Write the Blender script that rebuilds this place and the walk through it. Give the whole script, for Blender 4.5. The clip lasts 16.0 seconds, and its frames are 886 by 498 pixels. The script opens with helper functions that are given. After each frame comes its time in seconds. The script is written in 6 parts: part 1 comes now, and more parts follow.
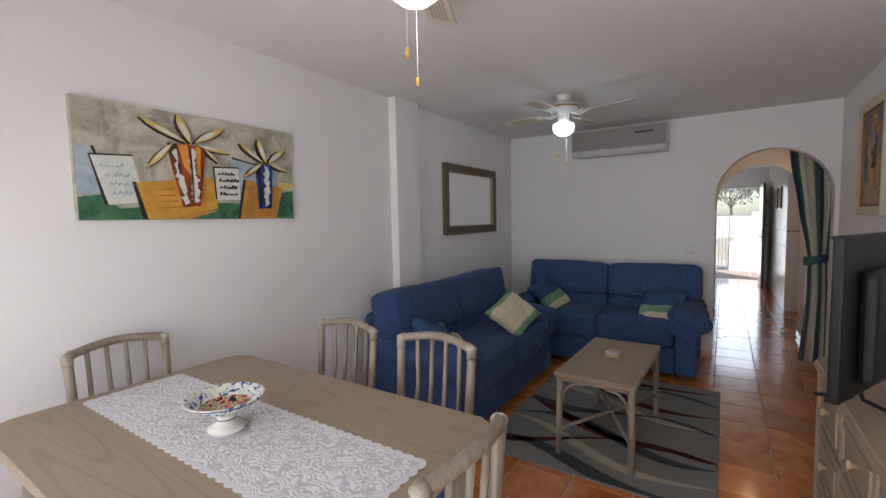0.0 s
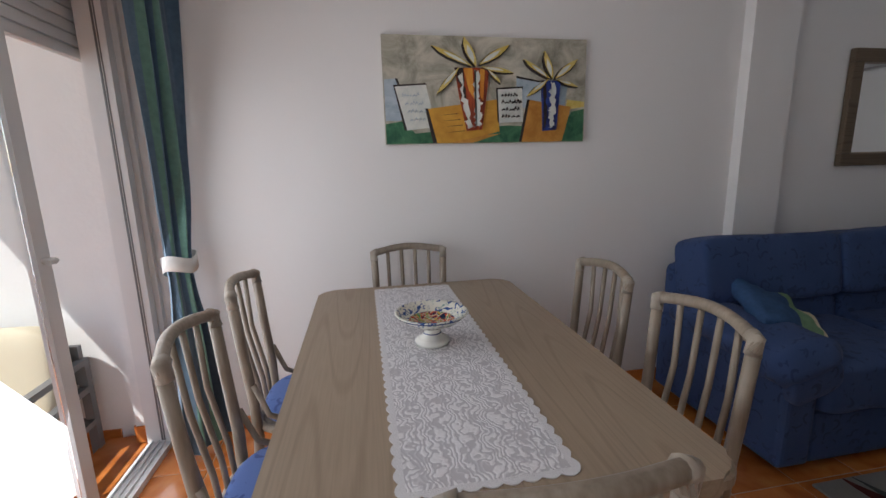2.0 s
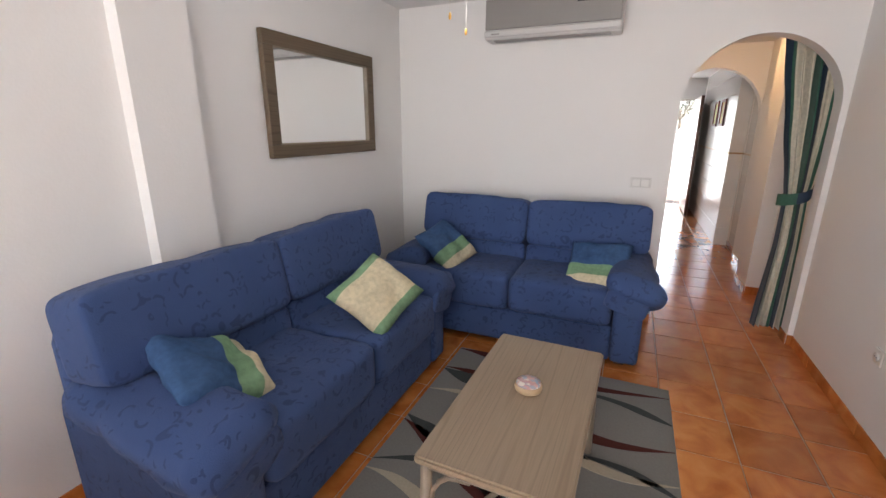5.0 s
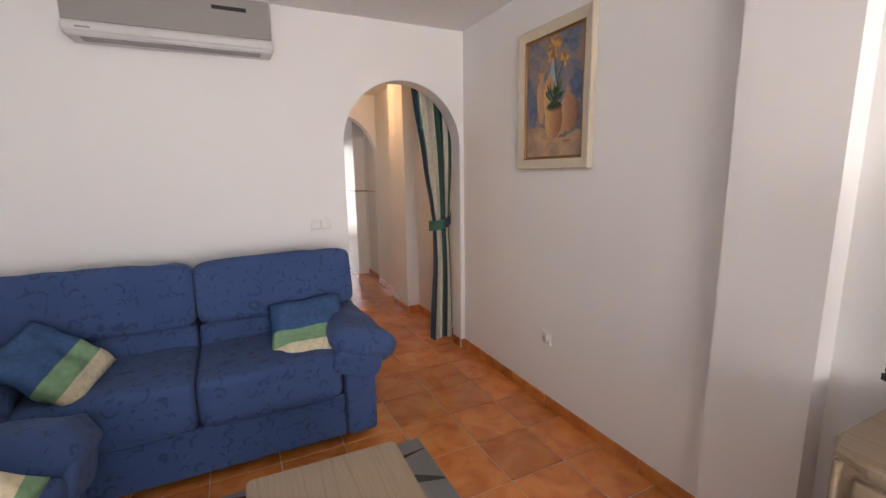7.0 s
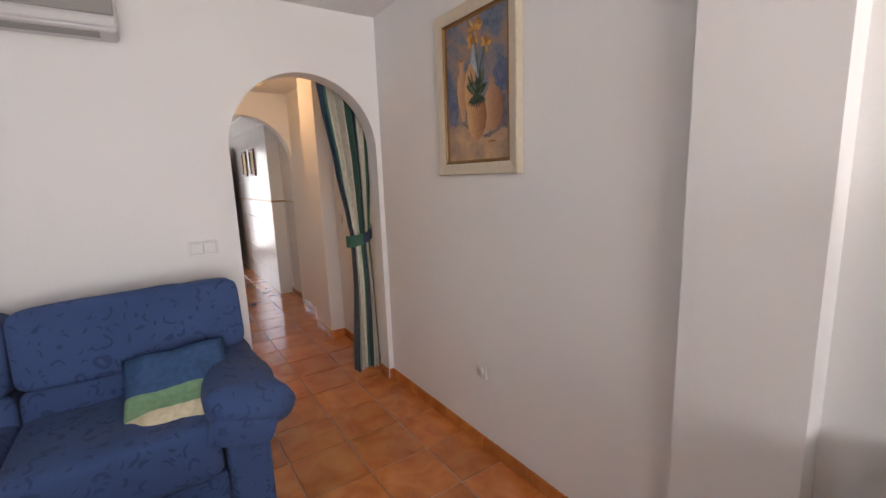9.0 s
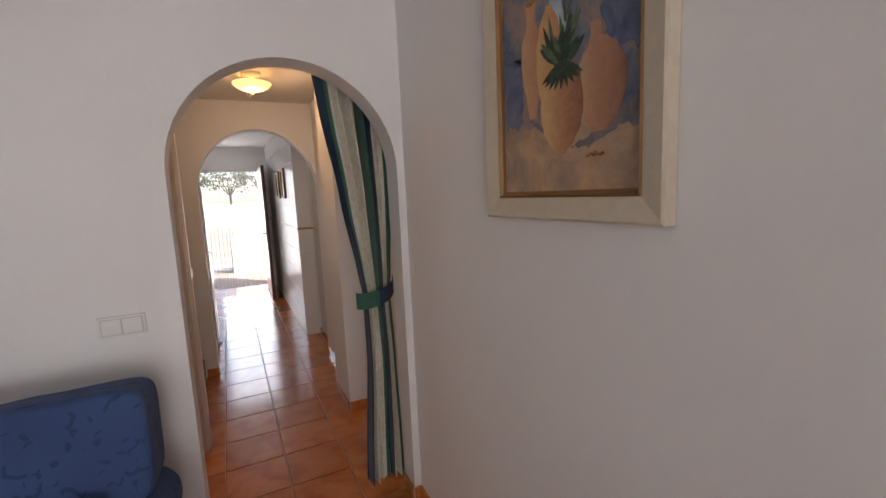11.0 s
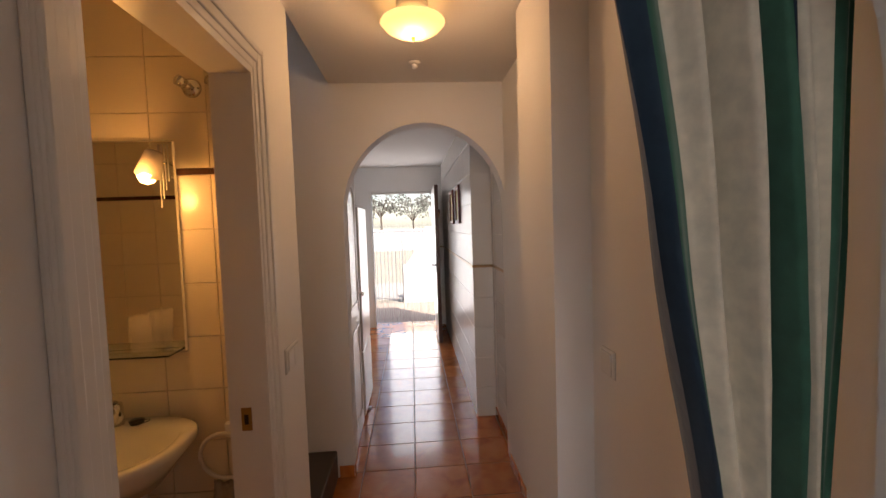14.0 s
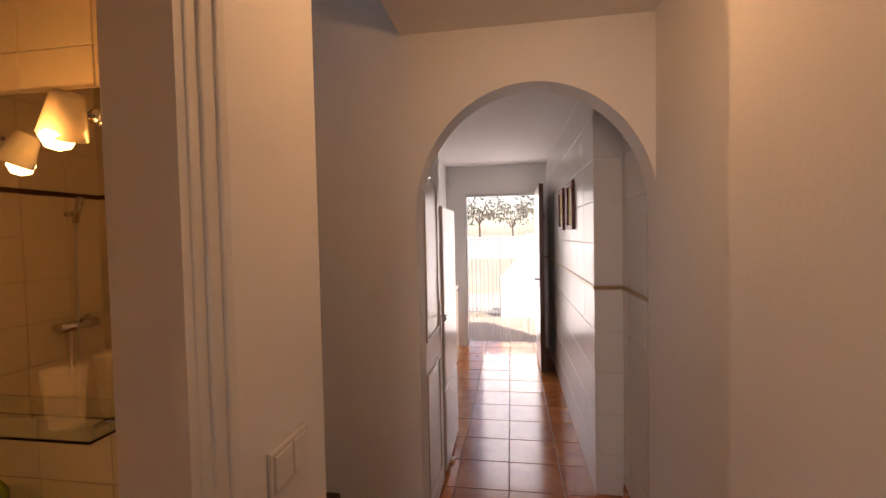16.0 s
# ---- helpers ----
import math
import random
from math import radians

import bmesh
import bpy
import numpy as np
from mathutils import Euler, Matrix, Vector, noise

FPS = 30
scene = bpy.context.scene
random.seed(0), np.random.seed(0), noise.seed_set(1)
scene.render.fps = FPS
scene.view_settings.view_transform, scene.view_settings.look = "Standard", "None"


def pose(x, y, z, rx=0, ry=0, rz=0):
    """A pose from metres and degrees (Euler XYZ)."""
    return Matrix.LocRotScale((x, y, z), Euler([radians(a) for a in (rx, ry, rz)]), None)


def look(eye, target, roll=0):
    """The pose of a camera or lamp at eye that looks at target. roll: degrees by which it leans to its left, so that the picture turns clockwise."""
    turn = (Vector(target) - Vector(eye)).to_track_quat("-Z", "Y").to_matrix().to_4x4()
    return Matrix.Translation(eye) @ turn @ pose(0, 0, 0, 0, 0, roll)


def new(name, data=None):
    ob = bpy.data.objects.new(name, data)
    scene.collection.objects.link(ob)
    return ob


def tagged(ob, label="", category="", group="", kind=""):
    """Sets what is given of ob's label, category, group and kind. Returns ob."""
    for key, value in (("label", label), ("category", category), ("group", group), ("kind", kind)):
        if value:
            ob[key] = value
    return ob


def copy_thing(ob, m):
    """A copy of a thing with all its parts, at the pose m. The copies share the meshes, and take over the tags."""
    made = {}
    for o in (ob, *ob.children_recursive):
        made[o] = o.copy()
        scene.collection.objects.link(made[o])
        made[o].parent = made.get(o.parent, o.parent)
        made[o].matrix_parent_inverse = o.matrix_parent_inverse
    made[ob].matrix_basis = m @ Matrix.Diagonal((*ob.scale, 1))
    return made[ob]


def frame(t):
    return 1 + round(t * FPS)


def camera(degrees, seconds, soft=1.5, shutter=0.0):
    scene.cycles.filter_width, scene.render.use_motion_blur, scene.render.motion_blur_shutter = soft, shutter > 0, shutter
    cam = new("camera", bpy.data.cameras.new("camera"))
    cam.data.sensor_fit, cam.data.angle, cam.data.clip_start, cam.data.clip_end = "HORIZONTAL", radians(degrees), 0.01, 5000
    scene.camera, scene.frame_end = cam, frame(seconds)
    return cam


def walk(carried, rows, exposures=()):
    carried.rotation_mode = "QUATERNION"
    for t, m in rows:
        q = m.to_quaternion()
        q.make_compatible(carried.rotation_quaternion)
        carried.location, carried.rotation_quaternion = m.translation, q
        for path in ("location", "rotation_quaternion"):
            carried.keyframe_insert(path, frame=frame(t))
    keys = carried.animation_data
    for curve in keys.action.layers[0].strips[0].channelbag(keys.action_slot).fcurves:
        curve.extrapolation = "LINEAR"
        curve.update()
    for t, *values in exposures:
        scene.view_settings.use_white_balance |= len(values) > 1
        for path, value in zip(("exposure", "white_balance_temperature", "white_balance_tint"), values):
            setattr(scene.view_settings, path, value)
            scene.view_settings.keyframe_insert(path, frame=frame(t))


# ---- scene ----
cam = camera(91.7, 16.0)
PATH = [
    (0, (0.349, 1.591, 1.467), (-0.745, 3.26, 1.328), -1.1),
    (0.5, (0.399, 1.696, 1.43), (-0.966, 3.152, 1.314), -1.7),
    (1, (0.392, 1.812, 1.41), (-1.293, 2.87, 1.205), -1.8),
    (1.5, (0.359, 1.947, 1.393), (-1.492, 2.637, 1.075), -1.7),
    (2, (0.347, 2.132, 1.385), (-1.584, 2.482, 0.998), -1.4),
    (2.5, (0.287, 2.26, 1.379), (-1.638, 2.595, 0.954), -0.4),
    (3, (0.176, 2.383, 1.409), (-1.741, 2.756, 0.977), -0.5),
    (3.5, (0.126, 2.517, 1.439), (-1.615, 3.385, 0.975), -0.4),
    (4, (0.086, 2.697, 1.448), (-1.258, 4.094, 0.954), -0.3),
    (4.2, (0.087, 2.777, 1.489), (-1.136, 4.272, 0.969), -0.1),
    (6.3, (-0.287, 3.61, 1.446), (-0.147, 5.558, 1.015), -0.9),
    (6.5, (-0.334, 3.649, 1.438), (-0.023, 5.585, 1.044), -0.9),
    (7, (-0.444, 3.698, 1.431), (0.417, 5.469, 1.081), -0.9),
    (7.5, (-0.479, 3.666, 1.44), (0.605, 5.312, 1.098), -1.2),
    (8, (-0.432, 3.703, 1.438), (0.698, 5.317, 1.092), -1.6),
    (8.5, (-0.316, 3.848, 1.455), (0.792, 5.478, 1.115), -2.0),
    (9, (-0.122, 4.0, 1.446), (0.971, 5.639, 1.107), -2.1),
    (9.2, (-0.03, 4.054, 1.453), (1.056, 5.701, 1.123), -2.1),
    (11.3, (0.48, 4.971, 1.524), (1.278, 6.789, 1.284), -2.2),
    (11.5, (0.49, 5.07, 1.517), (1.226, 6.916, 1.294), -1.9),
    (12, (0.521, 5.309, 1.535), (1.126, 7.204, 1.335), -2.1),
    (12.5, (0.595, 5.567, 1.538), (1.083, 7.498, 1.355), -2.1),
    (13, (0.63, 5.794, 1.531), (0.945, 7.764, 1.389), -2.2),
    (13.5, (0.623, 6.095, 1.547), (0.8, 8.083, 1.424), -1.9),
    (14, (0.652, 6.383, 1.526), (0.794, 8.375, 1.413), -1.9),
    (14.5, (0.699, 6.656, 1.529), (0.752, 8.653, 1.433), -1.9),
    (15, (0.678, 6.88, 1.514), (0.64, 8.878, 1.429), -1.8),
    (15.5, (0.660, 7.045, 1.521), (0.556, 9.041, 1.443), -1.7),
    (16, (0.652, 7.155, 1.513), (0.340, 9.130, 1.446), -1.2),
]
EXPOSURES = [(0.0, 0.72, 6150, 11), (1.0, 0.66, 6100, 11), (1.5, 0.45, 6050, 11), (2.0, 0.10, 6050, 11), (2.5, 0.04, 6050, 11), (3.0, 0.18, 6050, 11), (3.5, 0.98, 6100, 11), (4.0, 1.52, 6250, 11), (6.5, 1.92, 6600, 14), (7.5, 1.76, 6600, 14), (9.0, 1.74, 6550, 14), (11.5, 1.14, 6500, 15), (12.5, 1.08, 6450, 14), (13.0, 0.90, 6350, 12), (13.5, 0.95, 6550, 14), (14.5, 1.20, 7200, 20), (16.0, 1.16, 7500, 26)]
walk(cam, [(t, look(eye, target, roll)) for t, eye, target, roll in PATH], EXPOSURES)

# ---- plan ----
L, R, F, W, H = -1.93, 1.19, 6.67, 1.12, 2.447
PW0, PW1 = 4.31, 4.61
PE0, PE1 = 4.30, 4.61
A1 = (0.267, 1.155, 1.627, 0.444)
WX0, WX1, WZ = -1.90, 0.95, 2.16
HL, HR, H2 = 0.20, 1.225, 2.37
A2Y, A2 = 8.98, (0.25, 1.235, 1.60, 0.535)
BD0, BD1 = 7.01, 7.70
KL, KR, H3, END = 0.05, 1.115, 2.41, 12.90
SUN_EL, SUN_ROT = 54, 141
TILE = 0.32

# ---- light ----
world = bpy.data.worlds.new("World")
scene.world = world
world.use_nodes = True
_n, _l = world.node_tree.nodes, world.node_tree.links
_sky = _n.new("ShaderNodeTexSky")
_sky.sky_type = "NISHITA"
_sky.sun_disc = False
_sky.sun_elevation = radians(SUN_EL)
_sky.sun_rotation = radians(SUN_ROT)
_l.new(_sky.outputs[0], _n["Background"].inputs[0])
_n["Background"].inputs[1].default_value = 0.15


def lamp(name, kind, m, energy, color, size=0.1, size_y=None, angle=None):
    d = bpy.data.lights.new(name, kind)
    d.energy, d.color = energy, color
    if kind == "AREA":
        d.size = size
        if size_y:
            d.shape, d.size_y = "RECTANGLE", size_y
    elif kind == "SUN":
        d.angle = radians(angle or 0.5)
    else:
        d.shadow_soft_size = size
    ob = new(name, d)
    ob.matrix_world = m
    return ob


SUN_DIR = Vector((math.sin(radians(SUN_ROT)) * math.cos(radians(SUN_EL)), math.cos(radians(SUN_ROT)) * math.cos(radians(SUN_EL)), math.sin(radians(SUN_EL))))
lamp("sun", "SUN", look(SUN_DIR * 10, (0, 0, 0)), 5.0, (1, 0.95, 0.87), angle=0.5)
lamp("window_sky_light", "AREA", look((-0.45, 0.90, 1.0), (0.15, W + 2, 0.55)), 26, (1.0, 0.965, 0.95), 2.7, 1.7)
lamp("door_sky_light", "AREA", look((0.66, 13.05, 1.1), (0.66, 10, 0.9)), 9, (0.95, 0.98, 1.0), 0.85, 1.9)
lamp("hall_bulb", "POINT", pose(0.685, 8.07, 2.215), 2.6, (1, 0.60, 0.30), 0.06)
lamp("bath_bulb", "POINT", pose(-0.24, 7.79, 1.655), 1.6, (1, 0.45, 0.11), 0.03)
lamp("fan_bulb", "POINT", pose(-0.76, 5.10, 2.06), 1.2, (0.9, 0.96, 1.0), 0.06)
lamp("fan_bulb", "POINT", pose(-0.455, 2.69, 2.06), 1.2, (0.9, 0.96, 1.0), 0.06)

# ---- materials ----
_mats = {}


def mat(name, color, rough=0.6, metal=0.0, noise_scale=8.0, vary=0.08, bump=0.0, bump_scale=60.0, spec=0.5, color2=None):
    """Base colour with broad and fine variation and a fine bump."""
    m = bpy.data.materials.new(name)
    m.use_nodes = True
    n, l = m.node_tree.nodes, m.node_tree.links
    p = n["Principled BSDF"]
    p.inputs["Roughness"].default_value = rough
    p.inputs["Metallic"].default_value = metal
    p.inputs["Specular IOR Level"].default_value = spec
    tc = n.new("ShaderNodeTexCoord")
    nz = n.new("ShaderNodeTexNoise")
    nz.inputs["Scale"].default_value = noise_scale
    nz.inputs["Detail"].default_value = 6
    l.new(tc.outputs["Object"], nz.inputs["Vector"])
    mix = n.new("ShaderNodeMix")
    mix.data_type = "RGBA"
    c2 = color2 or tuple(c * (1 - vary * 2) for c in color)
    mix.inputs[6].default_value = (*color, 1)
    mix.inputs[7].default_value = (*c2, 1)
    l.new(nz.outputs["Fac"], mix.inputs[0])
    l.new(mix.outputs[2], p.inputs["Base Color"])
    if bump:
        nb = n.new("ShaderNodeTexNoise")
        nb.inputs["Scale"].default_value = bump_scale
        nb.inputs["Detail"].default_value = 4
        l.new(tc.outputs["Object"], nb.inputs["Vector"])
        b = n.new("ShaderNodeBump")
        b.inputs["Strength"].default_value = bump
        b.inputs["Distance"].default_value = 0.004
        l.new(nb.outputs["Fac"], b.inputs["Height"])
        l.new(b.outputs[0], p.inputs["Normal"])
    return m


M_wall = mat("white_wall_paint", (0.83, 0.82, 0.805), 0.7, vary=0.02, noise_scale=1.5, bump=0.18, bump_scale=80)
M_ceil = mat("ceiling_paint", (0.80, 0.785, 0.77), 0.8, vary=0.02, noise_scale=1.2, bump=0.25, bump_scale=90)
M_grout = mat("pale_grout", (0.52, 0.38, 0.26), 0.9, noise_scale=20)
M_bathgrout = mat("cream_grout", (0.7, 0.62, 0.5), 0.6)
M_ground = mat("dry_ground", (0.45, 0.4, 0.3), 0.95, noise_scale=0.4, vary=0.2)
M_white_out = mat("white_render", (0.86, 0.85, 0.83), 0.8, vary=0.03, bump=0.3, bump_scale=40)
def nodes_of(name, rough, spec=0.5, metal=0.0):
    m = bpy.data.materials.new(name)
    m.use_nodes = True
    n, l = m.node_tree.nodes, m.node_tree.links
    p = n["Principled BSDF"]
    p.inputs["Roughness"].default_value = rough
    p.inputs["Specular IOR Level"].default_value = spec
    p.inputs["Metallic"].default_value = metal
    tc = n.new("ShaderNodeTexCoord")
    return m, n, l, p, tc


def ramp(n, l, src, stops):
    r = n.new("ShaderNodeValToRGB")
    e = r.color_ramp.elements
    e[0].position, e[0].color = stops[0][0], (*stops[0][1], 1)
    e[1].position, e[1].color = stops[-1][0], (*stops[-1][1], 1)
    for pos, c in stops[1:-1]:
        k = e.new(pos)
        k.color = (*c, 1)
    l.new(src, r.inputs[0])
    return r.outputs[0]


def bumped(n, l, p, src, strength, dist=0.002):
    b = n.new("ShaderNodeBump")
    b.inputs["Strength"].default_value = strength
    b.inputs["Distance"].default_value = dist
    l.new(src, b.inputs["Height"])
    l.new(b.outputs[0], p.inputs["Normal"])


def mapped(n, l, tc, scale=(1, 1, 1), rot=(0, 0, 0), loc=(0, 0, 0)):
    k = n.new("ShaderNodeMapping")
    k.inputs["Scale"].default_value = scale
    k.inputs["Rotation"].default_value = rot
    k.inputs["Location"].default_value = loc
    l.new(tc.outputs["Object"], k.inputs[0])
    return k.outputs[0]


def noise_of(n, l, vec, scale, detail=5, distortion=0.0, rough=0.5):
    z = n.new("ShaderNodeTexNoise")
    z.inputs["Scale"].default_value, z.inputs["Detail"].default_value, z.inputs["Distortion"].default_value = scale, detail, distortion
    z.inputs["Roughness"].default_value = rough
    l.new(vec, z.inputs["Vector"])
    return z.outputs["Fac"]


def wood(name, along, c0, c1, c2, rough=0.45):
    """Open-grained washed oak with long cathedral figure along one axis."""
    m, n, l, p, tc = nodes_of(name, rough)
    sc = [9.0, 9.0, 9.0]
    sc[along] = 0.5
    v = mapped(n, l, tc, sc)
    big = noise_of(n, l, v, 0.35, 1)
    up = n.new("ShaderNodeMath")
    up.operation = "MULTIPLY"
    up.inputs[1].default_value = 210.0
    l.new(big, up.inputs[0])
    w = n.new("ShaderNodeMath")
    w.operation = "SINE"
    l.new(up.outputs[0], w.inputs[0])
    fine = [160.0, 160.0, 160.0]
    fine[along] = 5.0
    f = noise_of(n, l, mapped(n, l, tc, fine), 1.0, 3)
    a = ramp(n, l, w.outputs[0], [(0.0, c0), (0.3, c1), (0.7, c0), (1.0, c2)])
    mx = n.new("ShaderNodeMix")
    mx.data_type, mx.blend_type = "RGBA", "MULTIPLY"
    mx.inputs[0].default_value = 0.32
    l.new(a, mx.inputs[6])
    l.new(ramp(n, l, f, [(0.3, (0.62, 0.6, 0.58)), (0.6, (1, 1, 1))]), mx.inputs[7])
    l.new(mx.outputs[2], p.inputs["Base Color"])
    bumped(n, l, p, f, 0.25, 0.001)
    return m


OAK = ((0.325, 0.25, 0.175), (0.335, 0.258, 0.182), (0.282, 0.214, 0.149))
M_oak = wood("washed_oak_x", 0, *OAK)
M_oak_y = wood("washed_oak_y", 1, *OAK)
M_walnut_y = wood("weathered_brown_wood", 1, (0.150, 0.108, 0.068), (0.165, 0.118, 0.074), (0.105, 0.074, 0.046), 0.6)


def rattan(name, c0, c1, rough):
    m, n, l, p, tc = nodes_of(name, rough)
    f = noise_of(n, l, mapped(n, l, tc, (60, 60, 6)), 1.0, 4)
    g = noise_of(n, l, mapped(n, l, tc, (1, 1, 1)), 6.0, 3)
    mx = n.new("ShaderNodeMath")
    mx.operation = "MULTIPLY"
    l.new(f, mx.inputs[0])
    l.new(g, mx.inputs[1])
    l.new(ramp(n, l, mx.outputs[0], [(0.12, c1), (0.4, c0)]), p.inputs["Base Color"])
    bumped(n, l, p, f, 0.3, 0.001)
    return m


M_rattan = rattan("grey_washed_rattan", (0.34, 0.285, 0.222), (0.20, 0.16, 0.118), 0.42)
M_binding = rattan("pale_binding", (0.42, 0.37, 0.305), (0.30, 0.255, 0.20), 0.4)


def upholstery(name, base, dark, light, scale=14.0):
    """Woven jacquard scattered with curls: an arc of yarn round each cell's centre, turned at random."""
    m, n, l, p, tc = nodes_of(name, 0.85, 0.25)
    wn_ = n.new("ShaderNodeTexNoise")
    wn_.inputs["Scale"].default_value, wn_.inputs["Detail"].default_value = 11.0, 1.0
    l.new(tc.outputs["Object"], wn_.inputs["Vector"])
    va = n.new("ShaderNodeVectorMath")
    va.operation = "MULTIPLY_ADD"
    l.new(wn_.outputs["Color"], va.inputs[0])
    va.inputs[1].default_value = (0.05, 0.05, 0.05)
    l.new(tc.outputs["Object"], va.inputs[2])

    def curls(k, radius, width, spread):
        v = n.new("ShaderNodeTexVoronoi")
        v.feature = "F1"
        v.inputs["Scale"].default_value = k
        v.inputs["Randomness"].default_value = spread
        l.new(va.outputs[0], v.inputs["Vector"])
        d = n.new("ShaderNodeMath")
        d.operation = "SUBTRACT"
        l.new(v.outputs["Distance"], d.inputs[0])
        d.inputs[1].default_value = radius
        ab = n.new("ShaderNodeMath")
        ab.operation = "ABSOLUTE"
        l.new(d.outputs[0], ab.inputs[0])
        band_ = n.new("ShaderNodeMapRange")
        band_.inputs[1].default_value, band_.inputs[2].default_value = width * 0.6, width
        band_.inputs[3].default_value, band_.inputs[4].default_value = 1.0, 0.0
        l.new(ab.outputs[0], band_.inputs[0])
        loc = n.new("ShaderNodeVectorMath")
        loc.operation = "SUBTRACT"
        l.new(va.outputs[0], loc.inputs[0])
        l.new(v.outputs["Position"], loc.inputs[1])
        half = n.new("ShaderNodeVectorMath")
        half.operation = "SUBTRACT"
        l.new(v.outputs["Color"], half.inputs[0])
        half.inputs[1].default_value = (0.5, 0.5, 0.5)
        dt = n.new("ShaderNodeVectorMath")
        dt.operation = "DOT_PRODUCT"
        l.new(loc.outputs[0], dt.inputs[0])
        l.new(half.outputs[0], dt.inputs[1])
        gt = n.new("ShaderNodeMath")
        gt.operation = "GREATER_THAN"
        l.new(dt.outputs["Value"], gt.inputs[0])
        gt.inputs[1].default_value = 0.002
        mu = n.new("ShaderNodeMath")
        mu.operation = "MULTIPLY"
        l.new(band_.outputs[0], mu.inputs[0])
        l.new(gt.outputs[0], mu.inputs[1])
        return mu.outputs[0]

    both = n.new("ShaderNodeMath")
    both.operation = "MAXIMUM"
    l.new(curls(scale, 0.34, 0.085, 0.75), both.inputs[0])
    l.new(curls(scale * 1.7, 0.26, 0.10, 0.9), both.inputs[1])
    big = noise_of(n, l, mapped(n, l, tc), 4.0, 3)
    ground = ramp(n, l, big, [(0.3, base), (0.7, light)])
    mx = n.new("ShaderNodeMix")
    mx.data_type = "RGBA"
    l.new(both.outputs[0], mx.inputs[0])
    l.new(ground, mx.inputs[6])
    mx.inputs[7].default_value = (*dark, 1)
    l.new(mx.outputs[2], p.inputs["Base Color"])
    p.inputs["Sheen Weight"].default_value = 0.06
    weave = noise_of(n, l, mapped(n, l, tc), 260.0, 2)
    fold = noise_of(n, l, mapped(n, l, tc), 9.0, 2)
    sm = n.new("ShaderNodeMath")
    sm.operation = "MULTIPLY_ADD"
    l.new(fold, sm.inputs[0])
    sm.inputs[1].default_value = 2.0
    l.new(weave, sm.inputs[2])
    bumped(n, l, p, sm.outputs[0], 0.45, 0.004)
    return m


M_blue = upholstery("blue_jacquard", (0.040, 0.073, 0.188), (0.028, 0.052, 0.140), (0.049, 0.087, 0.212))
M_bluecush = upholstery("seat_blue_fabric", (0.10, 0.17, 0.42), (0.06, 0.10, 0.28), (0.12, 0.19, 0.45))


def stripes(name, axis, stops, rough=0.85, wob=0.02, scale=1.0, offset=0.0, mottling=0.35):
    """Broad woven stripes along one axis of the thing, with a suede-like mottle."""
    m, n, l, p, tc = nodes_of(name, rough, 0.2)
    sx = n.new("ShaderNodeSeparateXYZ")
    l.new(tc.outputs["Object"], sx.inputs[0])
    ns = noise_of(n, l, mapped(n, l, tc), 14.0, 3)
    ma = n.new("ShaderNodeMath")
    ma.operation = "MULTIPLY_ADD"
    l.new(sx.outputs[axis], ma.inputs[0])
    ma.inputs[1].default_value, ma.inputs[2].default_value = scale, offset
    mb = n.new("ShaderNodeMath")
    mb.operation = "MULTIPLY_ADD"
    l.new(ns, mb.inputs[0])
    mb.inputs[1].default_value = wob
    l.new(ma.outputs[0], mb.inputs[2])
    out = ramp(n, l, mb.outputs[0], stops)
    n[out.node.name].color_ramp.interpolation = "CONSTANT"
    mx = n.new("ShaderNodeMix")
    mx.data_type, mx.blend_type = "RGBA", "MULTIPLY"
    mx.inputs[0].default_value = mottling
    l.new(out, mx.inputs[6])
    l.new(ramp(n, l, noise_of(n, l, mapped(n, l, tc), 45.0, 4), [(0.3, (0.45, 0.5, 0.55)), (0.65, (1.15, 1.15, 1.15))]), mx.inputs[7])
    l.new(mx.outputs[2], p.inputs["Base Color"])
    bumped(n, l, p, noise_of(n, l, mapped(n, l, tc), 30.0, 3), 0.4, 0.003)
    return m


C_BLUE, C_GREEN, C_CREAM = (0.045, 0.10, 0.22), (0.20, 0.34, 0.20), (0.62, 0.55, 0.38)
M_cush_a = stripes("cushion_stripes", 0, [(0.0, C_BLUE), (0.55, C_GREEN), (0.76, C_CREAM), (1.0, C_CREAM)], scale=2.4, offset=0.5)
M_cush_b = stripes("cushion_cream", 0, [(0.0, C_GREEN), (0.16, C_CREAM), (0.84, C_GREEN), (1.0, C_GREEN)], scale=2.85, offset=0.49)


def lace(name):
    m, n, l, p, tc = nodes_of(name, 0.75, 0.3)
    w1 = noise_of(n, l, mapped(n, l, tc), 17.0, 1, 2.5)
    wv = n.new("ShaderNodeTexWave")
    wv.wave_type = "RINGS"
    wv.inputs["Scale"].default_value, wv.inputs["Distortion"].default_value = 22.0, 22.0
    wv.inputs["Detail"].default_value, wv.inputs["Detail Scale"].default_value = 2.0, 0.9
    l.new(mapped(n, l, tc), wv.inputs["Vector"])
    ad = n.new("ShaderNodeMath")
    ad.operation = "MULTIPLY"
    l.new(wv.outputs["Fac"], ad.inputs[0])
    l.new(ramp(n, l, w1, [(0.40, (0.35, 0.35, 0.35)), (0.52, (1.4, 1.4, 1.4))]), ad.inputs[1])
    col = ramp(n, l, ad.outputs[0], [(0.25, (0.50, 0.49, 0.51)), (0.50, (0.74, 0.73, 0.74))])
    l.new(col, p.inputs["Base Color"])
    bumped(n, l, p, ad.outputs[0], 0.5, 0.0015)
    return m


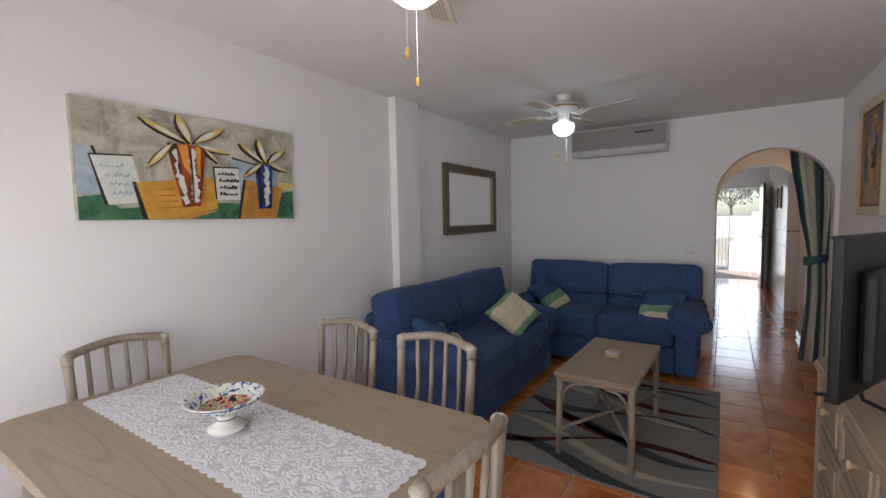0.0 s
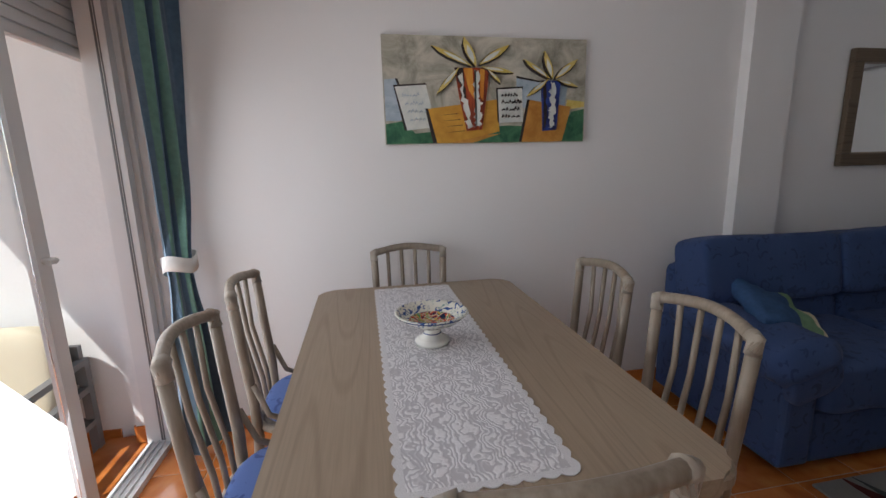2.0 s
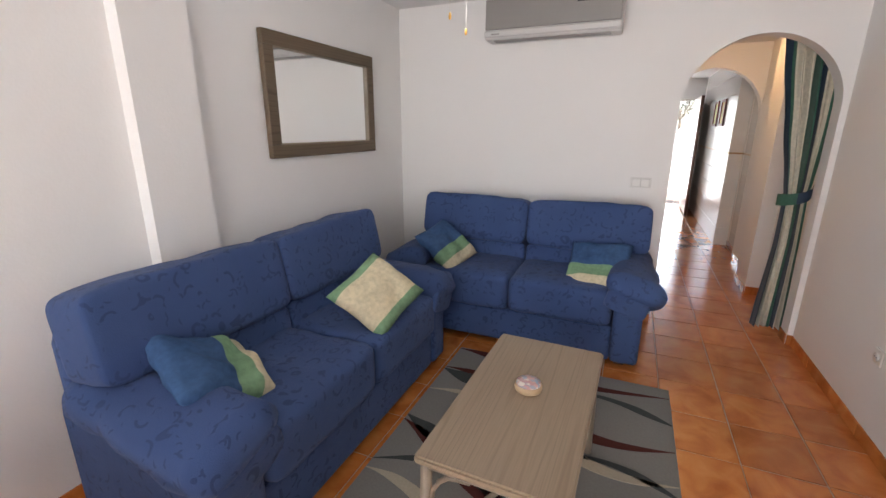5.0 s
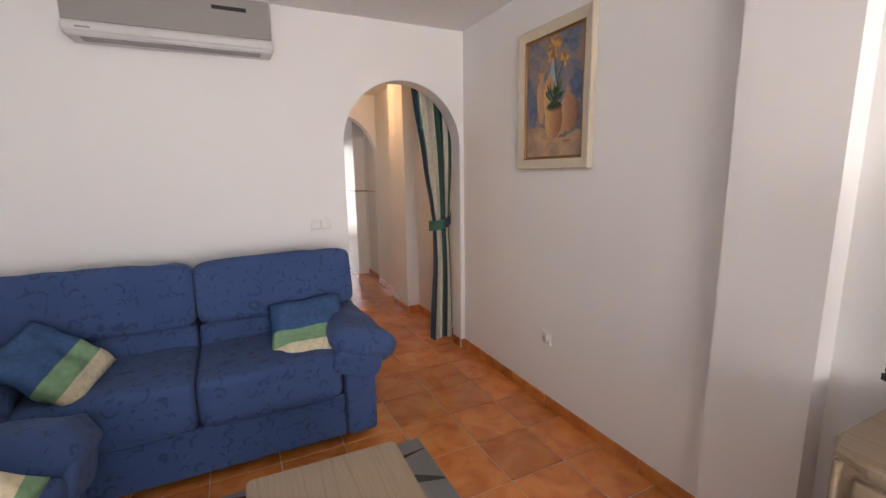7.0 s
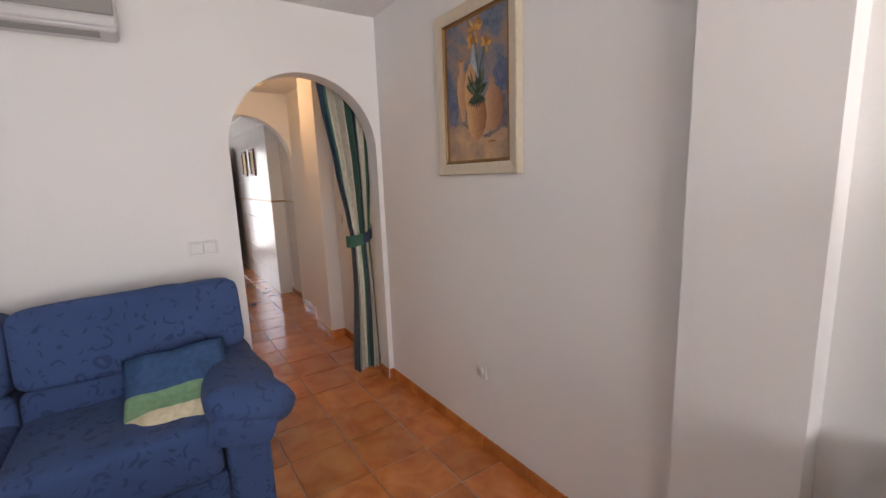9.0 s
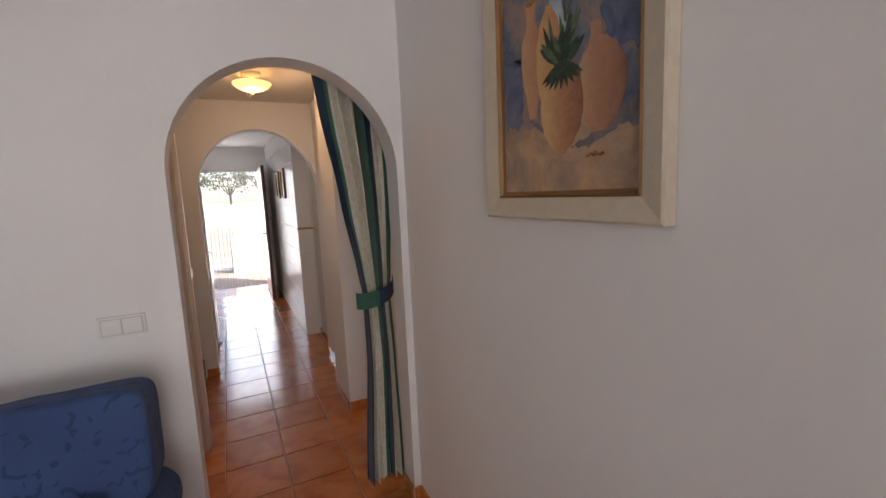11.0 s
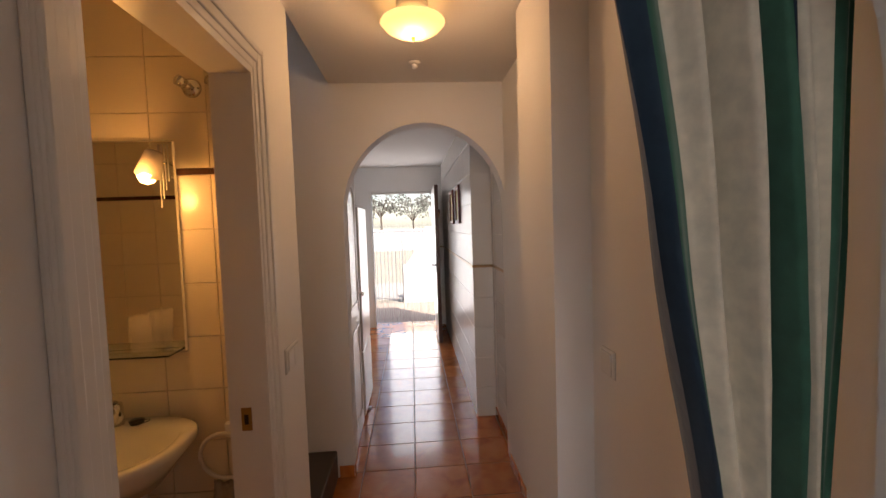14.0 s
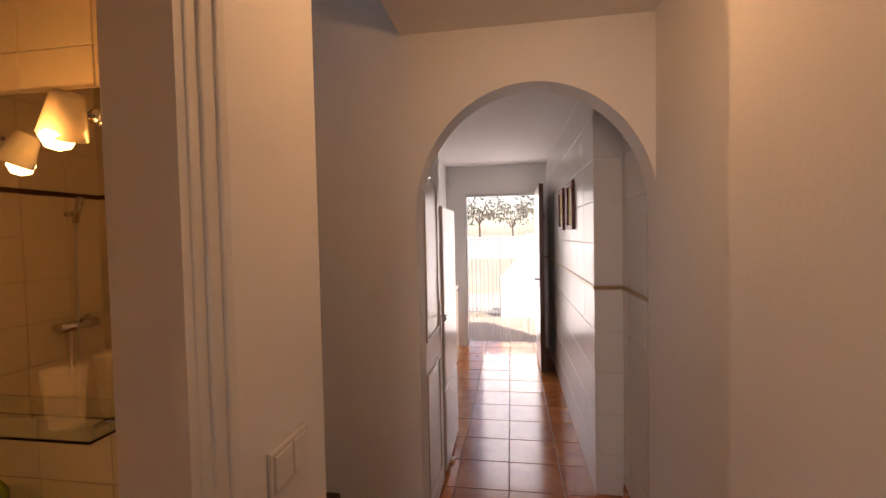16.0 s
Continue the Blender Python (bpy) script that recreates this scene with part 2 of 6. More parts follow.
M_lace = lace("white_lace")
M_laceedge = mat("white_lace_edge", (0.70, 0.69, 0.70), 0.8, noise_scale=200, vary=0.08, bump=0.4, bump_scale=300)
M_footwood = mat("dark_foot_wood", (0.12, 0.055, 0.025), 0.5)
M_lightwood = mat("pale_turned_wood", (0.5, 0.36, 0.22), 0.45, noise_scale=30, vary=0.1)
M_ceramic = mat("white_glazed_ceramic", (0.78, 0.77, 0.70), 0.15, vary=0.03)
M_blueglaze = mat("blue_glaze", (0.03, 0.05, 0.16), 0.2)


def bowl_paint():
    m, n, l, p, tc = nodes_of("painted_bowl_glaze", 0.15)
    sx = n.new("ShaderNodeVectorMath")
    sx.operation = "LENGTH"
    l.new(mapped(n, l, tc, (1, 1, 0)), sx.inputs[0])
    nz = noise_of(n, l, mapped(n, l, tc, (1, 1, 0)), 20.0, 2, 2.2)
    pic = ramp(n, l, nz, [(0.30, (0.02, 0.025, 0.06)), (0.40, (0.55, 0.07, 0.02)), (0.45, (0.62, 0.58, 0.40)), (0.50, (0.03, 0.03, 0.05)), (0.53, (0.62, 0.36, 0.06)), (0.57, (0.10, 0.26, 0.10)), (0.62, (0.70, 0.66, 0.55)), (0.67, (0.03, 0.06, 0.25))])
    n[pic.node.name].color_ramp.interpolation = "CONSTANT"
    rim = ramp(n, l, noise_of(n, l, mapped(n, l, tc), 55.0, 1, 1.0), [(0.40, (0.04, 0.09, 0.26)), (0.46, (0.70, 0.69, 0.60)), (0.66, (0.70, 0.69, 0.60)), (0.70, (0.22, 0.34, 0.30))])
    edge = ramp(n, l, sx.outputs["Value"], [(0.074, (0, 0, 0)), (0.077, (1, 1, 1))])
    mx = n.new("ShaderNodeMix")
    mx.data_type = "RGBA"
    l.new(edge, mx.inputs[0])
    l.new(pic, mx.inputs[6])
    l.new(rim, mx.inputs[7])
    l.new(mx.outputs[2], p.inputs["Base Color"])
    return m


M_bowlpaint = bowl_paint()


def mosaic():
    m, n, l, p, tc = nodes_of("mosaic_lid", 0.3)
    v = n.new("ShaderNodeTexVoronoi")
    v.inputs["Scale"].default_value = 70.0
    l.new(tc.outputs["Object"], v.inputs["Vector"])
    l.new(ramp(n, l, v.outputs["Color"], [(0.2, (0.7, 0.66, 0.6)), (0.5, (0.55, 0.3, 0.3)), (0.8, (0.3, 0.4, 0.5))]), p.inputs["Base Color"])
    return m


M_mosaic = mosaic()
M_rug = mat("grey_rug_pile", (0.26, 0.255, 0.24), 0.95, noise_scale=90, vary=0.12, bump=0.6, bump_scale=300, spec=0.1)
M_rugdark = mat("rug_dark_wool", (0.075, 0.085, 0.085), 0.95, noise_scale=90, vary=0.15, bump=0.6, bump_scale=300, spec=0.1)
M_rugcream = mat("rug_cream_wool", (0.50, 0.44, 0.34), 0.95, noise_scale=90, vary=0.12, bump=0.6, bump_scale=300, spec=0.1)
M_rugbrown = mat("rug_brown_wool", (0.10, 0.03, 0.025), 0.95, noise_scale=90, vary=0.15, bump=0.6, bump_scale=300, spec=0.1)
M_tvplastic = mat("black_tv_plastic", (0.008, 0.008, 0.009), 0.45, vary=0.02, spec=0.3)
M_tvtrim = mat("dark_tv_trim", (0.02, 0.02, 0.022), 0.3)
M_screen = mat("glossy_screen", (0.004, 0.005, 0.005), 0.12)


def terracotta():
    """Glazed terracotta tile: each tile its own tone, darker edges of the firing and blotches."""
    m, n, l, p, tc = nodes_of("terracotta_tiles", 0.30, 0.45)
    oi = n.new("ShaderNodeObjectInfo")
    ad = n.new("ShaderNodeVectorMath")
    ad.operation = "ADD"
    l.new(tc.outputs["Object"], ad.inputs[0])
    sc = n.new("ShaderNodeMath")
    sc.operation = "MULTIPLY"
    l.new(oi.outputs["Random"], sc.inputs[0])
    sc.inputs[1].default_value = 37.0
    cx = n.new("ShaderNodeCombineXYZ")
    l.new(sc.outputs[0], cx.inputs[2])
    l.new(cx.outputs[0], ad.inputs[1])
    a = noise_of(n, l, ad.outputs[0], 7.0, 5, 0.6)
    col = ramp(n, l, a, [(0.30, (0.40, 0.118, 0.025)), (0.50, (0.54, 0.180, 0.042)), (0.72, (0.62, 0.245, 0.07))])
    hs = n.new("ShaderNodeHueSaturation")
    l.new(col, hs.inputs["Color"])
    mr = n.new("ShaderNodeMapRange")
    mr.inputs[3].default_value, mr.inputs[4].default_value = 0.86, 1.12
    l.new(oi.outputs["Random"], mr.inputs[0])
    l.new(mr.outputs[0], hs.inputs["Value"])
    l.new(hs.outputs[0], p.inputs["Base Color"])
    p.inputs["Coat Weight"].default_value = 0.6
    p.inputs["Coat Roughness"].default_value = 0.11
    r2 = n.new("ShaderNodeMapRange")
    r2.inputs[3].default_value, r2.inputs[4].default_value = 0.12, 0.28
    l.new(a, r2.inputs[0])
    l.new(r2.outputs[0], p.inputs["Roughness"])
    bumped(n, l, p, noise_of(n, l, ad.outputs[0], 18.0, 3), 0.12, 0.002)
    return m


M_terra = terracotta()


def emit(name, color, strength, base=(0.8, 0.8, 0.8)):
    m, n, l, p, tc = nodes_of(name, 0.4)
    p.inputs["Base Color"].default_value = (*base, 1)
    p.inputs["Emission Color"].default_value = (*color, 1)
    p.inputs["Emission Strength"].default_value = strength
    return m


def glass(name, color=(1, 1, 1), rough=0.0, ior=1.45):
    m, n, l, p, tc = nodes_of(name, rough)
    p.inputs["Base Color"].default_value = (*color, 1)
    p.inputs["Transmission Weight"].default_value = 1.0
    p.inputs["IOR"].default_value = ior
    return m


M_glass = glass("clear_glass", (0.96, 0.98, 0.97))
M_mirror = mat("mirror_silver", (0.88, 0.89, 0.88), 0.02, metal=1.0, vary=0.0)
M_chrome = mat("chrome", (0.75, 0.75, 0.75), 0.12, metal=1.0, vary=0.02)
M_brass = mat("aged_brass", (0.45, 0.28, 0.10), 0.3, metal=1.0, vary=0.1)
M_alu = mat("white_lacquered_aluminium", (0.78, 0.78, 0.77), 0.35, vary=0.02)
M_plastic = mat("white_plastic", (0.78, 0.77, 0.74), 0.35, vary=0.02)
M_silver = mat("silver_grey_plastic", (0.30, 0.285, 0.27), 0.42, vary=0.03)
M_silver2 = mat("bright_silver_strip", (0.62, 0.61, 0.60), 0.3, vary=0.02)
M_cord = mat("white_cord", (0.7, 0.66, 0.58), 0.7)
M_yellow = mat("amber_bead", (0.75, 0.42, 0.08), 0.3)
M_gatemetal = mat("grey_iron", (0.34, 0.34, 0.33), 0.5)
M_darkwood = mat("dark_mahogany", (0.10, 0.035, 0.018), 0.35, noise_scale=25, vary=0.15)
# leaf green is paled to imitate the glare outdoors
M_leaf = mat("glare_paled_foliage", (0.12, 0.12, 0.09), 0.6, noise_scale=3, vary=0.1)
M_bark = mat("bark", (0.16, 0.11, 0.07), 0.9, noise_scale=10, vary=0.2)
M_whitedoor = mat("white_door_lacquer", (0.78, 0.77, 0.75), 0.28, vary=0.02, noise_scale=3)
M_tilewhite = mat("white_glazed_tile", (0.80, 0.80, 0.79), 0.27, vary=0.02, noise_scale=2)
M_bathtile = mat("cream_glazed_tile", (0.78, 0.70, 0.56), 0.18, vary=0.03, noise_scale=4)
M_trimbrown = mat("brown_border_tile", (0.08, 0.035, 0.02), 0.25)
M_trimtan = mat("tan_border_tile", (0.42, 0.27, 0.13), 0.3)
M_palegrey = mat("pale_grey_plastic_and_shade", (0.58, 0.57, 0.55), 0.5, vary=0.02)
M_creamfab = mat("cream_canvas", (0.66, 0.58, 0.42), 0.9, noise_scale=20, vary=0.06, bump=0.4, bump_scale=200)
M_greymetal = mat("grey_aluminium_chair", (0.22, 0.22, 0.22), 0.45, metal=0.3)
M_ribbon = mat("white_tieback", (0.74, 0.72, 0.68), 0.7)
M_slate = mat("dark_step_tile", (0.07, 0.05, 0.04), 0.4)
M_creamframe = mat("cream_limed_frame", (0.66, 0.58, 0.45), 0.5, noise_scale=40, vary=0.1, bump=0.3, bump_scale=120)
M_gilt = mat("gilt_edge", (0.30, 0.155, 0.045), 0.45, metal=0.25, vary=0.2)
M_dark = mat("black_rubber", (0.012, 0.012, 0.014), 0.35)
M_fanglass = emit("lit_fan_glass", (0.85, 0.95, 1.0), 1.2)
M_hallglass = emit("lit_amber_glass", (1.0, 0.58, 0.20), 0.75, (0.8, 0.6, 0.3))
M_bulb = emit("lit_bulb", (1.0, 0.62, 0.2), 7.0)
M_tumbler = mat("thin_tumbler_glass", (0.85, 0.83, 0.78), 0.08, vary=0.05, noise_scale=60, bump=0.3, bump_scale=90)
M_tumbler.node_tree.nodes["Principled BSDF"].inputs["Alpha"].default_value = 0.13
M_opal = mat("opal_glass", (0.72, 0.66, 0.55), 0.25, vary=0.02)
M_etched = mat("etched_glass", (0.50, 0.48, 0.44), 0.3, metal=0.6, vary=0.03)
M_glassgreen = glass("green_edge_glass", (0.80, 0.92, 0.86))
M_blade = mat("cream_fan_blade", (0.62, 0.58, 0.50), 0.5, vary=0.05)
M_cane = mat("woven_cane", (0.50, 0.42, 0.31), 0.7, noise_scale=120, vary=0.2)
M_strand = mat("pale_string", (0.80, 0.77, 0.72), 0.7)
M_redframe = mat("red_brown_frame", (0.20, 0.05, 0.03), 0.4, noise_scale=30, vary=0.15)


# ---- builders ----
def bx(bm, x0, x1, y0, y1, z0, z1):
    v = [bm.verts.new(p) for p in ((x0, y0, z0), (x1, y0, z0), (x1, y1, z0), (x0, y1, z0), (x0, y0, z1), (x1, y0, z1), (x1, y1, z1), (x0, y1, z1))]
    for f in ((3, 2, 1, 0), (4, 5, 6, 7), (0, 1, 5, 4), (1, 2, 6, 5), (2, 3, 7, 6), (3, 0, 4, 7)):
        bm.faces.new([v[i] for i in f])
    return v


def finish(name, bm, material, parent=None, label="", smooth=False):
    me = bpy.data.meshes.new(name)
    bmesh.ops.recalc_face_normals(bm, faces=bm.faces)
    bm.to_mesh(me)
    bm.free()
    if material:
        me.materials.append(material)
    if smooth:
        for p in me.polygons:
            p.use_smooth = True
    ob = new(name, me)
    if parent:
        ob.parent = parent
    if label:
        ob["label"] = label
    return ob


def part(name, bm, material, parent, label="", smooth=False):
    return finish(name, bm, material, parent, label, smooth)


def boxes(name, rows, material, parent=None, label=""):
    bm = bmesh.new()
    for r in rows:
        bx(bm, *r)
    return finish(name, bm, material, parent, label)


def structure(ob, label, category):
    return tagged(ob, label, category, kind="structure")


def arch_lintel(bm, x0, x1, y0, y1, spring, top, rise, seg=28):
    """The wall over an opening with a round head, from its springing to the wall's top."""
    c, r = (x0 + x1) / 2, (x1 - x0) / 2
    pts = [(c - r * math.cos(math.pi * i / seg), spring + rise * math.sin(math.pi * i / seg)) for i in range(seg + 1)]
    rows = []
    for x, z in pts:
        rows.append([bm.verts.new(p) for p in ((x, y0, z), (x, y0, top), (x, y1, top), (x, y1, z))])
    for a, b in zip(rows, rows[1:]):
        for i in range(4):
            j = (i + 1) % 4
            bm.faces.new((a[i], b[i], b[j], a[j]))


# ---- the large structure ----
T = 0.14
structure(boxes("wall_west", [(L - T, L, W - 0.02, F + T, -0.02, H)], M_wall), "white textured plaster wall behind the dining table", "wall")
structure(boxes("wall_pilaster_west", [(L, L + 0.07, PW0, PW1, 0, H)], M_wall), "white plaster pilaster beside the sofa", "pilaster")
structure(boxes("wall_east", [(R, R + T, W - 0.02, F + T, -0.02, H)], M_wall), "white textured plaster wall with a framed picture", "wall")
structure(boxes("wall_pilaster_east", [(R - 0.1, R, PE0, PE1, 0, H)], M_wall), "white plaster pilaster beside the television cabinet", "pilaster")
bm = bmesh.new()
bx(bm, L, A1[0], F, F + T, 0, H)
bx(bm, A1[1], R, F, F + T, 0, H)
arch_lintel(bm, A1[0], A1[1], F, F + T, A1[2], H, A1[3])
structure(finish("wall_north", bm, M_wall), "white plaster wall with a round-headed archway", "wall")
structure(boxes("wall_south", [(L, WX0, 0.985, W, 0, H), (WX1, R, 0.985, W, 0, H), (WX0, WX1, 0.985, W, WZ, H)], M_wall), "white plaster wall round the terrace window", "wall")
structure(boxes("ceiling", [(L - T, R + T, W - 0.2, F + T, H, H + 0.1)], M_ceil), "white painted ceiling", "ceiling")
floor = structure(boxes("floor", [(L - T, 1.6, W - 0.02, 13.1, -0.12, -0.004)], M_grout), "terracotta tile floor with pale grout", "floor")
# hall
structure(boxes("wall_hall_east", [(HR, HR + T, F + T, A2Y, 0, 2.6)], M_wall), "white hall wall", "wall")
structure(boxes("wall_pilaster_hall", [(1.1, HR, 7.72, 8.13, 0, H2)], M_wall), "white plaster pilaster in the hall", "pilaster")
structure(boxes("wall_bathroom", [(HL - 0.1, HL, F + T, BD0, 0, H2), (HL - 0.1, HL, BD1, 8.12, 0, H2), (HL - 0.1, HL, BD0, BD1, 2.0, H2)], M_wall), "white wall with the bathroom doorway", "wall")
structure(boxes("ceiling_hall", [(HL - 0.004, HR, F + T, A2Y, H2, H2 + 0.1), (-1.2, HL - 0.004, 8.12, A2Y, 2.9, 3.0)], M_ceil), "white hall ceiling with a dropped soffit", "ceiling")
structure(boxes("wall_stair", [(-1.2, -1.1, 8.02, A2Y, 0, 2.9), (HL - 0.02, HL, 8.12, A2Y, H2 + 0.1, 2.9), (-1.2, HL - 0.1, 8.02, 8.12, 0, 2.9)], M_wall), "white walls of the stair recess", "wall")
bm = bmesh.new()
bx(bm, -1.2, A2[0], A2Y, A2Y + T, 0, 2.9)
bx(bm, A2[1], HR + T, A2Y, A2Y + T, 0, 2.9)
arch_lintel(bm, A2[0], A2[1], A2Y, A2Y + T, A2[2], 2.9, A2[3])
structure(finish("wall_arch", bm, M_wall), "white plaster wall with a second archway", "wall")
# kitchen passage
structure(boxes("wall_kitchen_east", [(KR + 0.006, KR + 0.3, 9.69, END, 0, H3), (KR + 0.156, KR + 0.3, A2Y + T, 9.69, 0, H3)], M_wall), "white tiled kitchen wall with a projecting column", "wall")
structure(boxes("wall_kitchen_west", [(KL - 0.4, KL - 0.24, A2Y + T, END, 0, H3), (KL - 0.24, 0.26, 9.93, 9.97, 0, 0.02)], M_wall), "white kitchen wall", "wall")
structure(boxes("wall_end", [(KL - 0.4, 0.06, END, END + 0.2, 0, H3), (1.0, KR + 0.3, END, END + 0.2, 0, H3), (0.06, 1.0, END, END + 0.2, 2.035, H3)], M_wall), "white wall round the open entrance door", "wall")
structure(boxes("ceiling_kitchen", [(KL - 0.4, KR + 0.3, A2Y + T, END + 0.2, H3, H3 + 0.1)], M_ceil), "white kitchen ceiling", "ceiling")
# bathroom
structure(boxes("wall_bath", [(-1.5, HL - 0.1, 8.0, 8.02, 0, H2), (-1.6, -1.5, F + T, 8.02, 0, H2), (-1.5, HL - 0.1, F + T, F + T + 0.02, 0, H2)], M_bathgrout), "cream bathroom walls", "wall")
structure(boxes("ceiling_bath", [(-1.6, HL - 0.1, F + T, 8.02, H2, H2 + 0.1)], M_ceil), "bathroom ceiling", "ceiling")
structure(boxes("floor_bath", [(-1.6, HL - 0.1, F + T, 8.02, -0.02, 0.0)], M_terra), "bathroom floor", "floor")
# outside
structure(boxes("ground", [(-400, 400, 13.1, 600, -0.14, -0.02)], M_ground), "pale dry ground outside the entrance", "ground")
structure(boxes("terrace_floor", [(-2.2, 1.5, -0.6, W - 0.18, -0.22, -0.05)], M_terra), "terracotta terrace floor", "floor")
# the east parapet is an unseen addition, kept low to let sky light in
structure(boxes("terrace_wall", [(-2.2, -2.03, -0.6, W - 0.18, -0.1, 2.4), (-2.2, 1.5, -0.7, -0.6, -0.1, 0.55), (1.33, 1.5, -0.6, W - 0.18, -0.1, 0.55)], M_white_out), "white terrace wall with an unseen low east parapet", "wall")
# unseen slab, its edge set to cast the slanting shadow on the west wall
structure(boxes("terrace_roof", [(-2.3, 1.6, -0.33, W - 0.16, 2.4, 2.55)], M_white_out), "unseen white terrace roof slab assumed from the wall's shadow line", "roof")
# out of view; made this pale to throw sunlight back onto the terrace wall
structure(boxes("ground_south", [(-400, 400, -600, -0.7, -0.3, -0.22)], mat("pale_bounce_ground", (0.62, 0.58, 0.51), 0.9, noise_scale=0.5, vary=0.08)), "unseen pale ground that bounces sun onto the terrace", "ground")


# ---- more builders ----
def tube(bm, pts, r, seg=8, r1=None, cap=True):
    """A round bar along a line of points; r1: radius at its end."""
    pts = [Vector(p) for p in pts]
    rings = []
    for i, p in enumerate(pts):
        d = (pts[min(i + 1, len(pts) - 1)] - pts[max(i - 1, 0)]).normalized()
        a = d.cross(Vector((0, 0, 1)) if abs(d.z) < 0.95 else Vector((0, 1, 0))).normalized()
        b = d.cross(a)
        k = r + ((r1 if r1 is not None else r) - r) * i / (len(pts) - 1)
        rings.append([bm.verts.new(p + k * (a * math.cos(2 * math.pi * j / seg) + b * math.sin(2 * math.pi * j / seg))) for j in range(seg)])
    for u, v in zip(rings, rings[1:]):
        for j in range(seg):
            bm.faces.new((u[j], u[(j + 1) % seg], v[(j + 1) % seg], v[j]))
    if cap:
        bm.faces.new(rings[0][::-1])
        bm.faces.new(rings[-1])


def lathe(bm, profile, seg=28, at=(0, 0, 0)):
    """A turned shape from (radius, height) pairs."""
    rings = []
    for r, z in profile:
        rings.append([bm.verts.new((at[0] + max(r, 1e-4) * math.cos(2 * math.pi * j / seg), at[1] + max(r, 1e-4) * math.sin(2 * math.pi * j / seg), at[2] + z)) for j in range(seg)])
    for u, v in zip(rings, rings[1:]):
        for j in range(seg):
            bm.faces.new((u[j], u[(j + 1) % seg], v[(j + 1) % seg], v[j]))


def rbox(bm, x0, x1, y0, y1, z0, z1, r=0.01, seg=2):
    """A box with rounded edges."""
    t = bmesh.new()
    bx(t, x0, x1, y0, y1, z0, z1)
    bmesh.ops.bevel(t, geom=list(t.edges), offset=r, segments=seg, affect="EDGES", profile=0.5)
    merge(bm, t)


def merge(bm, t, m=None):
    if m is not None:
        bmesh.ops.transform(t, matrix=m, verts=t.verts)
    me = bpy.data.meshes.new("tmp")
    t.to_mesh(me)
    t.free()
    bm.from_mesh(me)
    bpy.data.meshes.remove(me)


def soft(bm, sx, sy, sz, e=0.35, ez=0.6, n=14, m=None, sag=0.0, wrinkle=0.0, seed=0):
    """A stuffed cushion: a rounded block with bulging faces and slight wrinkles."""
    t = bmesh.new()
    bmesh.ops.create_cube(t, size=2)
    bmesh.ops.subdivide_edges(t, edges=list(t.edges), cuts=n - 1, use_grid_fill=True)

    def pw(v, k):
        return math.copysign(abs(v) ** k, v)

    for v in t.verts:
        p = v.co.copy()
        d = max(abs(p.x), abs(p.y), abs(p.z))
        u = p.normalized()
        k = 1 / ((abs(u.x) ** (2 / e) + abs(u.y) ** (2 / e)) ** (e / ez) + abs(u.z) ** (2 / ez)) ** (ez / 2)
        q = u * k
        w = wrinkle * noise.noise(Vector((q.x * 2.2 * sx / 0.3, q.y * 2.2 * sy / 0.3, q.z * 2 + seed)))
        v.co = Vector((q.x * sx, q.y * sy, q.z * sz + w - sag * (1 - q.x * q.x) * (1 if q.z > 0 else 0)))
    merge(bm, t, m)


def pillow(bm, sx, sy, sz, n=18, m=None, seed=0, crumple=0.012):
    """A thin scatter cushion with pinched corners."""
    t = bmesh.new()
    for s in (1, -1):
        g = {}
        for i in range(n + 1):
            for j in range(n + 1):
                u, v = 2 * i / n - 1, 2 * j / n - 1
                h = max(0.0, (1 - u ** 4) * (1 - v ** 4)) ** 0.55
                pin = 1 - 0.07 * (1 - abs(u * v)) * (max(abs(u), abs(v)) ** 6)
                c = crumple * noise.noise(Vector((u * 2, v * 2, seed + s * 3))) * h
                g[i, j] = t.verts.new((u * sx * pin, v * sy * pin, s * sz * h + c))
        for i in range(n):
            for j in range(n):
                t.faces.new((g[i, j], g[i + 1, j], g[i + 1, j + 1], g[i, j + 1]))
    bmesh.ops.remove_doubles(t, verts=t.verts, dist=0.0008)
    merge(bm, t, m)


def slab(bm, outline, z0, z1):
    """A prism from a flat outline."""
    a = [bm.verts.new((x, y, z0)) for x, y in outline]
    b = [bm.verts.new((x, y, z1)) for x, y in outline]
    bm.faces.new(a[::-1])
    bm.faces.new(b)
    for i in range(len(a)):
        j = (i + 1) % len(a)
        bm.faces.new((a[i], a[j], b[j], b[i]))


def rounded(x0, x1, y0, y1, r, seg=6):
    out = []
    for cx, cy, a in ((x1 - r, y1 - r, 0), (x0 + r, y1 - r, 90), (x0 + r, y0 + r, 180), (x1 - r, y0 + r, 270)):
        for i in range(seg + 1):
            k = radians(a + 90 * i / seg)
            out.append((cx + r * math.cos(k), cy + r * math.sin(k)))
    return out


def thing(name, m, label, category, group="", kind=""):
    ob = new(name)
    ob.matrix_world = m
    return tagged(ob, label, category, group, kind)


def P(parent, name, fill, material, label="", smooth=False):
    """One part: fill(bm) draws it."""
    bm = bmesh.new()
    fill(bm)
    return part(name, bm, material, parent, label, smooth)


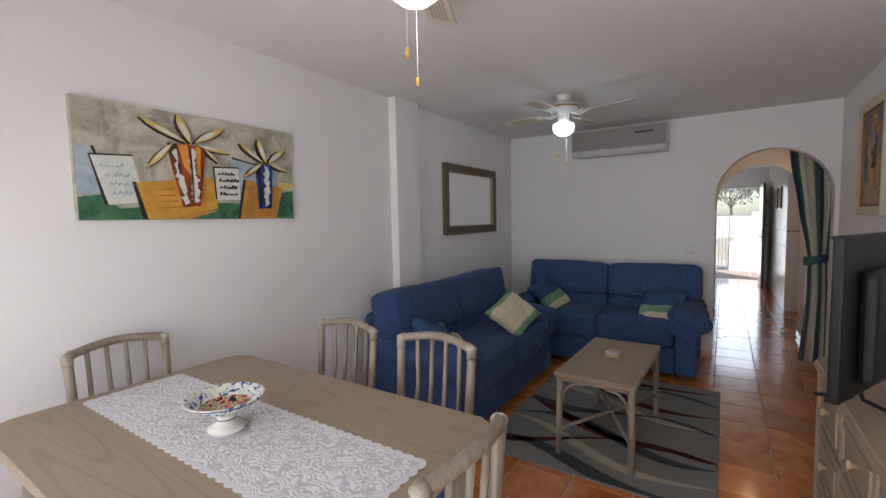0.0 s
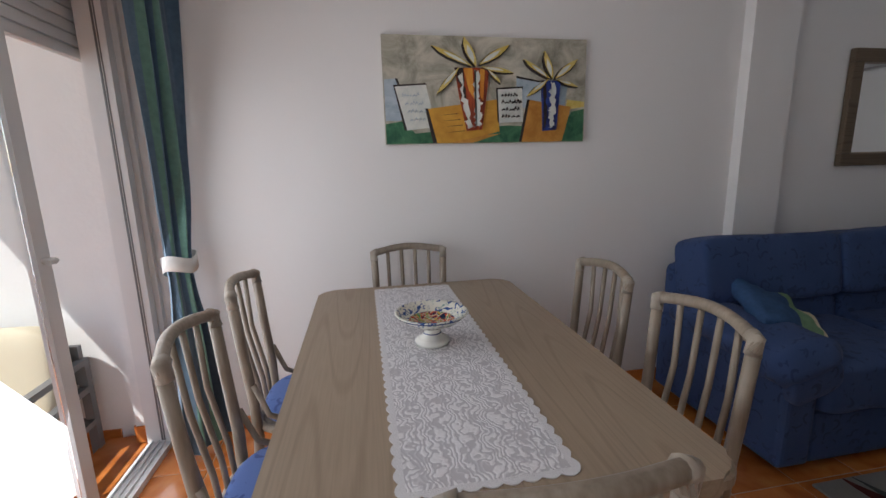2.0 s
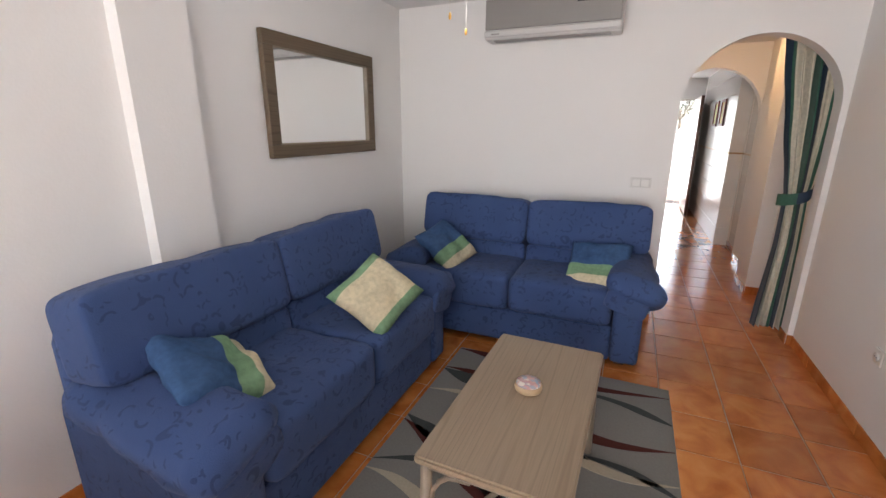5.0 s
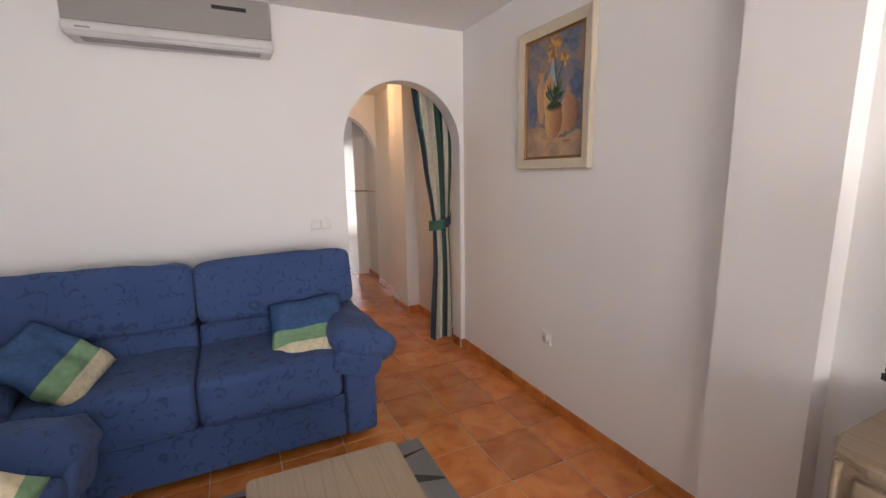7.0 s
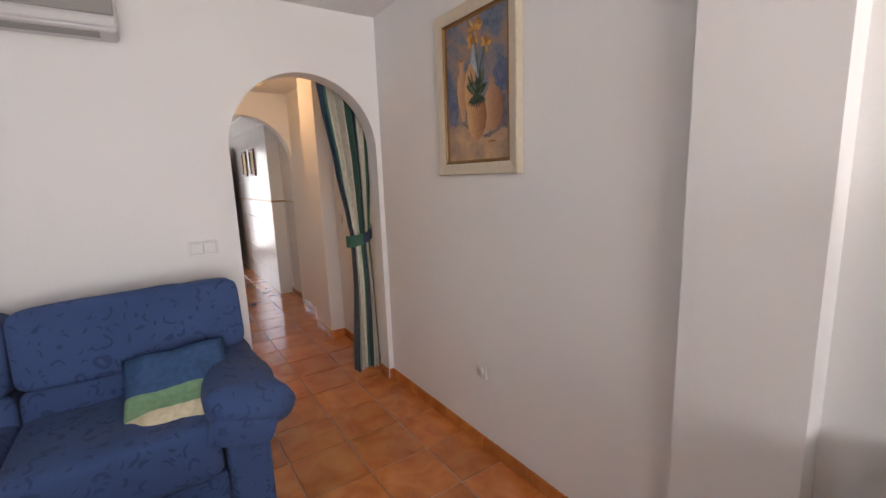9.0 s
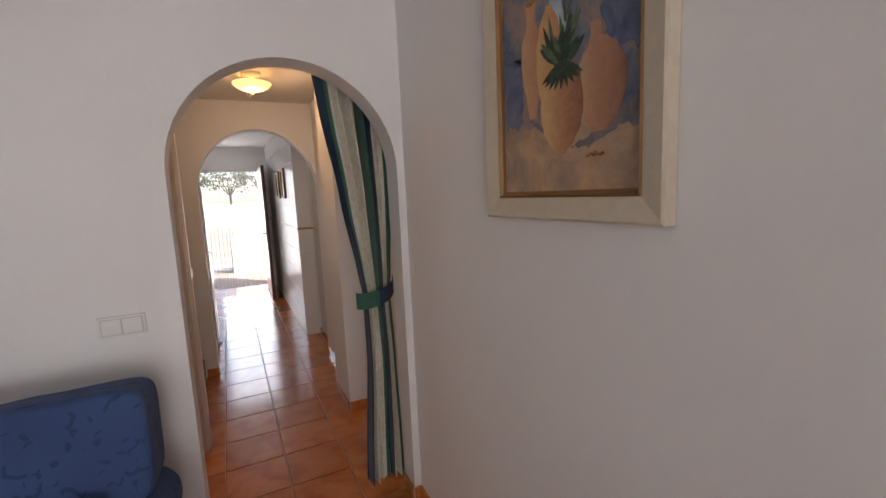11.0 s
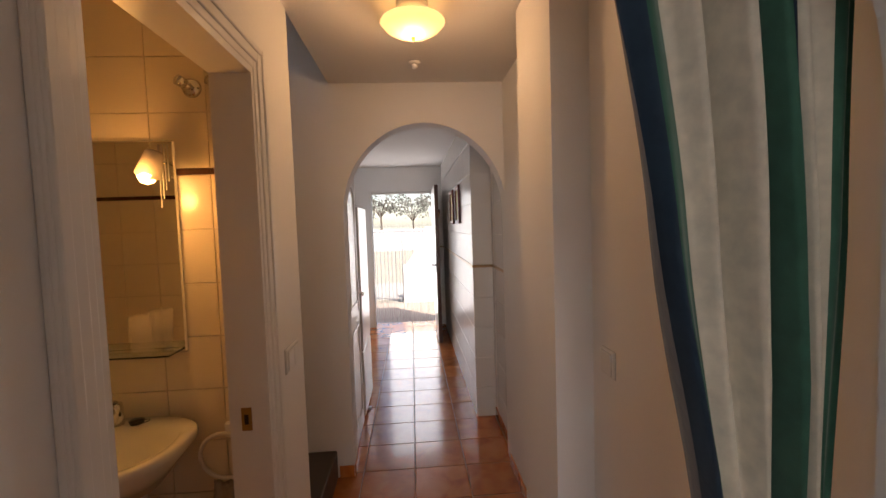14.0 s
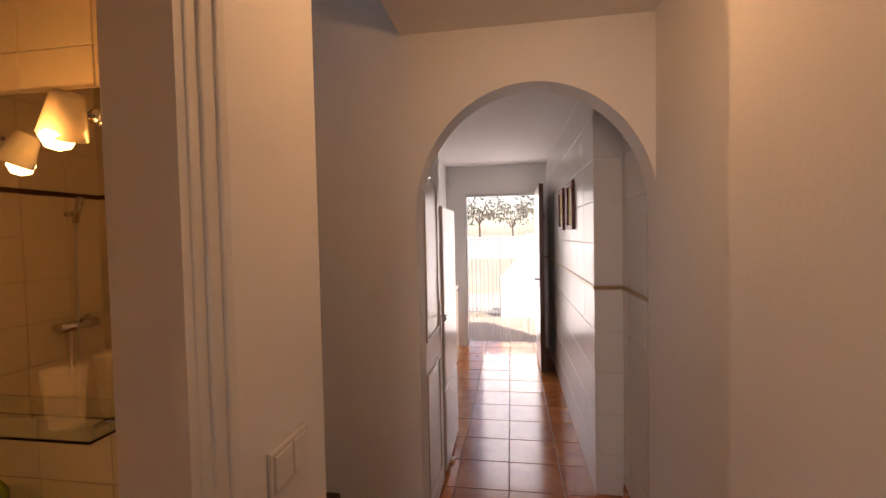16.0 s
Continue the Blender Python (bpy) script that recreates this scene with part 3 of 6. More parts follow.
# ---- sofas ----
def loft(bm, sections, n=26, wrinkle=0.0, seed=0):
    """A stuffed roll through sections (y, centre x, centre z, half width, half height, tilt in degrees)."""
    rings = []
    for y, cx, cz, hw, hh, tilt in sections:
        ca, sa_ = math.cos(radians(tilt)), math.sin(radians(tilt))
        ring = []
        for i in range(n):
            a = 2 * math.pi * i / n
            u = hw * math.copysign(abs(math.cos(a)) ** 0.7, math.cos(a))
            v = hh * math.copysign(abs(math.sin(a)) ** 0.8, math.sin(a))
            w = 1 + wrinkle * noise.noise(Vector((u * 9, y * 7, v * 9 + seed)))
            ring.append(bm.verts.new((cx + (u * ca + v * sa_) * w, y + 0.02 * (1 - w), cz + (v * ca - u * sa_) * w)))
        rings.append(ring)
    for p, q in zip(rings, rings[1:]):
        for i in range(n):
            bm.faces.new((p[i], p[(i + 1) % n], q[(i + 1) % n], q[i]))
    bm.faces.new(rings[0][::-1])
    bm.faces.new(rings[-1])


def arm_sections(s):
    """The pad of a sofa arm: narrow at the back, wide and drooping outward at the front."""
    out = []
    for i in range(19):
        t = i / 18
        end = min(1.0, (1 - (1 - min(1, t / 0.16)) ** 2) ** 0.5 + 0.25, (1 - (1 - min(1, (1 - t) / 0.14)) ** 2) ** 0.5 + 0.22)
        out.append((-0.13 - 0.775 * t, s * (0.765 + 0.015 * t), 0.568 - 0.03 * t * t, (0.118 + 0.052 * t) * (0.6 + 0.4 * end), (0.082 + 0.012 * t) * end, s * (5 + 11 * t)))
    return out


def sofa(m, label, seed):
    o = thing("sofa", m, label, "sofa", "two blue sofas")
    P(o, "base", lambda b: rbox(b, -0.675, 0.675, -0.835, -0.04, 0.045, 0.285, 0.018), M_blue)
    P(o, "back_frame", lambda b: rbox(b, -0.825, 0.825, -0.15, -0.01, 0.05, 0.80, 0.055, 4), M_blue, smooth=True)
    for s in (-1, 1):
        P(o, "seat_cushion", lambda b: soft(b, 0.333, 0.325, 0.128, 0.13, 0.24, n=18, m=pose(s * 0.333, -0.55, 0.405), wrinkle=0.010, seed=seed + s), M_blue, smooth=True)
        P(o, "lumbar_cushion", lambda b: soft(b, 0.392, 0.095, 0.118, 0.12, 0.30, m=pose(s * 0.396, -0.285, 0.528, -6), wrinkle=0.008, seed=seed + 2 + s), M_blue, smooth=True)
        P(o, "back_cushion", lambda b: soft(b, 0.426, 0.118, 0.176, 0.10, 0.24, n=22, m=pose(s * 0.428, -0.255, 0.793, -11, s * -1.0, 0), wrinkle=0.009, seed=seed + 5 + s), M_blue, smooth=True)
        P(o, "arm_panel", lambda b: rbox(b, s * 0.76 - 0.085, s * 0.76 + 0.085, -0.85, -0.03, 0.045, 0.50, 0.028, 3), M_blue)
        P(o, "arm_pad", lambda b: loft(b, arm_sections(s), wrinkle=0.14, seed=seed + 9 + s), M_blue, smooth=True)
        P(o, "arm_flap", lambda b: soft(b, 0.128, 0.032, 0.072, 0.4, 0.5, m=pose(s * 0.742, -0.862, 0.462, 6, s * 17, 0), wrinkle=0.008, seed=seed), M_blue, smooth=True)
        for y in (-0.74, -0.12):
            P(o, "foot", lambda b: rbox(b, s * 0.74 - 0.03, s * 0.74 + 0.03, y - 0.03, y + 0.03, 0, 0.05, 0.006), M_footwood, "dark wooden foot")
    return o


sofa(pose(L + 0.075, 4.665, 0, 0, 0, 90), "blue patterned fabric two-seat sofa beside the white wall", 1)
sofa(pose(-0.672, F - 0.01, 0), "blue patterned fabric two-seat sofa under the air conditioner", 20)


def cushion(at, across, along, material, seed, label, sx=0.19, sy=0.19, sz=0.06):
    """A scatter cushion; across: the direction in which its stripes follow one another."""
    u = Vector(across).normalized()
    n = u.cross(Vector(along)).normalized()
    v = n.cross(u)
    bm = bmesh.new()
    pillow(bm, sx, sy, sz, n=24, seed=seed, crumple=0.04)
    ob = finish("scatter_cushion", bm, material, smooth=True)
    ob.matrix_world = Matrix.Translation(at) @ Matrix((u, v, n)).transposed().to_4x4()
    return tagged(ob, label, "cushion", "scatter cushions")


cushion((-1.33, 4.09, 0.625), (0.12, 0.80, -0.42), (-0.85, 0.30, 0.22), M_cush_a, 1, "crumpled blue green and cream scatter cushion against the sofa arm", 0.2, 0.19, 0.065)
cushion((-1.125, 4.90, 0.665), (0.247, 0.019, -0.152), (0.09, 0.299, 0.103), M_cush_b, 2, "cream scatter cushion with green edges on the sofa", 0.175, 0.19)
cushion((-1.20, 6.00, 0.645), (0.243, -0.008, -0.2025), (0.1225, 0.385, 0.035), M_cush_a, 3, "blue green and cream scatter cushion leaning on the sofa", 0.19, 0.19)
cushion((-0.13, 6.06, 0.595), (-0.02, -0.27, -0.21), (0.364, 0.008, 0.072), M_cush_a, 4, "blue green and cream scatter cushion beside the sofa arm", 0.2, 0.2)

# ---- dining table ----
tb = thing("dining_table", pose(-0.985, 2.365, 0), "washed oak rectangular dining table with rounded corners", "table")


def table_top(b):
    t = bmesh.new()
    slab(t, rounded(-0.735, 0.735, -0.465, 0.465, 0.07), 0.762, 0.8)
    bmesh.ops.bevel(t, geom=[e for e in t.edges if abs(e.verts[0].co.z - e.verts[1].co.z) < 1e-4], offset=0.009, segments=2, affect="EDGES")
    merge(b, t)


P(tb, "tabletop", table_top, M_oak)
P(tb, "apron", lambda b: [bx(b, -0.66, 0.66, s * 0.38 - 0.012, s * 0.38 + 0.012, 0.68, 0.762) for s in (-1, 1)] + [bx(b, s * 0.65 - 0.012, s * 0.65 + 0.012, -0.368, 0.368, 0.68, 0.762) for s in (-1, 1)], M_oak)
for sx in (-1, 1):
    for sy in (-1, 1):
        P(tb, "leg", lambda b: tube(b, [(sx * 0.64, sy * 0.37, 0.0), (sx * 0.64, sy * 0.37, 0.4), (sx * 0.63, sy * 0.36, 0.765)], 0.026, 12, 0.032), M_rattan, smooth=True)


def runner():
    """The outline of a lace cloth with scalloped edges."""
    x0, x1, y0, y1 = -1.66, -0.322, 2.165, 2.51
    n, k = 34, 9
    out = []
    for (ax, ay, bx_, by, c) in ((x0, y0, x1, y0, n), (x1, y0, x1, y1, k), (x1, y1, x0, y1, n), (x0, y1, x0, y0, k)):
        dx, dy = bx_ - ax, by - ay
        ln = math.hypot(dx, dy)
        for i in range(c * 6):
            u = i / (c * 6)
            h = 0.009 * abs(math.sin(math.pi * u * c))
            out.append((ax + dx * u + dy / ln * h, ay + dy * u - dx / ln * h))
    return out, (x0, x1, y0, y1)


def runner_edge(bm):
    out, (x0, x1, y0, y1) = runner()
    ring = [bm.verts.new((x, y, 0.8030)) for x, y in out]
    low = [bm.verts.new((x, y, 0.8006)) for x, y in out]
    mid = [bm.verts.new((min(max(x, x0 + 0.012), x1 - 0.012), min(max(y, y0 + 0.012), y1 - 0.012), 0.8030)) for x, y in out]
    for i in range(len(out)):
        j = (i + 1) % len(out)
        bm.faces.new((low[i], low[j], ring[j], ring[i]))
        bm.faces.new((ring[i], ring[j], mid[j], mid[i]))


def runner_cloth(bm):
    x0, x1, y0, y1 = runner()[1]
    n, k = 60, 18
    g = [[bm.verts.new((x0 + 0.012 + (x1 - x0 - 0.024) * i / n, y0 + 0.012 + (y1 - y0 - 0.024) * j / k, 0.8030 + (0.0012 * noise.noise(Vector((i * 0.25, j * 0.3, 3))) if 0 < i < n and 0 < j < k else 0))) for j in range(k + 1)] for i in range(n + 1)]
    for i in range(n):
        for j in range(k):
            bm.faces.new((g[i][j], g[i + 1][j], g[i + 1][j + 1], g[i][j + 1]))


tr_ = thing("table_runner", Matrix(), "white leaf-patterned lace runner with scalloped edges on the table", "table runner")
P(tr_, "cloth", runner_cloth, M_lace, smooth=True)
P(tr_, "scalloped_edge", runner_edge, M_laceedge, "white scalloped border")

bo = thing("footed_bowl", pose(-0.985, 2.33, 0.805), "white ceramic footed bowl painted with blue and orange", "bowl")
P(bo, "foot", lambda b: lathe(b, [(0.0, 0), (0.056, 0), (0.058, 0.012), (0.045, 0.02), (0.03, 0.03), (0.027, 0.045), (0.032, 0.055), (0.0, 0.056)]), M_ceramic, smooth=True)
P(bo, "foot_ring", lambda b: lathe(b, [(0.0285, 0.034), (0.031, 0.036), (0.0285, 0.038)]), M_blueglaze, "blue glaze line", True)
P(bo, "dish", lambda b: lathe(b, [(0.02, 0.054), (0.05, 0.060), (0.088, 0.078), (0.114, 0.099), (0.121, 0.108), (0.115, 0.110), (0.106, 0.101), (0.084, 0.084), (0.05, 0.071), (0.0, 0.068)], 40), M_bowlpaint, smooth=True)
P(bo, "rim_band", lambda b: lathe(b, [(0.1165, 0.101), (0.1188, 0.1035), (0.1202, 0.106)], 40), M_blueglaze, "blue rim band", True)


# ---- dining chairs ----
def chair():
    o = thing("dining_chair", Matrix(), "grey-washed rattan dining chair with a blue seat cushion", "chair", "chairs round the dining table")
    rail = [(-0.178 + 0.356 * i / 12, -0.205 - 0.038 * math.sin(math.pi * i / 12), 0.95 + 0.02 * math.sin(math.pi * i / 12)) for i in range(13)]
    P(o, "top_rail", lambda b: tube(b, rail, 0.0175, 10), M_rattan, smooth=True)
    for s in (-1, 1):
        P(o, "post", lambda b: tube(b, [(s * 0.178, -0.206, 0.95), (s * 0.173, -0.19, 0.75), (s * 0.167, -0.172, 0.55), (s * 0.163, -0.17, 0.4), (s * 0.178, -0.2, 0.0)], 0.0175, 10, 0.019), M_rattan, smooth=True)
        P(o, "binding", lambda b: tube(b, [(s * 0.160, -0.2085, 0.954), (s * 0.1785, -0.205, 0.9505), (s * 0.177, -0.201, 0.912)], 0.0215, 10, 0.02), M_binding, "pale wound joint binding", True)
        P(o, "front_leg", lambda b: tube(b, [(s * 0.19, 0.2, 0.44), (s * 0.192, 0.215, 0.2), (s * 0.195, 0.22, 0.0)], 0.018, 10), M_rattan, smooth=True)
        P(o, "side_brace", lambda b: tube(b, [(s * 0.178, -0.165, 0.62), (s * 0.184, -0.12, 0.5), (s * 0.186, -0.02, 0.455)], 0.011, 8), M_rattan, smooth=True)
        P(o, "stretcher", lambda b: tube(b, [(s * 0.176, -0.185, 0.16), (s * 0.193, 0.215, 0.16)], 0.011, 8), M_rattan, smooth=True)
    for i in range(4):
        u = -0.6 + 0.4 * i
        P(o, "spindle", lambda b: tube(b, [(u * 0.178, -0.205 - 0.038 * math.cos(u * 1.4), 0.95 + 0.018 * math.cos(u * 1.4)), (u * 0.173, -0.222, 0.75), (u * 0.178, -0.185, 0.55), (u * 0.17, -0.175, 0.43)], 0.0095, 8), M_rattan, smooth=True)

    def seat_ring(b):
        pts = [(0.2 * math.copysign(abs(math.cos(a)) ** 0.6, math.cos(a)), 0.02 + 0.2 * math.copysign(abs(math.sin(a)) ** 0.6, math.sin(a)), 0.44) for a in [2 * math.pi * i / 32 for i in range(33)]]
        tube(b, pts, 0.015, 8)
    P(o, "seat_frame", seat_ring, M_rattan, smooth=True)
    P(o, "seat_panel", lambda b: slab(b, rounded(-0.19, 0.19, -0.17, 0.21, 0.09), 0.425, 0.438), M_rattan)
    P(o, "seat_cushion", lambda b: soft(b, 0.205, 0.2, 0.028, 0.75, 0.8, m=pose(0, 0.03, 0.47)), M_bluecush, "blue fabric seat cushion", True)
    return o


ch = chair()
ch.matrix_world = pose(-0.655, 2.84, 0, 0, 0, 180)
for x, y, a in ((-1.182, 2.85, 180), (-1.615, 2.345, -90), (-0.842, 1.862, 0), (-1.360, 1.868, 0), (-0.330, 2.39, 90)):
    copy_thing(ch, pose(x, y, 0, 0, 0, a))

# ---- coffee table, ashtray, rug ----
ct = thing("coffee_table", pose(-0.26, 4.545, 0.012, 0, 0, -1.5), "washed oak coffee table with rattan legs on the rug", "coffee table")


def ct_top(b):
    t = bmesh.new()
    slab(t, rounded(-0.235, 0.235, -0.455, 0.455, 0.015, 3), 0.483, 0.513)
    bmesh.ops.bevel(t, geom=[e for e in t.edges if abs(e.verts[0].co.z - e.verts[1].co.z) < 1e-4], offset=0.008, segments=2, affect="EDGES")
    merge(b, t)


P(ct, "tabletop", ct_top, M_oak_y)
P(ct, "rail", lambda b: [tube(b, [(s * 0.205, -0.42, 0.468), (s * 0.205, 0.42, 0.468)], 0.014, 8) for s in (-1, 1)] + [tube(b, [(-0.205, s * 0.42, 0.468), (0.205, s * 0.42, 0.468)], 0.014, 8) for s in (-1, 1)], M_rattan, smooth=True)
for sx in (-1, 1):
    for sy in (-1, 1):
        P(ct, "leg", lambda b: tube(b, [(sx * 0.205, sy * 0.42, 0.484), (sx * 0.21, sy * 0.43, 0.0)], 0.019, 10), M_rattan, smooth=True)
        P(ct, "corner_brace", lambda b: tube(b, [(sx * 0.19, sy * 0.42, 0.33)] + [(sx * (0.19 - 0.09 * (1 - math.cos(a))), sy * 0.42, 0.33 + 0.12 * math.sin(a)) for a in (0.4, 0.8, 1.2, 1.57)] + [(sx * 0.06, sy * 0.42, 0.452)], 0.009, 8), M_rattan, smooth=True)
        P(ct, "side_brace", lambda b: tube(b, [(sx * 0.206, sy * 0.405, 0.33)] + [(sx * 0.206, sy * (0.405 - 0.09 * (1 - math.cos(a))), 0.33 + 0.12 * math.sin(a)) for a in (0.4, 0.8, 1.2, 1.57)] + [(sx * 0.206, sy * 0.27, 0.452)], 0.009, 8), M_rattan, smooth=True)
P(ct, "cross_stretcher", lambda b: tube(b, [(-0.208, 0.425, 0.152), (0.208, -0.425, 0.152)], 0.011, 8) or tube(b, [(-0.208, -0.425, 0.15), (0.208, 0.425, 0.15)], 0.011, 8), M_rattan, smooth=True)

ash = thing("trinket_box", pose(-0.262, 4.585, 0.526), "round wooden trinket box with a mosaic lid on the coffee table", "box")
P(ash, "body", lambda b: lathe(b, [(0, 0), (0.05, 0), (0.053, 0.01), (0.05, 0.024), (0, 0.024)]), M_lightwood, smooth=True)
P(ash, "lid", lambda b: lathe(b, [(0, 0.0245), (0.047, 0.0245), (0.046, 0.031), (0.03, 0.034), (0, 0.035)]), M_mosaic, "white and pink mosaic lid", True)

rug = thing("rug", pose(-0.30, 4.81, 0), "grey rug with cream, brown and dark wavy bands on the floor", "rug")
P(rug, "field", lambda b: rbox(b, -0.65, 0.65, -0.87, 0.87, 0.0, 0.0115, 0.004), M_rug)


def band(mat_, y0, y1, amp, ph, w, u0=0.0, u1=1.0, tilt=0.0):
    """A tapering wave woven across the rug."""
    def fill(b):
        n = 40
        rows = []
        for i in range(n + 1):
            u = u0 + (u1 - u0) * i / n
            x = -0.645 + 1.29 * u
            yc = y0 + (y1 - y0) * u + amp * math.sin(2 * math.pi * (u * 0.9 + ph))
            h = 1.3 * w * (0.25 + 0.75 * math.sin(math.pi * (u * 0.9 + ph * 0.7)) ** 2) * min(1, 8 * i / n + 0.1, 8 * (n - i) / n + 0.1)
            ya, yb = max(-0.865, min(0.865, yc - h)), max(-0.865, min(0.865, yc + h))
            rows.append([b.verts.new(p) for p in ((x, ya, 0.0116), (x, yb, 0.0116), (x, yb, 0.0133), (x, ya, 0.0133))])
        for p, q in zip(rows, rows[1:]):
            for k in range(4):
                b.faces.new((p[k], q[k], q[(k + 1) % 4], p[(k + 1) % 4]))
    P(rug, "woven_band", fill, mat_)


for row in ((M_rugdark, -0.72, -0.80, 0.09, 0.10, 0.045), (M_rugcream, -0.42, -0.66, 0.10, 0.15, 0.035), (M_rugdark, -0.28, -0.36, 0.12, 0.0, 0.040),
            (M_rugbrown, -0.05, -0.42, 0.08, 0.3, 0.038), (M_rugdark, 0.10, -0.02, 0.11, 0.55, 0.040), (M_rugcream, 0.30, 0.12, 0.10, 0.05, 0.035),
            (M_rugbrown, 0.52, 0.30, 0.10, 0.12, 0.040), (M_rugdark, 0.62, 0.52, 0.09, 0.6, 0.042), (M_rugbrown, 0.80, 0.74, 0.05, 0.2, 0.035), (M_rugbrown, -0.62, -0.30, 0.10, 0.7, 0.030)):
    band(*row)

# ---- television cabinet and television ----
CY0, CY1, CF = 2.72, 4.12, 0.735
cab = thing("tv_cabinet", Matrix(), "washed oak television cabinet with moulded drawers against the wall", "cabinet")
P(cab, "body", lambda b: bx(b, CF, R - 0.01, CY0 + 0.02, CY1 - 0.03, 0.06, 0.785), M_oak)
P(cab, "plinth", lambda b: bx(b, CF + 0.03, R - 0.01, CY0 + 0.04, CY1 - 0.05, 0.0, 0.06), M_oak)


def cab_top(b):
    t = bmesh.new()
    slab(t, [(R - 0.004, CY0), (CF - 0.02, CY0), (CF - 0.045, CY0 + 0.03), (CF - 0.045, CY1 - 0.09), (CF - 0.02, CY1 - 0.02), (CF + 0.04, CY1), (R - 0.004, CY1)], 0.785, 0.82)
    bmesh.ops.bevel(t, geom=[e for e in t.edges if abs(e.verts[0].co.z - e.verts[1].co.z) < 1e-4], offset=0.011, segments=3, affect="EDGES")
    merge(b, t)


P(cab, "worktop", cab_top, M_oak_y)
for i in range(3):
    for k in range(3):
        ya, yb = CY0 + 0.05 + i * 0.44, CY0 + 0.05 + i * 0.44 + 0.41
        za, zb = 0.09 + k * 0.23, 0.09 + k * 0.23 + 0.205
        d = P(cab, "drawer", lambda b: rbox(b, CF - 0.016, CF + 0.002, ya, yb, za, zb, 0.006), M_oak_y)

        def mould(b):
            for (p, q, r_, s_) in ((ya + 0.03, yb - 0.03, za + 0.03, za + 0.045), (ya + 0.03, yb - 0.03, zb - 0.045, zb - 0.03), (ya + 0.03, ya + 0.045, za + 0.045, zb - 0.045), (yb - 0.045, yb - 0.03, za + 0.045, zb - 0.045)):
                rbox(b, CF - 0.024, CF - 0.014, p, q, r_, s_, 0.004, 2)
        P(d, "moulding", mould, M_oak_y)
        P(d, "knob", lambda b: merge(b, (lambda t: (lathe(t, [(0, 0.0), (0.008, 0), (0.008, 0.012), (0.016, 0.018), (0.015, 0.026), (0, 0.029)], 14), t)[1])(bmesh.new()), pose(CF - 0.014, (ya + yb) / 2, (za + zb) / 2, 0, -90, 0)), M_lightwood, "pale wooden knob", True)
for y in (CY1 - 0.035, CY0 + 0.02):
    P(cab, "corner_pilaster", lambda b: rbox(b, CF - 0.02, CF + 0.02, y, y + 0.014, 0.06, 0.785, 0.005), M_oak_y)

tv = thing("television", pose(0.622, 3.315, 0.822, 0, 0, 62.6), "black flat television angled on the cabinet", "television")
P(tv, "panel", lambda b: rbox(b, 0, 0.93, -0.03, 0.0, 0.055, 0.572, 0.006), M_tvplastic)
P(tv, "screen", lambda b: bx(b, 0.012, 0.918, 0.0005, 0.0025, 0.075, 0.56), M_screen, "glossy dark screen")
P(tv, "rear_housing", lambda b: rbox(b, 0.12, 0.81, -0.075, -0.028, 0.1, 0.46, 0.02), M_tvplastic)
for u in (0.2, 0.73):
    P(tv, "foot", lambda b: (tube(b, [(u, -0.015, 0.07), (u, 0.0, 0.03), (u, 0.10, 0.006)], 0.007, 6), tube(b, [(u, -0.015, 0.07), (u, -0.03, 0.03), (u, -0.11, 0.006)], 0.007, 6)), M_tvplastic)
for za, zb in ((0.056, 0.074), (0.561, 0.571)):
    P(tv, "frame_trim", lambda b: bx(b, 0.0, 0.93, 0.0, 0.004, za, zb), M_tvtrim)

# ---- things on the walls ----
def flat(b, pts, o, ax_u, ax_v, nrm, d0, d1):
    """A thin painted patch: outline points (u, v) on a plane, from depth d0 to d1 in front of it."""
    lo = [b.verts.new(o + ax_u * u + ax_v * v + nrm * d0) for u, v in pts]
    hi = [b.verts.new(o + ax_u * u + ax_v * v + nrm * d1) for u, v in pts]
    b.faces.new(lo[::-1])
    b.faces.new(hi)
    for i in range(len(pts)):
        j = (i + 1) % len(pts)
        b.faces.new((lo[i], lo[j], hi[j], hi[i]))


def oval(cu, cv, a, b_, rot=0.0, n=20, pinch=0.0):
    out = []
    for i in range(n):
        t = 2 * math.pi * i / n
        u, v = a * math.cos(t) * (1 - pinch * math.sin(t)), b_ * math.sin(t)
        out.append((cu + u * math.cos(rot) - v * math.sin(rot), cv + u * math.sin(rot) + v * math.cos(rot)))
    return out


def leafshape(u0, v0, u1, v1, w):
    du, dv = u1 - u0, v1 - v0
    ln = math.hypot(du, dv)
    pu, pv = -dv / ln, du / ln
    return [(u0 + du * k + pu * s * w, v0 + dv * k + pv * s * w) for k, s in ((0, 0.1), (0.25, 0.7), (0.5, 1), (0.75, 0.8), (1, 0), (0.75, -0.6), (0.5, -0.9), (0.25, -0.7), (0, -0.1))]


def ragged(pts, amp, seed):
    """Breaks an outline up like a dry brush."""
    rnd = random.Random(seed)
    out = []
    for (a, c), (d, e) in zip(pts, pts[1:] + pts[:1]):
        for i in range(8):
            f = i / 8
            out.append((min(1.0, max(0.0, a + (d - a) * f + rnd.uniform(-amp, amp))), min(1.0, max(0.0, c + (e - c) * f + rnd.uniform(-amp, amp)))))
    return out


def oil(name, c0, c1, scale=9.0, stretch=(1, 1, 1)):
    m, n, l, p, tc = nodes_of(name, 0.55, 0.35)
    a = noise_of(n, l, mapped(n, l, tc, stretch), scale, 6, 0.8, 0.65)
    l.new(ramp(n, l, a, [(0.35, c0), (0.65, c1)]), p.inputs["Base Color"])
    bumped(n, l, p, a, 0.5, 0.003)
    return m


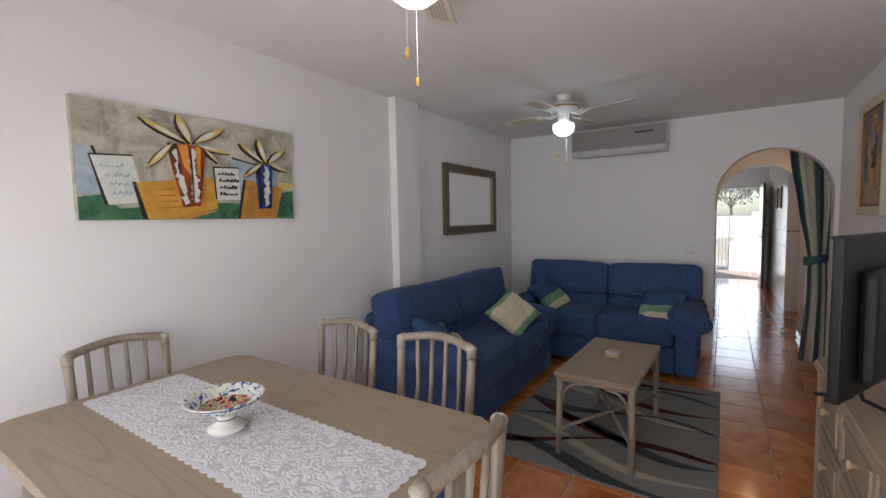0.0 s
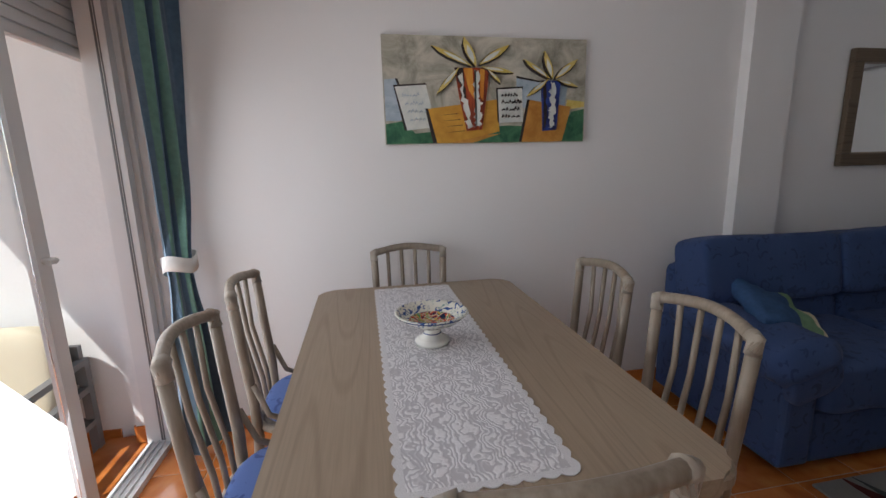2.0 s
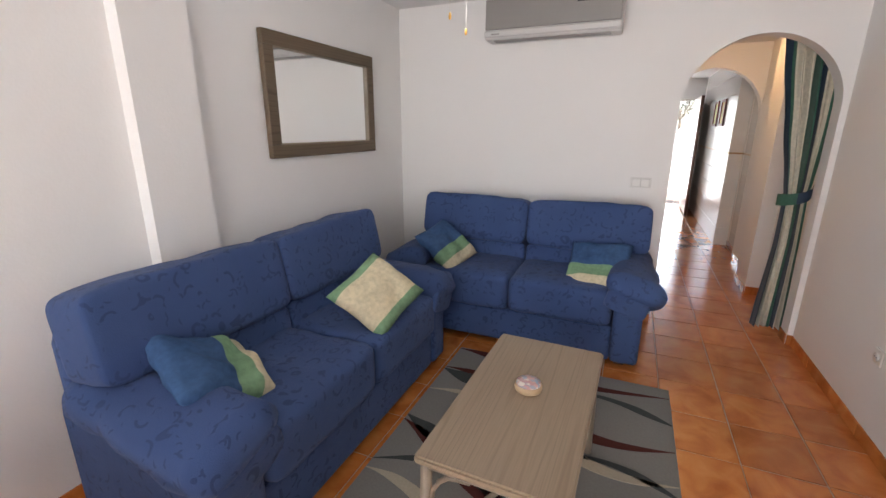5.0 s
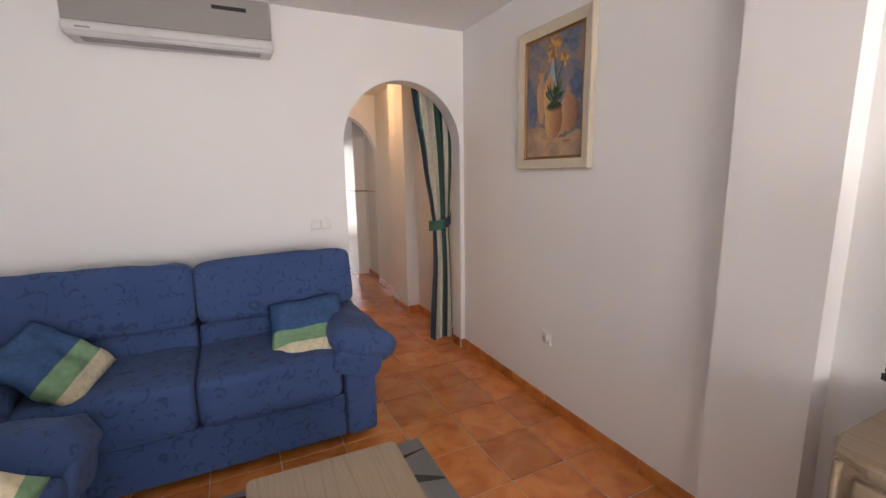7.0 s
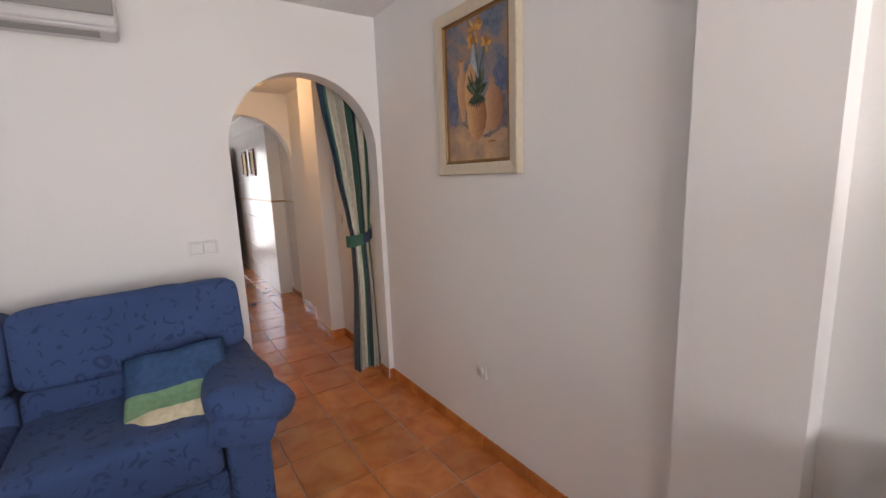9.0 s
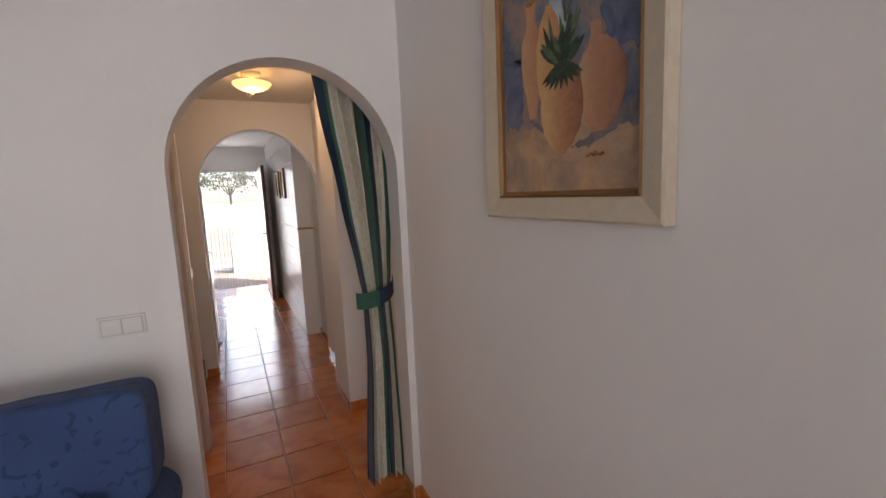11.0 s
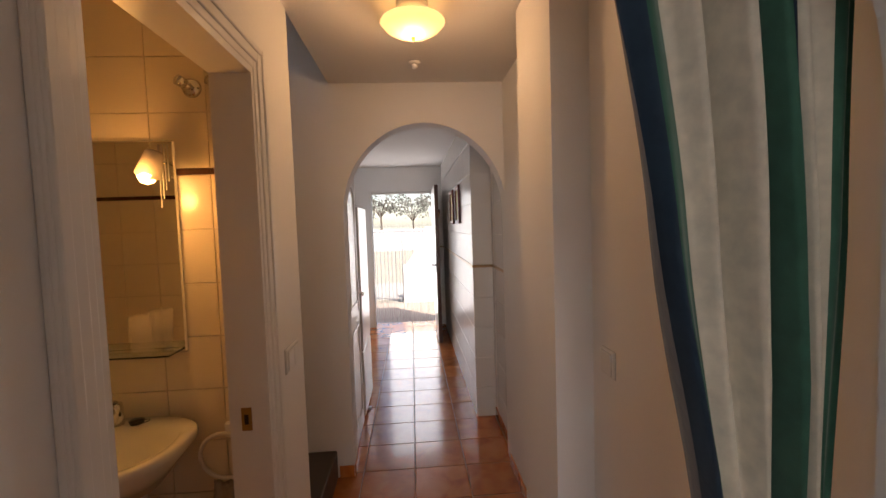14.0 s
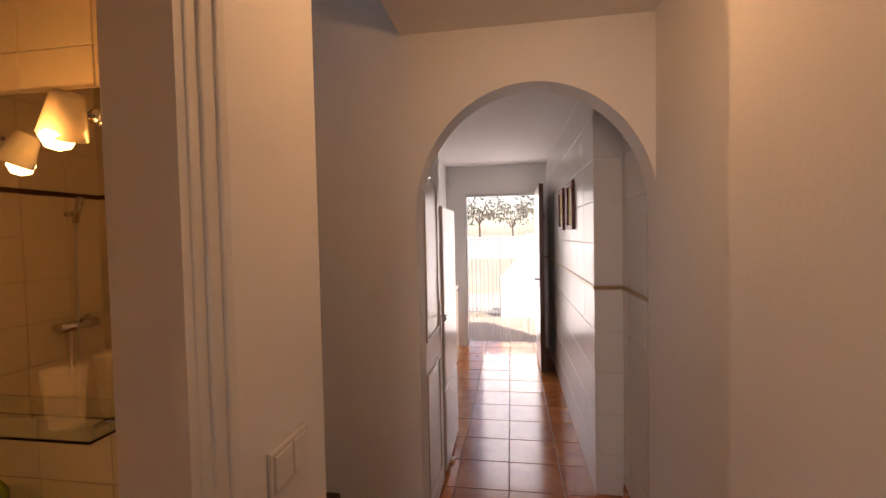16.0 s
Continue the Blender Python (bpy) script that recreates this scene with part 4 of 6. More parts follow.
O_bg = oil("oil_grey_cream", (0.27, 0.26, 0.20), (0.62, 0.59, 0.49), 7)
O_green = oil("oil_green", (0.015, 0.09, 0.05), (0.08, 0.22, 0.11), 12)
O_ochre = oil("oil_ochre", (0.50, 0.24, 0.03), (0.66, 0.36, 0.05), 10)
O_rust = oil("oil_rust_orange", (0.42, 0.18, 0.03), (0.60, 0.30, 0.06), 10)
O_pale = oil("oil_pale_blue", (0.30, 0.38, 0.45), (0.48, 0.55, 0.60), 10)
O_white = oil("oil_white", (0.58, 0.62, 0.58), (0.76, 0.76, 0.70), 14)
O_red = oil("oil_red", (0.12, 0.018, 0.008), (0.42, 0.075, 0.015), 20, (1, 1, 0.3))
O_orange = oil("oil_orange", (0.60, 0.20, 0.02), (0.72, 0.36, 0.05), 20, (1, 1, 0.3))
O_blue = oil("oil_deep_blue", (0.008, 0.012, 0.07), (0.03, 0.06, 0.28), 18, (1, 1, 0.3))
O_black = oil("oil_black", (0.012, 0.010, 0.010), (0.05, 0.035, 0.03), 20)
O_yellow = oil("oil_yellow", (0.55, 0.40, 0.06), (0.72, 0.58, 0.20), 20)

PY0, PY1, PZ0, PZ1 = 2.26, 3.335, 1.489, 2.008
pa = thing("canvas_painting", Matrix(), "long canvas painting of two striped vases with leaves on the wall", "painting")
P(pa, "canvas", lambda b: bx(b, L + 0.002, L + 0.03, PY0, PY1, PZ0, PZ1), O_bg)
PW_, PH_ = PY1 - PY0, PZ1 - PZ0
_o, _u, _v, _nn = Vector((L + 0.03, PY0, PZ0)), Vector((0, PW_, 0)), Vector((0, 0, PH_)), Vector((1, 0, 0))
_layer = [0]


def dab(name, pts, material):
    _layer[0] += 1
    P(pa, name, lambda b: flat(b, pts, _o, _u, _v, _nn, 0.0002, 0.0005 + 0.00022 * _layer[0]), material)


dab("ground_patch", [(0.004, 0.004), (0.996, 0.004), (0.996, 0.33), (0.93, 0.30), (0.88, 0.14), (0.6, 0.17), (0.3, 0.13), (0.14, 0.10), (0.09, 0.22), (0.004, 0.19)], O_green)
dab("rust_patch", [(0.30, 0.004), (0.42, 0.004), (0.56, 0.09), (0.40, 0.07)], O_rust)
dab("blue_sheet", [(0.004, 0.60), (0.06, 0.61), (0.085, 0.24), (0.07, 0.22), (0.004, 0.22)], O_pale)
dab("sheet_edge", [(0.055, 0.61), (0.066, 0.61), (0.092, 0.45), (0.083, 0.45)], O_black)
dab("blue_sheet", [(0.64, 0.63), (0.64, 0.50), (0.66, 0.34), (0.89, 0.34), (0.905, 0.55), (0.80, 0.58)], O_pale)
dab("sheet_edge", [(0.64, 0.645), (0.64, 0.625), (0.76, 0.585), (0.76, 0.60)], O_black)
dab("olive_patch", [(0.905, 0.42), (0.996, 0.40), (0.996, 0.35), (0.93, 0.33), (0.90, 0.36)], O_yellow)
dab("letter_outline", [(0.045, 0.55), (0.20, 0.57), (0.20, 0.555), (0.07, 0.52), (0.105, 0.13), (0.09, 0.13)], O_black)
dab("letter", [(0.052, 0.535), (0.197, 0.555), (0.24, 0.16), (0.103, 0.13)], O_white)
dab("ochre_box", [(0.198, 0.33), (0.54, 0.42), (0.555, 0.11), (0.42, 0.05), (0.30, 0.004), (0.235, 0.004)], O_ochre)
dab("box_edge", [(0.19, 0.335), (0.204, 0.335), (0.245, 0.004), (0.225, 0.004)], O_black)
dab("letter_outline", [(0.538, 0.53), (0.672, 0.545), (0.672, 0.525), (0.552, 0.50), (0.555, 0.20), (0.545, 0.20)], O_black)
dab("letter", [(0.545, 0.515), (0.668, 0.53), (0.674, 0.205), (0.553, 0.195)], O_white)
dab("rust_box", [(0.70, 0.42), (0.925, 0.35), (0.90, 0.15), (0.88, 0.004), (0.66, 0.004)], O_rust)
dab("box_edge", [(0.695, 0.42), (0.708, 0.42), (0.668, 0.004), (0.655, 0.004)], O_black)
for i in range(4):
    dab("box_stroke", [(0.26 + 0.01 * i, 0.27 - 0.055 * i), (0.35 + 0.01 * i, 0.29 - 0.055 * i), (0.35 + 0.01 * i, 0.283 - 0.055 * i)], O_black)
def script(u0, v0, width, drop, slant, lines, material, seed):
    """Lines of handwriting that cannot be read: short uneven strokes."""
    rnd = random.Random(seed)
    for i in range(lines):
        u, v = u0 + slant * i, v0 - drop * i
        stop = u + width * rnd.uniform(0.75, 1.0)
        while u < stop:
            w, h = rnd.uniform(0.006, 0.018), rnd.uniform(0.012, 0.04)
            dab("script_stroke", [(u, v), (u + w * 0.6, v + h), (u + w, v + h * 0.3), (u + w, v + h * 0.3 - 0.008), (u + w * 0.55, v + h - 0.012), (u + 0.002, v - 0.008)], material)
            u += w + rnd.uniform(0.0, 0.010)


script(0.083, 0.45, 0.10, 0.075, 0.012, 4, O_pale, 7)
script(0.562, 0.455, 0.095, 0.068, 0.001, 4, O_black, 9)
dab("vase", [(0.335, 0.71), (0.50, 0.71), (0.49, 0.50), (0.465, 0.13), (0.39, 0.12), (0.355, 0.45)], O_red)
dab("vase_shade", ragged([(0.337, 0.71), (0.372, 0.71), (0.385, 0.40), (0.392, 0.20), (0.37, 0.40), (0.355, 0.55)], 0.007, 3), O_black)
dab("vase_stripe", [(0.375, 0.705), (0.418, 0.705), (0.425, 0.42), (0.40, 0.50)], O_orange)
dab("vase_stripe", [(0.455, 0.70), (0.478, 0.70), (0.470, 0.40), (0.455, 0.45)], O_orange)
dab("vase_highlight", ragged([(0.355, 0.64), (0.362, 0.66), (0.385, 0.40), (0.418, 0.16), (0.392, 0.14), (0.372, 0.38)], 0.011, 90), O_white)
dab("vase_highlight", ragged([(0.425, 0.68), (0.446, 0.68), (0.440, 0.45), (0.462, 0.36), (0.455, 0.17), (0.428, 0.16), (0.432, 0.34)], 0.011, 105), O_white)
dab("vase", [(0.765, 0.60), (0.862, 0.60), (0.845, 0.12), (0.775, 0.11)], O_blue)
dab("vase_shade", ragged([(0.765, 0.60), (0.785, 0.60), (0.792, 0.2), (0.777, 0.12)], 0.007, 3), O_black)
dab("vase_highlight", ragged([(0.808, 0.58), (0.828, 0.58), (0.832, 0.30), (0.822, 0.14), (0.806, 0.16), (0.800, 0.28), (0.812, 0.34)], 0.011, 105), O_white)
for (u0, v0, u1, v1, w) in ((0.41, 0.72, 0.225, 0.90, 0.022), (0.43, 0.72, 0.378, 0.985, 0.022), (0.45, 0.73, 0.60, 0.92, 0.026), (0.46, 0.71, 0.62, 0.66, 0.022), (0.35, 0.70, 0.245, 0.46, 0.016), (0.49, 0.69, 0.555, 0.56, 0.010),
                            (0.80, 0.61, 0.67, 0.79, 0.018), (0.815, 0.61, 0.775, 0.87, 0.018), (0.83, 0.61, 0.945, 0.80, 0.022), (0.84, 0.60, 0.95, 0.53, 0.016), (0.79, 0.60, 0.69, 0.44, 0.016)):
    dab("leaf_outline", leafshape(u0, v0, u1, v1, w * 1.25), O_black)
    dab("leaf", leafshape(u0 + 0.003, v0 + 0.008, u1, v1 + 0.006, w), O_yellow)
    dab("leaf_light", leafshape(u0 + (u1 - u0) * 0.1, v0 + (v1 - v0) * 0.1 + 0.008, u0 + (u1 - u0) * 0.7, v0 + (v1 - v0) * 0.7 + 0.012, w * 0.6), O_white)

# framed still life on the east wall
QY0, QY1, QZ0, QZ1 = 5.335, 5.925, 1.442, 2.212
pc = thing("framed_picture", Matrix(), "cream-framed still life of clay jars and a plant on the wall", "picture")


def frame_bars(b, x0, x1, y0, y1, z0, z1, w):
    for r in ((y0, y1, z0, z0 + w), (y0, y1, z1 - w, z1), (y0, y0 + w, z0 + w, z1 - w), (y1 - w, y1, z0 + w, z1 - w)):
        rbox(b, x0, x1, *r, 0.006)


def mitred_frame(b, y0, y1, z0, z1, w, d_out, d_in):
    """A picture frame on the east wall whose face slopes from its outer to its inner edge, mitred at the corners."""
    rows = []
    for k, d in ((0, 0.002), (0, d_out - 0.004), (0.006, d_out), (w - 0.006, d_in + 0.002), (w, d_in), (w, 0.002)):
        rows.append([b.verts.new((R - d, y, z)) for y, z in ((y0 + k, z0 + k), (y1 - k, z0 + k), (y1 - k, z1 - k), (y0 + k, z1 - k))])
    for p, q in zip(rows, rows[1:]):
        for i in range(4):
            b.faces.new((p[i], p[(i + 1) % 4], q[(i + 1) % 4], q[i]))


QW = 0.055
P(pc, "frame", lambda b: mitred_frame(b, QY0, QY1, QZ0, QZ1, QW, 0.036, 0.026), M_creamframe)
P(pc, "gilt_slip", lambda b: mitred_frame(b, QY0 + QW - 0.001, QY1 - QW + 0.001, QZ0 + QW - 0.001, QZ1 - QW + 0.001, 0.017, 0.029, 0.016), M_gilt, "gilt inner edge")


def jar_paint(name, shade, mid, light, cu, lit=-0.05):
    """Brushed clay whose tone runs from a lit flank to a shaded one, as the painter laid it; cu: the jar's axis along the wall."""
    m, n, l, p, tc = nodes_of(name, 0.5, 0.35)
    sx = n.new("ShaderNodeSeparateXYZ")
    l.new(tc.outputs["Object"], sx.inputs[0])
    a = noise_of(n, l, mapped(n, l, tc), 26.0, 5, 1.0, 0.65)
    k = n.new("ShaderNodeMath")
    k.operation = "MULTIPLY_ADD"
    l.new(sx.outputs[1], k.inputs[0])
    k.inputs[1].default_value, k.inputs[2].default_value = 5.0, -5.0 * cu + 0.25 + lit
    q = n.new("ShaderNodeMath")
    q.operation = "MULTIPLY_ADD"
    l.new(a, q.inputs[0])
    q.inputs[1].default_value = 0.5
    l.new(k.outputs[0], q.inputs[2])
    l.new(ramp(n, l, q.outputs[0], [(0.0, shade), (0.42, mid), (0.75, light), (1.0, mid)]), p.inputs["Base Color"])
    bumped(n, l, p, a, 0.4, 0.002)
    return m


def backdrop_paint():
    m, n, l, p, tc = nodes_of("oil_mauve_blue", 0.55, 0.35)
    a = noise_of(n, l, mapped(n, l, tc), 5.0, 4, 0.6, 0.55)
    f = noise_of(n, l, mapped(n, l, tc), 45.0, 4, 0.8, 0.6)
    ad = n.new("ShaderNodeMath")
    ad.operation = "MULTIPLY_ADD"
    l.new(f, ad.inputs[0])
    ad.inputs[1].default_value = 0.3
    l.new(a, ad.inputs[2])
    l.new(ramp(n, l, ad.outputs[0], [(0.46, (0.055, 0.085, 0.17)), (0.58, (0.14, 0.17, 0.23)), (0.68, (0.27, 0.21, 0.19)), (0.80, (0.36, 0.23, 0.16))]), p.inputs["Base Color"])
    bumped(n, l, p, f, 0.4, 0.002)
    return m


QCY0, QCY1, QCZ0, QCZ1 = QY0 + QW + 0.012, QY1 - QW - 0.012, QZ0 + QW + 0.012, QZ1 - QW - 0.012


def jar_axis(u):
    return QCY1 - (QCY1 - QCY0) * u


S_bg = backdrop_paint()
S_floor = oil("oil_sand", (0.30, 0.22, 0.17), (0.56, 0.36, 0.20), 9)
S_shadow = oil("oil_blue_shadow", (0.10, 0.10, 0.13), (0.24, 0.20, 0.19), 14)
S_dusk = oil("oil_dusk_blue", (0.06, 0.09, 0.19), (0.17, 0.19, 0.26), 12)
CLAY = ((0.20, 0.075, 0.04), (0.44, 0.22, 0.11), (0.64, 0.40, 0.18))
S_jar = jar_paint("oil_clay_front", *CLAY, jar_axis(0.51))
S_jar2 = jar_paint("oil_clay_round", (0.19, 0.08, 0.05), (0.40, 0.21, 0.12), (0.54, 0.33, 0.19), jar_axis(0.76))
S_jar3 = jar_paint("oil_clay_tall", (0.28, 0.12, 0.07), (0.50, 0.27, 0.15), (0.62, 0.38, 0.20), jar_axis(0.28))
S_jar4 = jar_paint("oil_clay_slim", (0.30, 0.14, 0.06), (0.55, 0.30, 0.13), (0.66, 0.42, 0.18), jar_axis(0.42))
S_leaf = oil("oil_dark_leaf", (0.012, 0.03, 0.02), (0.05, 0.09, 0.05), 40)
S_leaf2 = oil("oil_grey_leaf", (0.05, 0.09, 0.06), (0.14, 0.18, 0.11), 40)
S_fl = oil("oil_flower", (0.45, 0.20, 0.03), (0.68, 0.40, 0.12), 60)
S_fl2 = oil("oil_flower_shade", (0.26, 0.10, 0.02), (0.42, 0.20, 0.05), 60)
P(pc, "canvas", lambda b: bx(b, R - 0.012, R - 0.006, QCY0 - 0.008, QCY1 + 0.008, QCZ0 - 0.008, QCZ1 + 0.008), S_bg)
# across the picture u runs from the far end to the near one
_qo, _qu, _qv, _qn = Vector((R - 0.012, QCY1, QCZ0)), Vector((0, -(QCY1 - QCY0), 0)), Vector((0, 0, QCZ1 - QCZ0)), Vector((-1, 0, 0))
_ql = [0]


def dab2(name, pts, material):
    _ql[0] += 1
    P(pc, name, lambda b: flat(b, pts, _qo, _qu, _qv, _qn, 0.0002, 0.0004 + 0.00006 * _ql[0]), material)


def turned(cu, v0, v1, widths, lean=0.0):
    """A painted pot: half widths from its foot to its mouth, smoothed."""
    k = len(widths) - 1
    left, right = [], []
    for i in range(25):
        t = i / 24
        j = min(int(t * k), k - 1)
        f = t * k - j
        f = f * f * (3 - 2 * f)
        w = widths[j] + (widths[j + 1] - widths[j]) * f
        c = cu + lean * t
        left.append((c - w, v0 + (v1 - v0) * t))
        right.append((c + w, v0 + (v1 - v0) * t))
    return right + left[::-1]


dab2("ground_patch", ragged([(0.0, 0.0), (1.0, 0.0), (1.0, 0.20), (0.7, 0.24), (0.4, 0.27), (0.0, 0.25)], 0.012, 1), S_floor)
dab2("dusk_patch", ragged([(0.02, 0.28), (0.20, 0.27), (0.20, 0.52), (0.13, 0.55), (0.04, 0.50)], 0.02, 2), S_dusk)
dab2("dusk_patch", ragged([(0.80, 0.50), (0.99, 0.42), (0.99, 0.66), (0.86, 0.68), (0.78, 0.60)], 0.025, 3), S_dusk)
dab2("cast_shadow", ragged([(0.58, 0.165), (0.74, 0.20), (0.99, 0.30), (0.98, 0.24), (0.86, 0.20), (0.70, 0.15)], 0.006, 4), S_shadow)
dab2("cast_shadow", ragged([(0.25, 0.29), (0.40, 0.26), (0.42, 0.23), (0.36, 0.235)], 0.005, 5), S_shadow)
dab2("bottle", turned(0.47, 0.50, 0.84, (0.085, 0.09, 0.05, 0.022, 0.025)), O_pale)
dab2("jar", turned(0.285, 0.295, 0.735, (0.03, 0.05, 0.078, 0.092, 0.085, 0.035, 0.045), -0.01), S_jar3)
dab2("jar_mouth", oval(0.275, 0.733, 0.042, 0.010), S_fl2)
dab2("jar", turned(0.42, 0.255, 0.69, (0.035, 0.06, 0.085, 0.098, 0.10, 0.075, 0.02)), S_jar4)
dab2("jar", turned(0.765, 0.20, 0.50, (0.045, 0.11, 0.14, 0.155, 0.16, 0.145, 0.105, 0.04)), S_jar2)
dab2("jar_neck", turned(0.745, 0.485, 0.555, (0.045, 0.03, 0.036)), S_jar2)
dab2("jar_shade", turned(0.635, 0.225, 0.46, (0.012, 0.03, 0.038, 0.03, 0.01), -0.02), S_shadow)
dab2("jar", turned(0.51, 0.14, 0.465, (0.025, 0.095, 0.135, 0.155, 0.158, 0.148, 0.118, 0.06)), S_jar)
_rnd = random.Random(5)
for k in range(26):
    a = radians(_rnd.uniform(20, 160))
    r_ = _rnd.uniform(0.10, 0.20)
    u0 = 0.52 + _rnd.uniform(-0.05, 0.05)
    dab2("leaf", leafshape(u0, 0.46, u0 + r_ * 0.85 * math.cos(a), 0.47 + r_ * math.sin(a), 0.016), S_leaf if k % 3 else S_leaf2)
for k in range(9):
    a = radians(200 + 17 * k)
    dab2("leaf", leafshape(0.52, 0.47, 0.52 + 0.16 * math.cos(a), 0.455 + 0.06 * math.sin(a) - 0.02, 0.013), S_leaf)
dab2("stem", [(0.545, 0.60), (0.553, 0.60), (0.515, 0.86), (0.508, 0.86)], S_leaf2)
dab2("stem", [(0.557, 0.62), (0.565, 0.62), (0.675, 0.765), (0.668, 0.77)], S_leaf2)
for cu, cv, r_, k0 in ((0.50, 0.905, 0.13, 22), (0.675, 0.785, 0.075, 12), (0.43, 0.835, 0.05, 6)):
    for k in range(k0):
        a, d_ = _rnd.uniform(0, 2 * math.pi), r_ * _rnd.uniform(0.15, 1) ** 0.6
        dab2("flower", oval(cu + d_ * 0.8 * math.cos(a), cv + d_ * 0.55 * math.sin(a), 0.028, 0.014, a, 8), S_fl if k % 3 else S_fl2)
for k in range(5):
    dab2("signature_stroke", [(0.69 + 0.022 * k, 0.118 + 0.006 * (k % 2)), (0.704 + 0.022 * k, 0.127 + 0.004 * (k % 3)), (0.714 + 0.022 * k, 0.121), (0.704 + 0.022 * k, 0.1245)], S_fl2)

# wall mirror
mi = thing("wall_mirror", Matrix(), "rectangular mirror in a washed wooden frame on the wall", "mirror")
P(mi, "frame", lambda b: frame_bars(b, L + 0.004, L + 0.04, 5.065, 6.164, 1.313, 2.007, 0.078), M_walnut_y)
P(mi, "inner_bead", lambda b: frame_bars(b, L + 0.006, L + 0.034, 5.138, 6.091, 1.386, 1.934, 0.012), M_rattan)
P(mi, "mirror_glass", lambda b: bx(b, L + 0.01, L + 0.018, 5.14, 6.09, 1.388, 1.932), M_mirror, "silvered mirror glass")

# air conditioner
ac = thing("air_conditioner", Matrix(), "silver-grey split air conditioner high on the wall", "air conditioner")
P(ac, "body", lambda b: rbox(b, -1.108, -0.152, F - 0.185, F - 0.002, 2.118, 2.40, 0.018, 3), M_silver2)
P(ac, "front_panel", lambda b: rbox(b, -1.10, -0.16, F - 0.196, F - 0.18, 2.185, 2.385, 0.006), M_silver, "brushed grey front panel")
P(ac, "lower_strip", lambda b: rbox(b, -1.108, -0.152, F - 0.2, F - 0.16, 2.135, 2.18, 0.012, 3), M_silver2, "bright lower strip")
P(ac, "louvre", lambda b: bx(b, -1.04, -0.22, F - 0.17, F - 0.09, 2.112, 2.1175), M_silver, "grey air louvre")
P(ac, "display", lambda b: bx(b, -0.45, -0.28, F - 0.1985, F - 0.195, 2.315, 2.335), M_dark, "dark display window")
P(ac, "badge", lambda b: bx(b, -1.05, -0.99, F - 0.2015, F - 0.199, 2.15, 2.158), M_silver, "grey badge bar")


# ceiling fans
def fan(x, y, turn):
    o = thing("ceiling_fan", pose(x, y, H, 0, 0, turn), "white ceiling fan with four blades and a lit glass shade", "ceiling fan", "two ceiling fans")
    P(o, "canopy", lambda b: lathe(b, [(0, 0), (0.062, 0), (0.062, -0.02), (0.05, -0.05), (0.05, -0.06), (0, -0.06)]), M_plastic, smooth=True)
    P(o, "motor", lambda b: lathe(b, [(0, -0.058), (0.05, -0.06), (0.105, -0.078), (0.118, -0.095), (0.118, -0.115), (0.10, -0.135), (0.06, -0.145), (0.045, -0.165), (0.045, -0.215), (0.0, -0.215)]), M_plastic, smooth=True)
    P(o, "trim_ring", lambda b: lathe(b, [(0.1185, -0.098), (0.121, -0.104), (0.1185, -0.111)]), M_brass, "brass trim ring", True)
    sh = P(o, "shade", lambda b: lathe(b, [(0.045, -0.217), (0.082, -0.232), (0.086, -0.26), (0.078, -0.295), (0.05, -0.318), (0.02, -0.33), (0, -0.331)]), M_fanglass, "lit white glass shade", True)
    for k in range(4):
        a = k * 90
        arm = P(o, "blade_arm", lambda b: [tube(b, [(0.06, s * 0.02, -0.15), (0.12, s * 0.035, -0.165), (0.19, s * 0.03, -0.148)], 0.006, 6) for s in (-1, 1)], M_plastic, smooth=True)
        arm.matrix_local = pose(0, 0, 0, 0, 0, a)

        def blade(b):
            t = bmesh.new()
            slab(t, [(0.17, -0.045), (0.53, -0.062), (0.56, -0.04), (0.56, 0.04), (0.53, 0.062), (0.17, 0.045)], -0.003, 0.003)
            merge(b, t, pose(0, 0, -0.148, 11, 0, 0))
        bl = P(o, "blade", blade, M_blade)
        bl.matrix_local = pose(0, 0, 0, 0, 0, a)

        def cane(b):
            t = bmesh.new()
            for q in range(5):
                bx(t, 0.25, 0.5, -0.034 + q * 0.0145, -0.024 + q * 0.0145, -0.0045, -0.0032)
            merge(b, t, pose(0, 0, -0.148, 11, 0, 0))
        ci = P(bl, "cane_inset", cane, M_cane, "pale cane inset")
    for s, ln in ((-1, 0.62), (1, 0.66)):
        c = P(o, "pull_chain", lambda b: tube(b, [(s * 0.046, 0.012, -0.2), (s * 0.068, 0.012, -0.28), (s * 0.068, 0.012, -ln + 0.14)], 0.0008, 5), M_cord)
        P(c, "bead", lambda b: lathe(b, [(0, 0), (0.005, 0.004), (0.007, 0.014), (0.004, 0.03), (0, 0.032)], 10, (s * 0.068, 0.012, -ln + 0.11)), M_yellow, "amber pull bead", True)
    return o


fan(-0.76, 5.10, 80)
fan(-0.455, 2.69, 114)


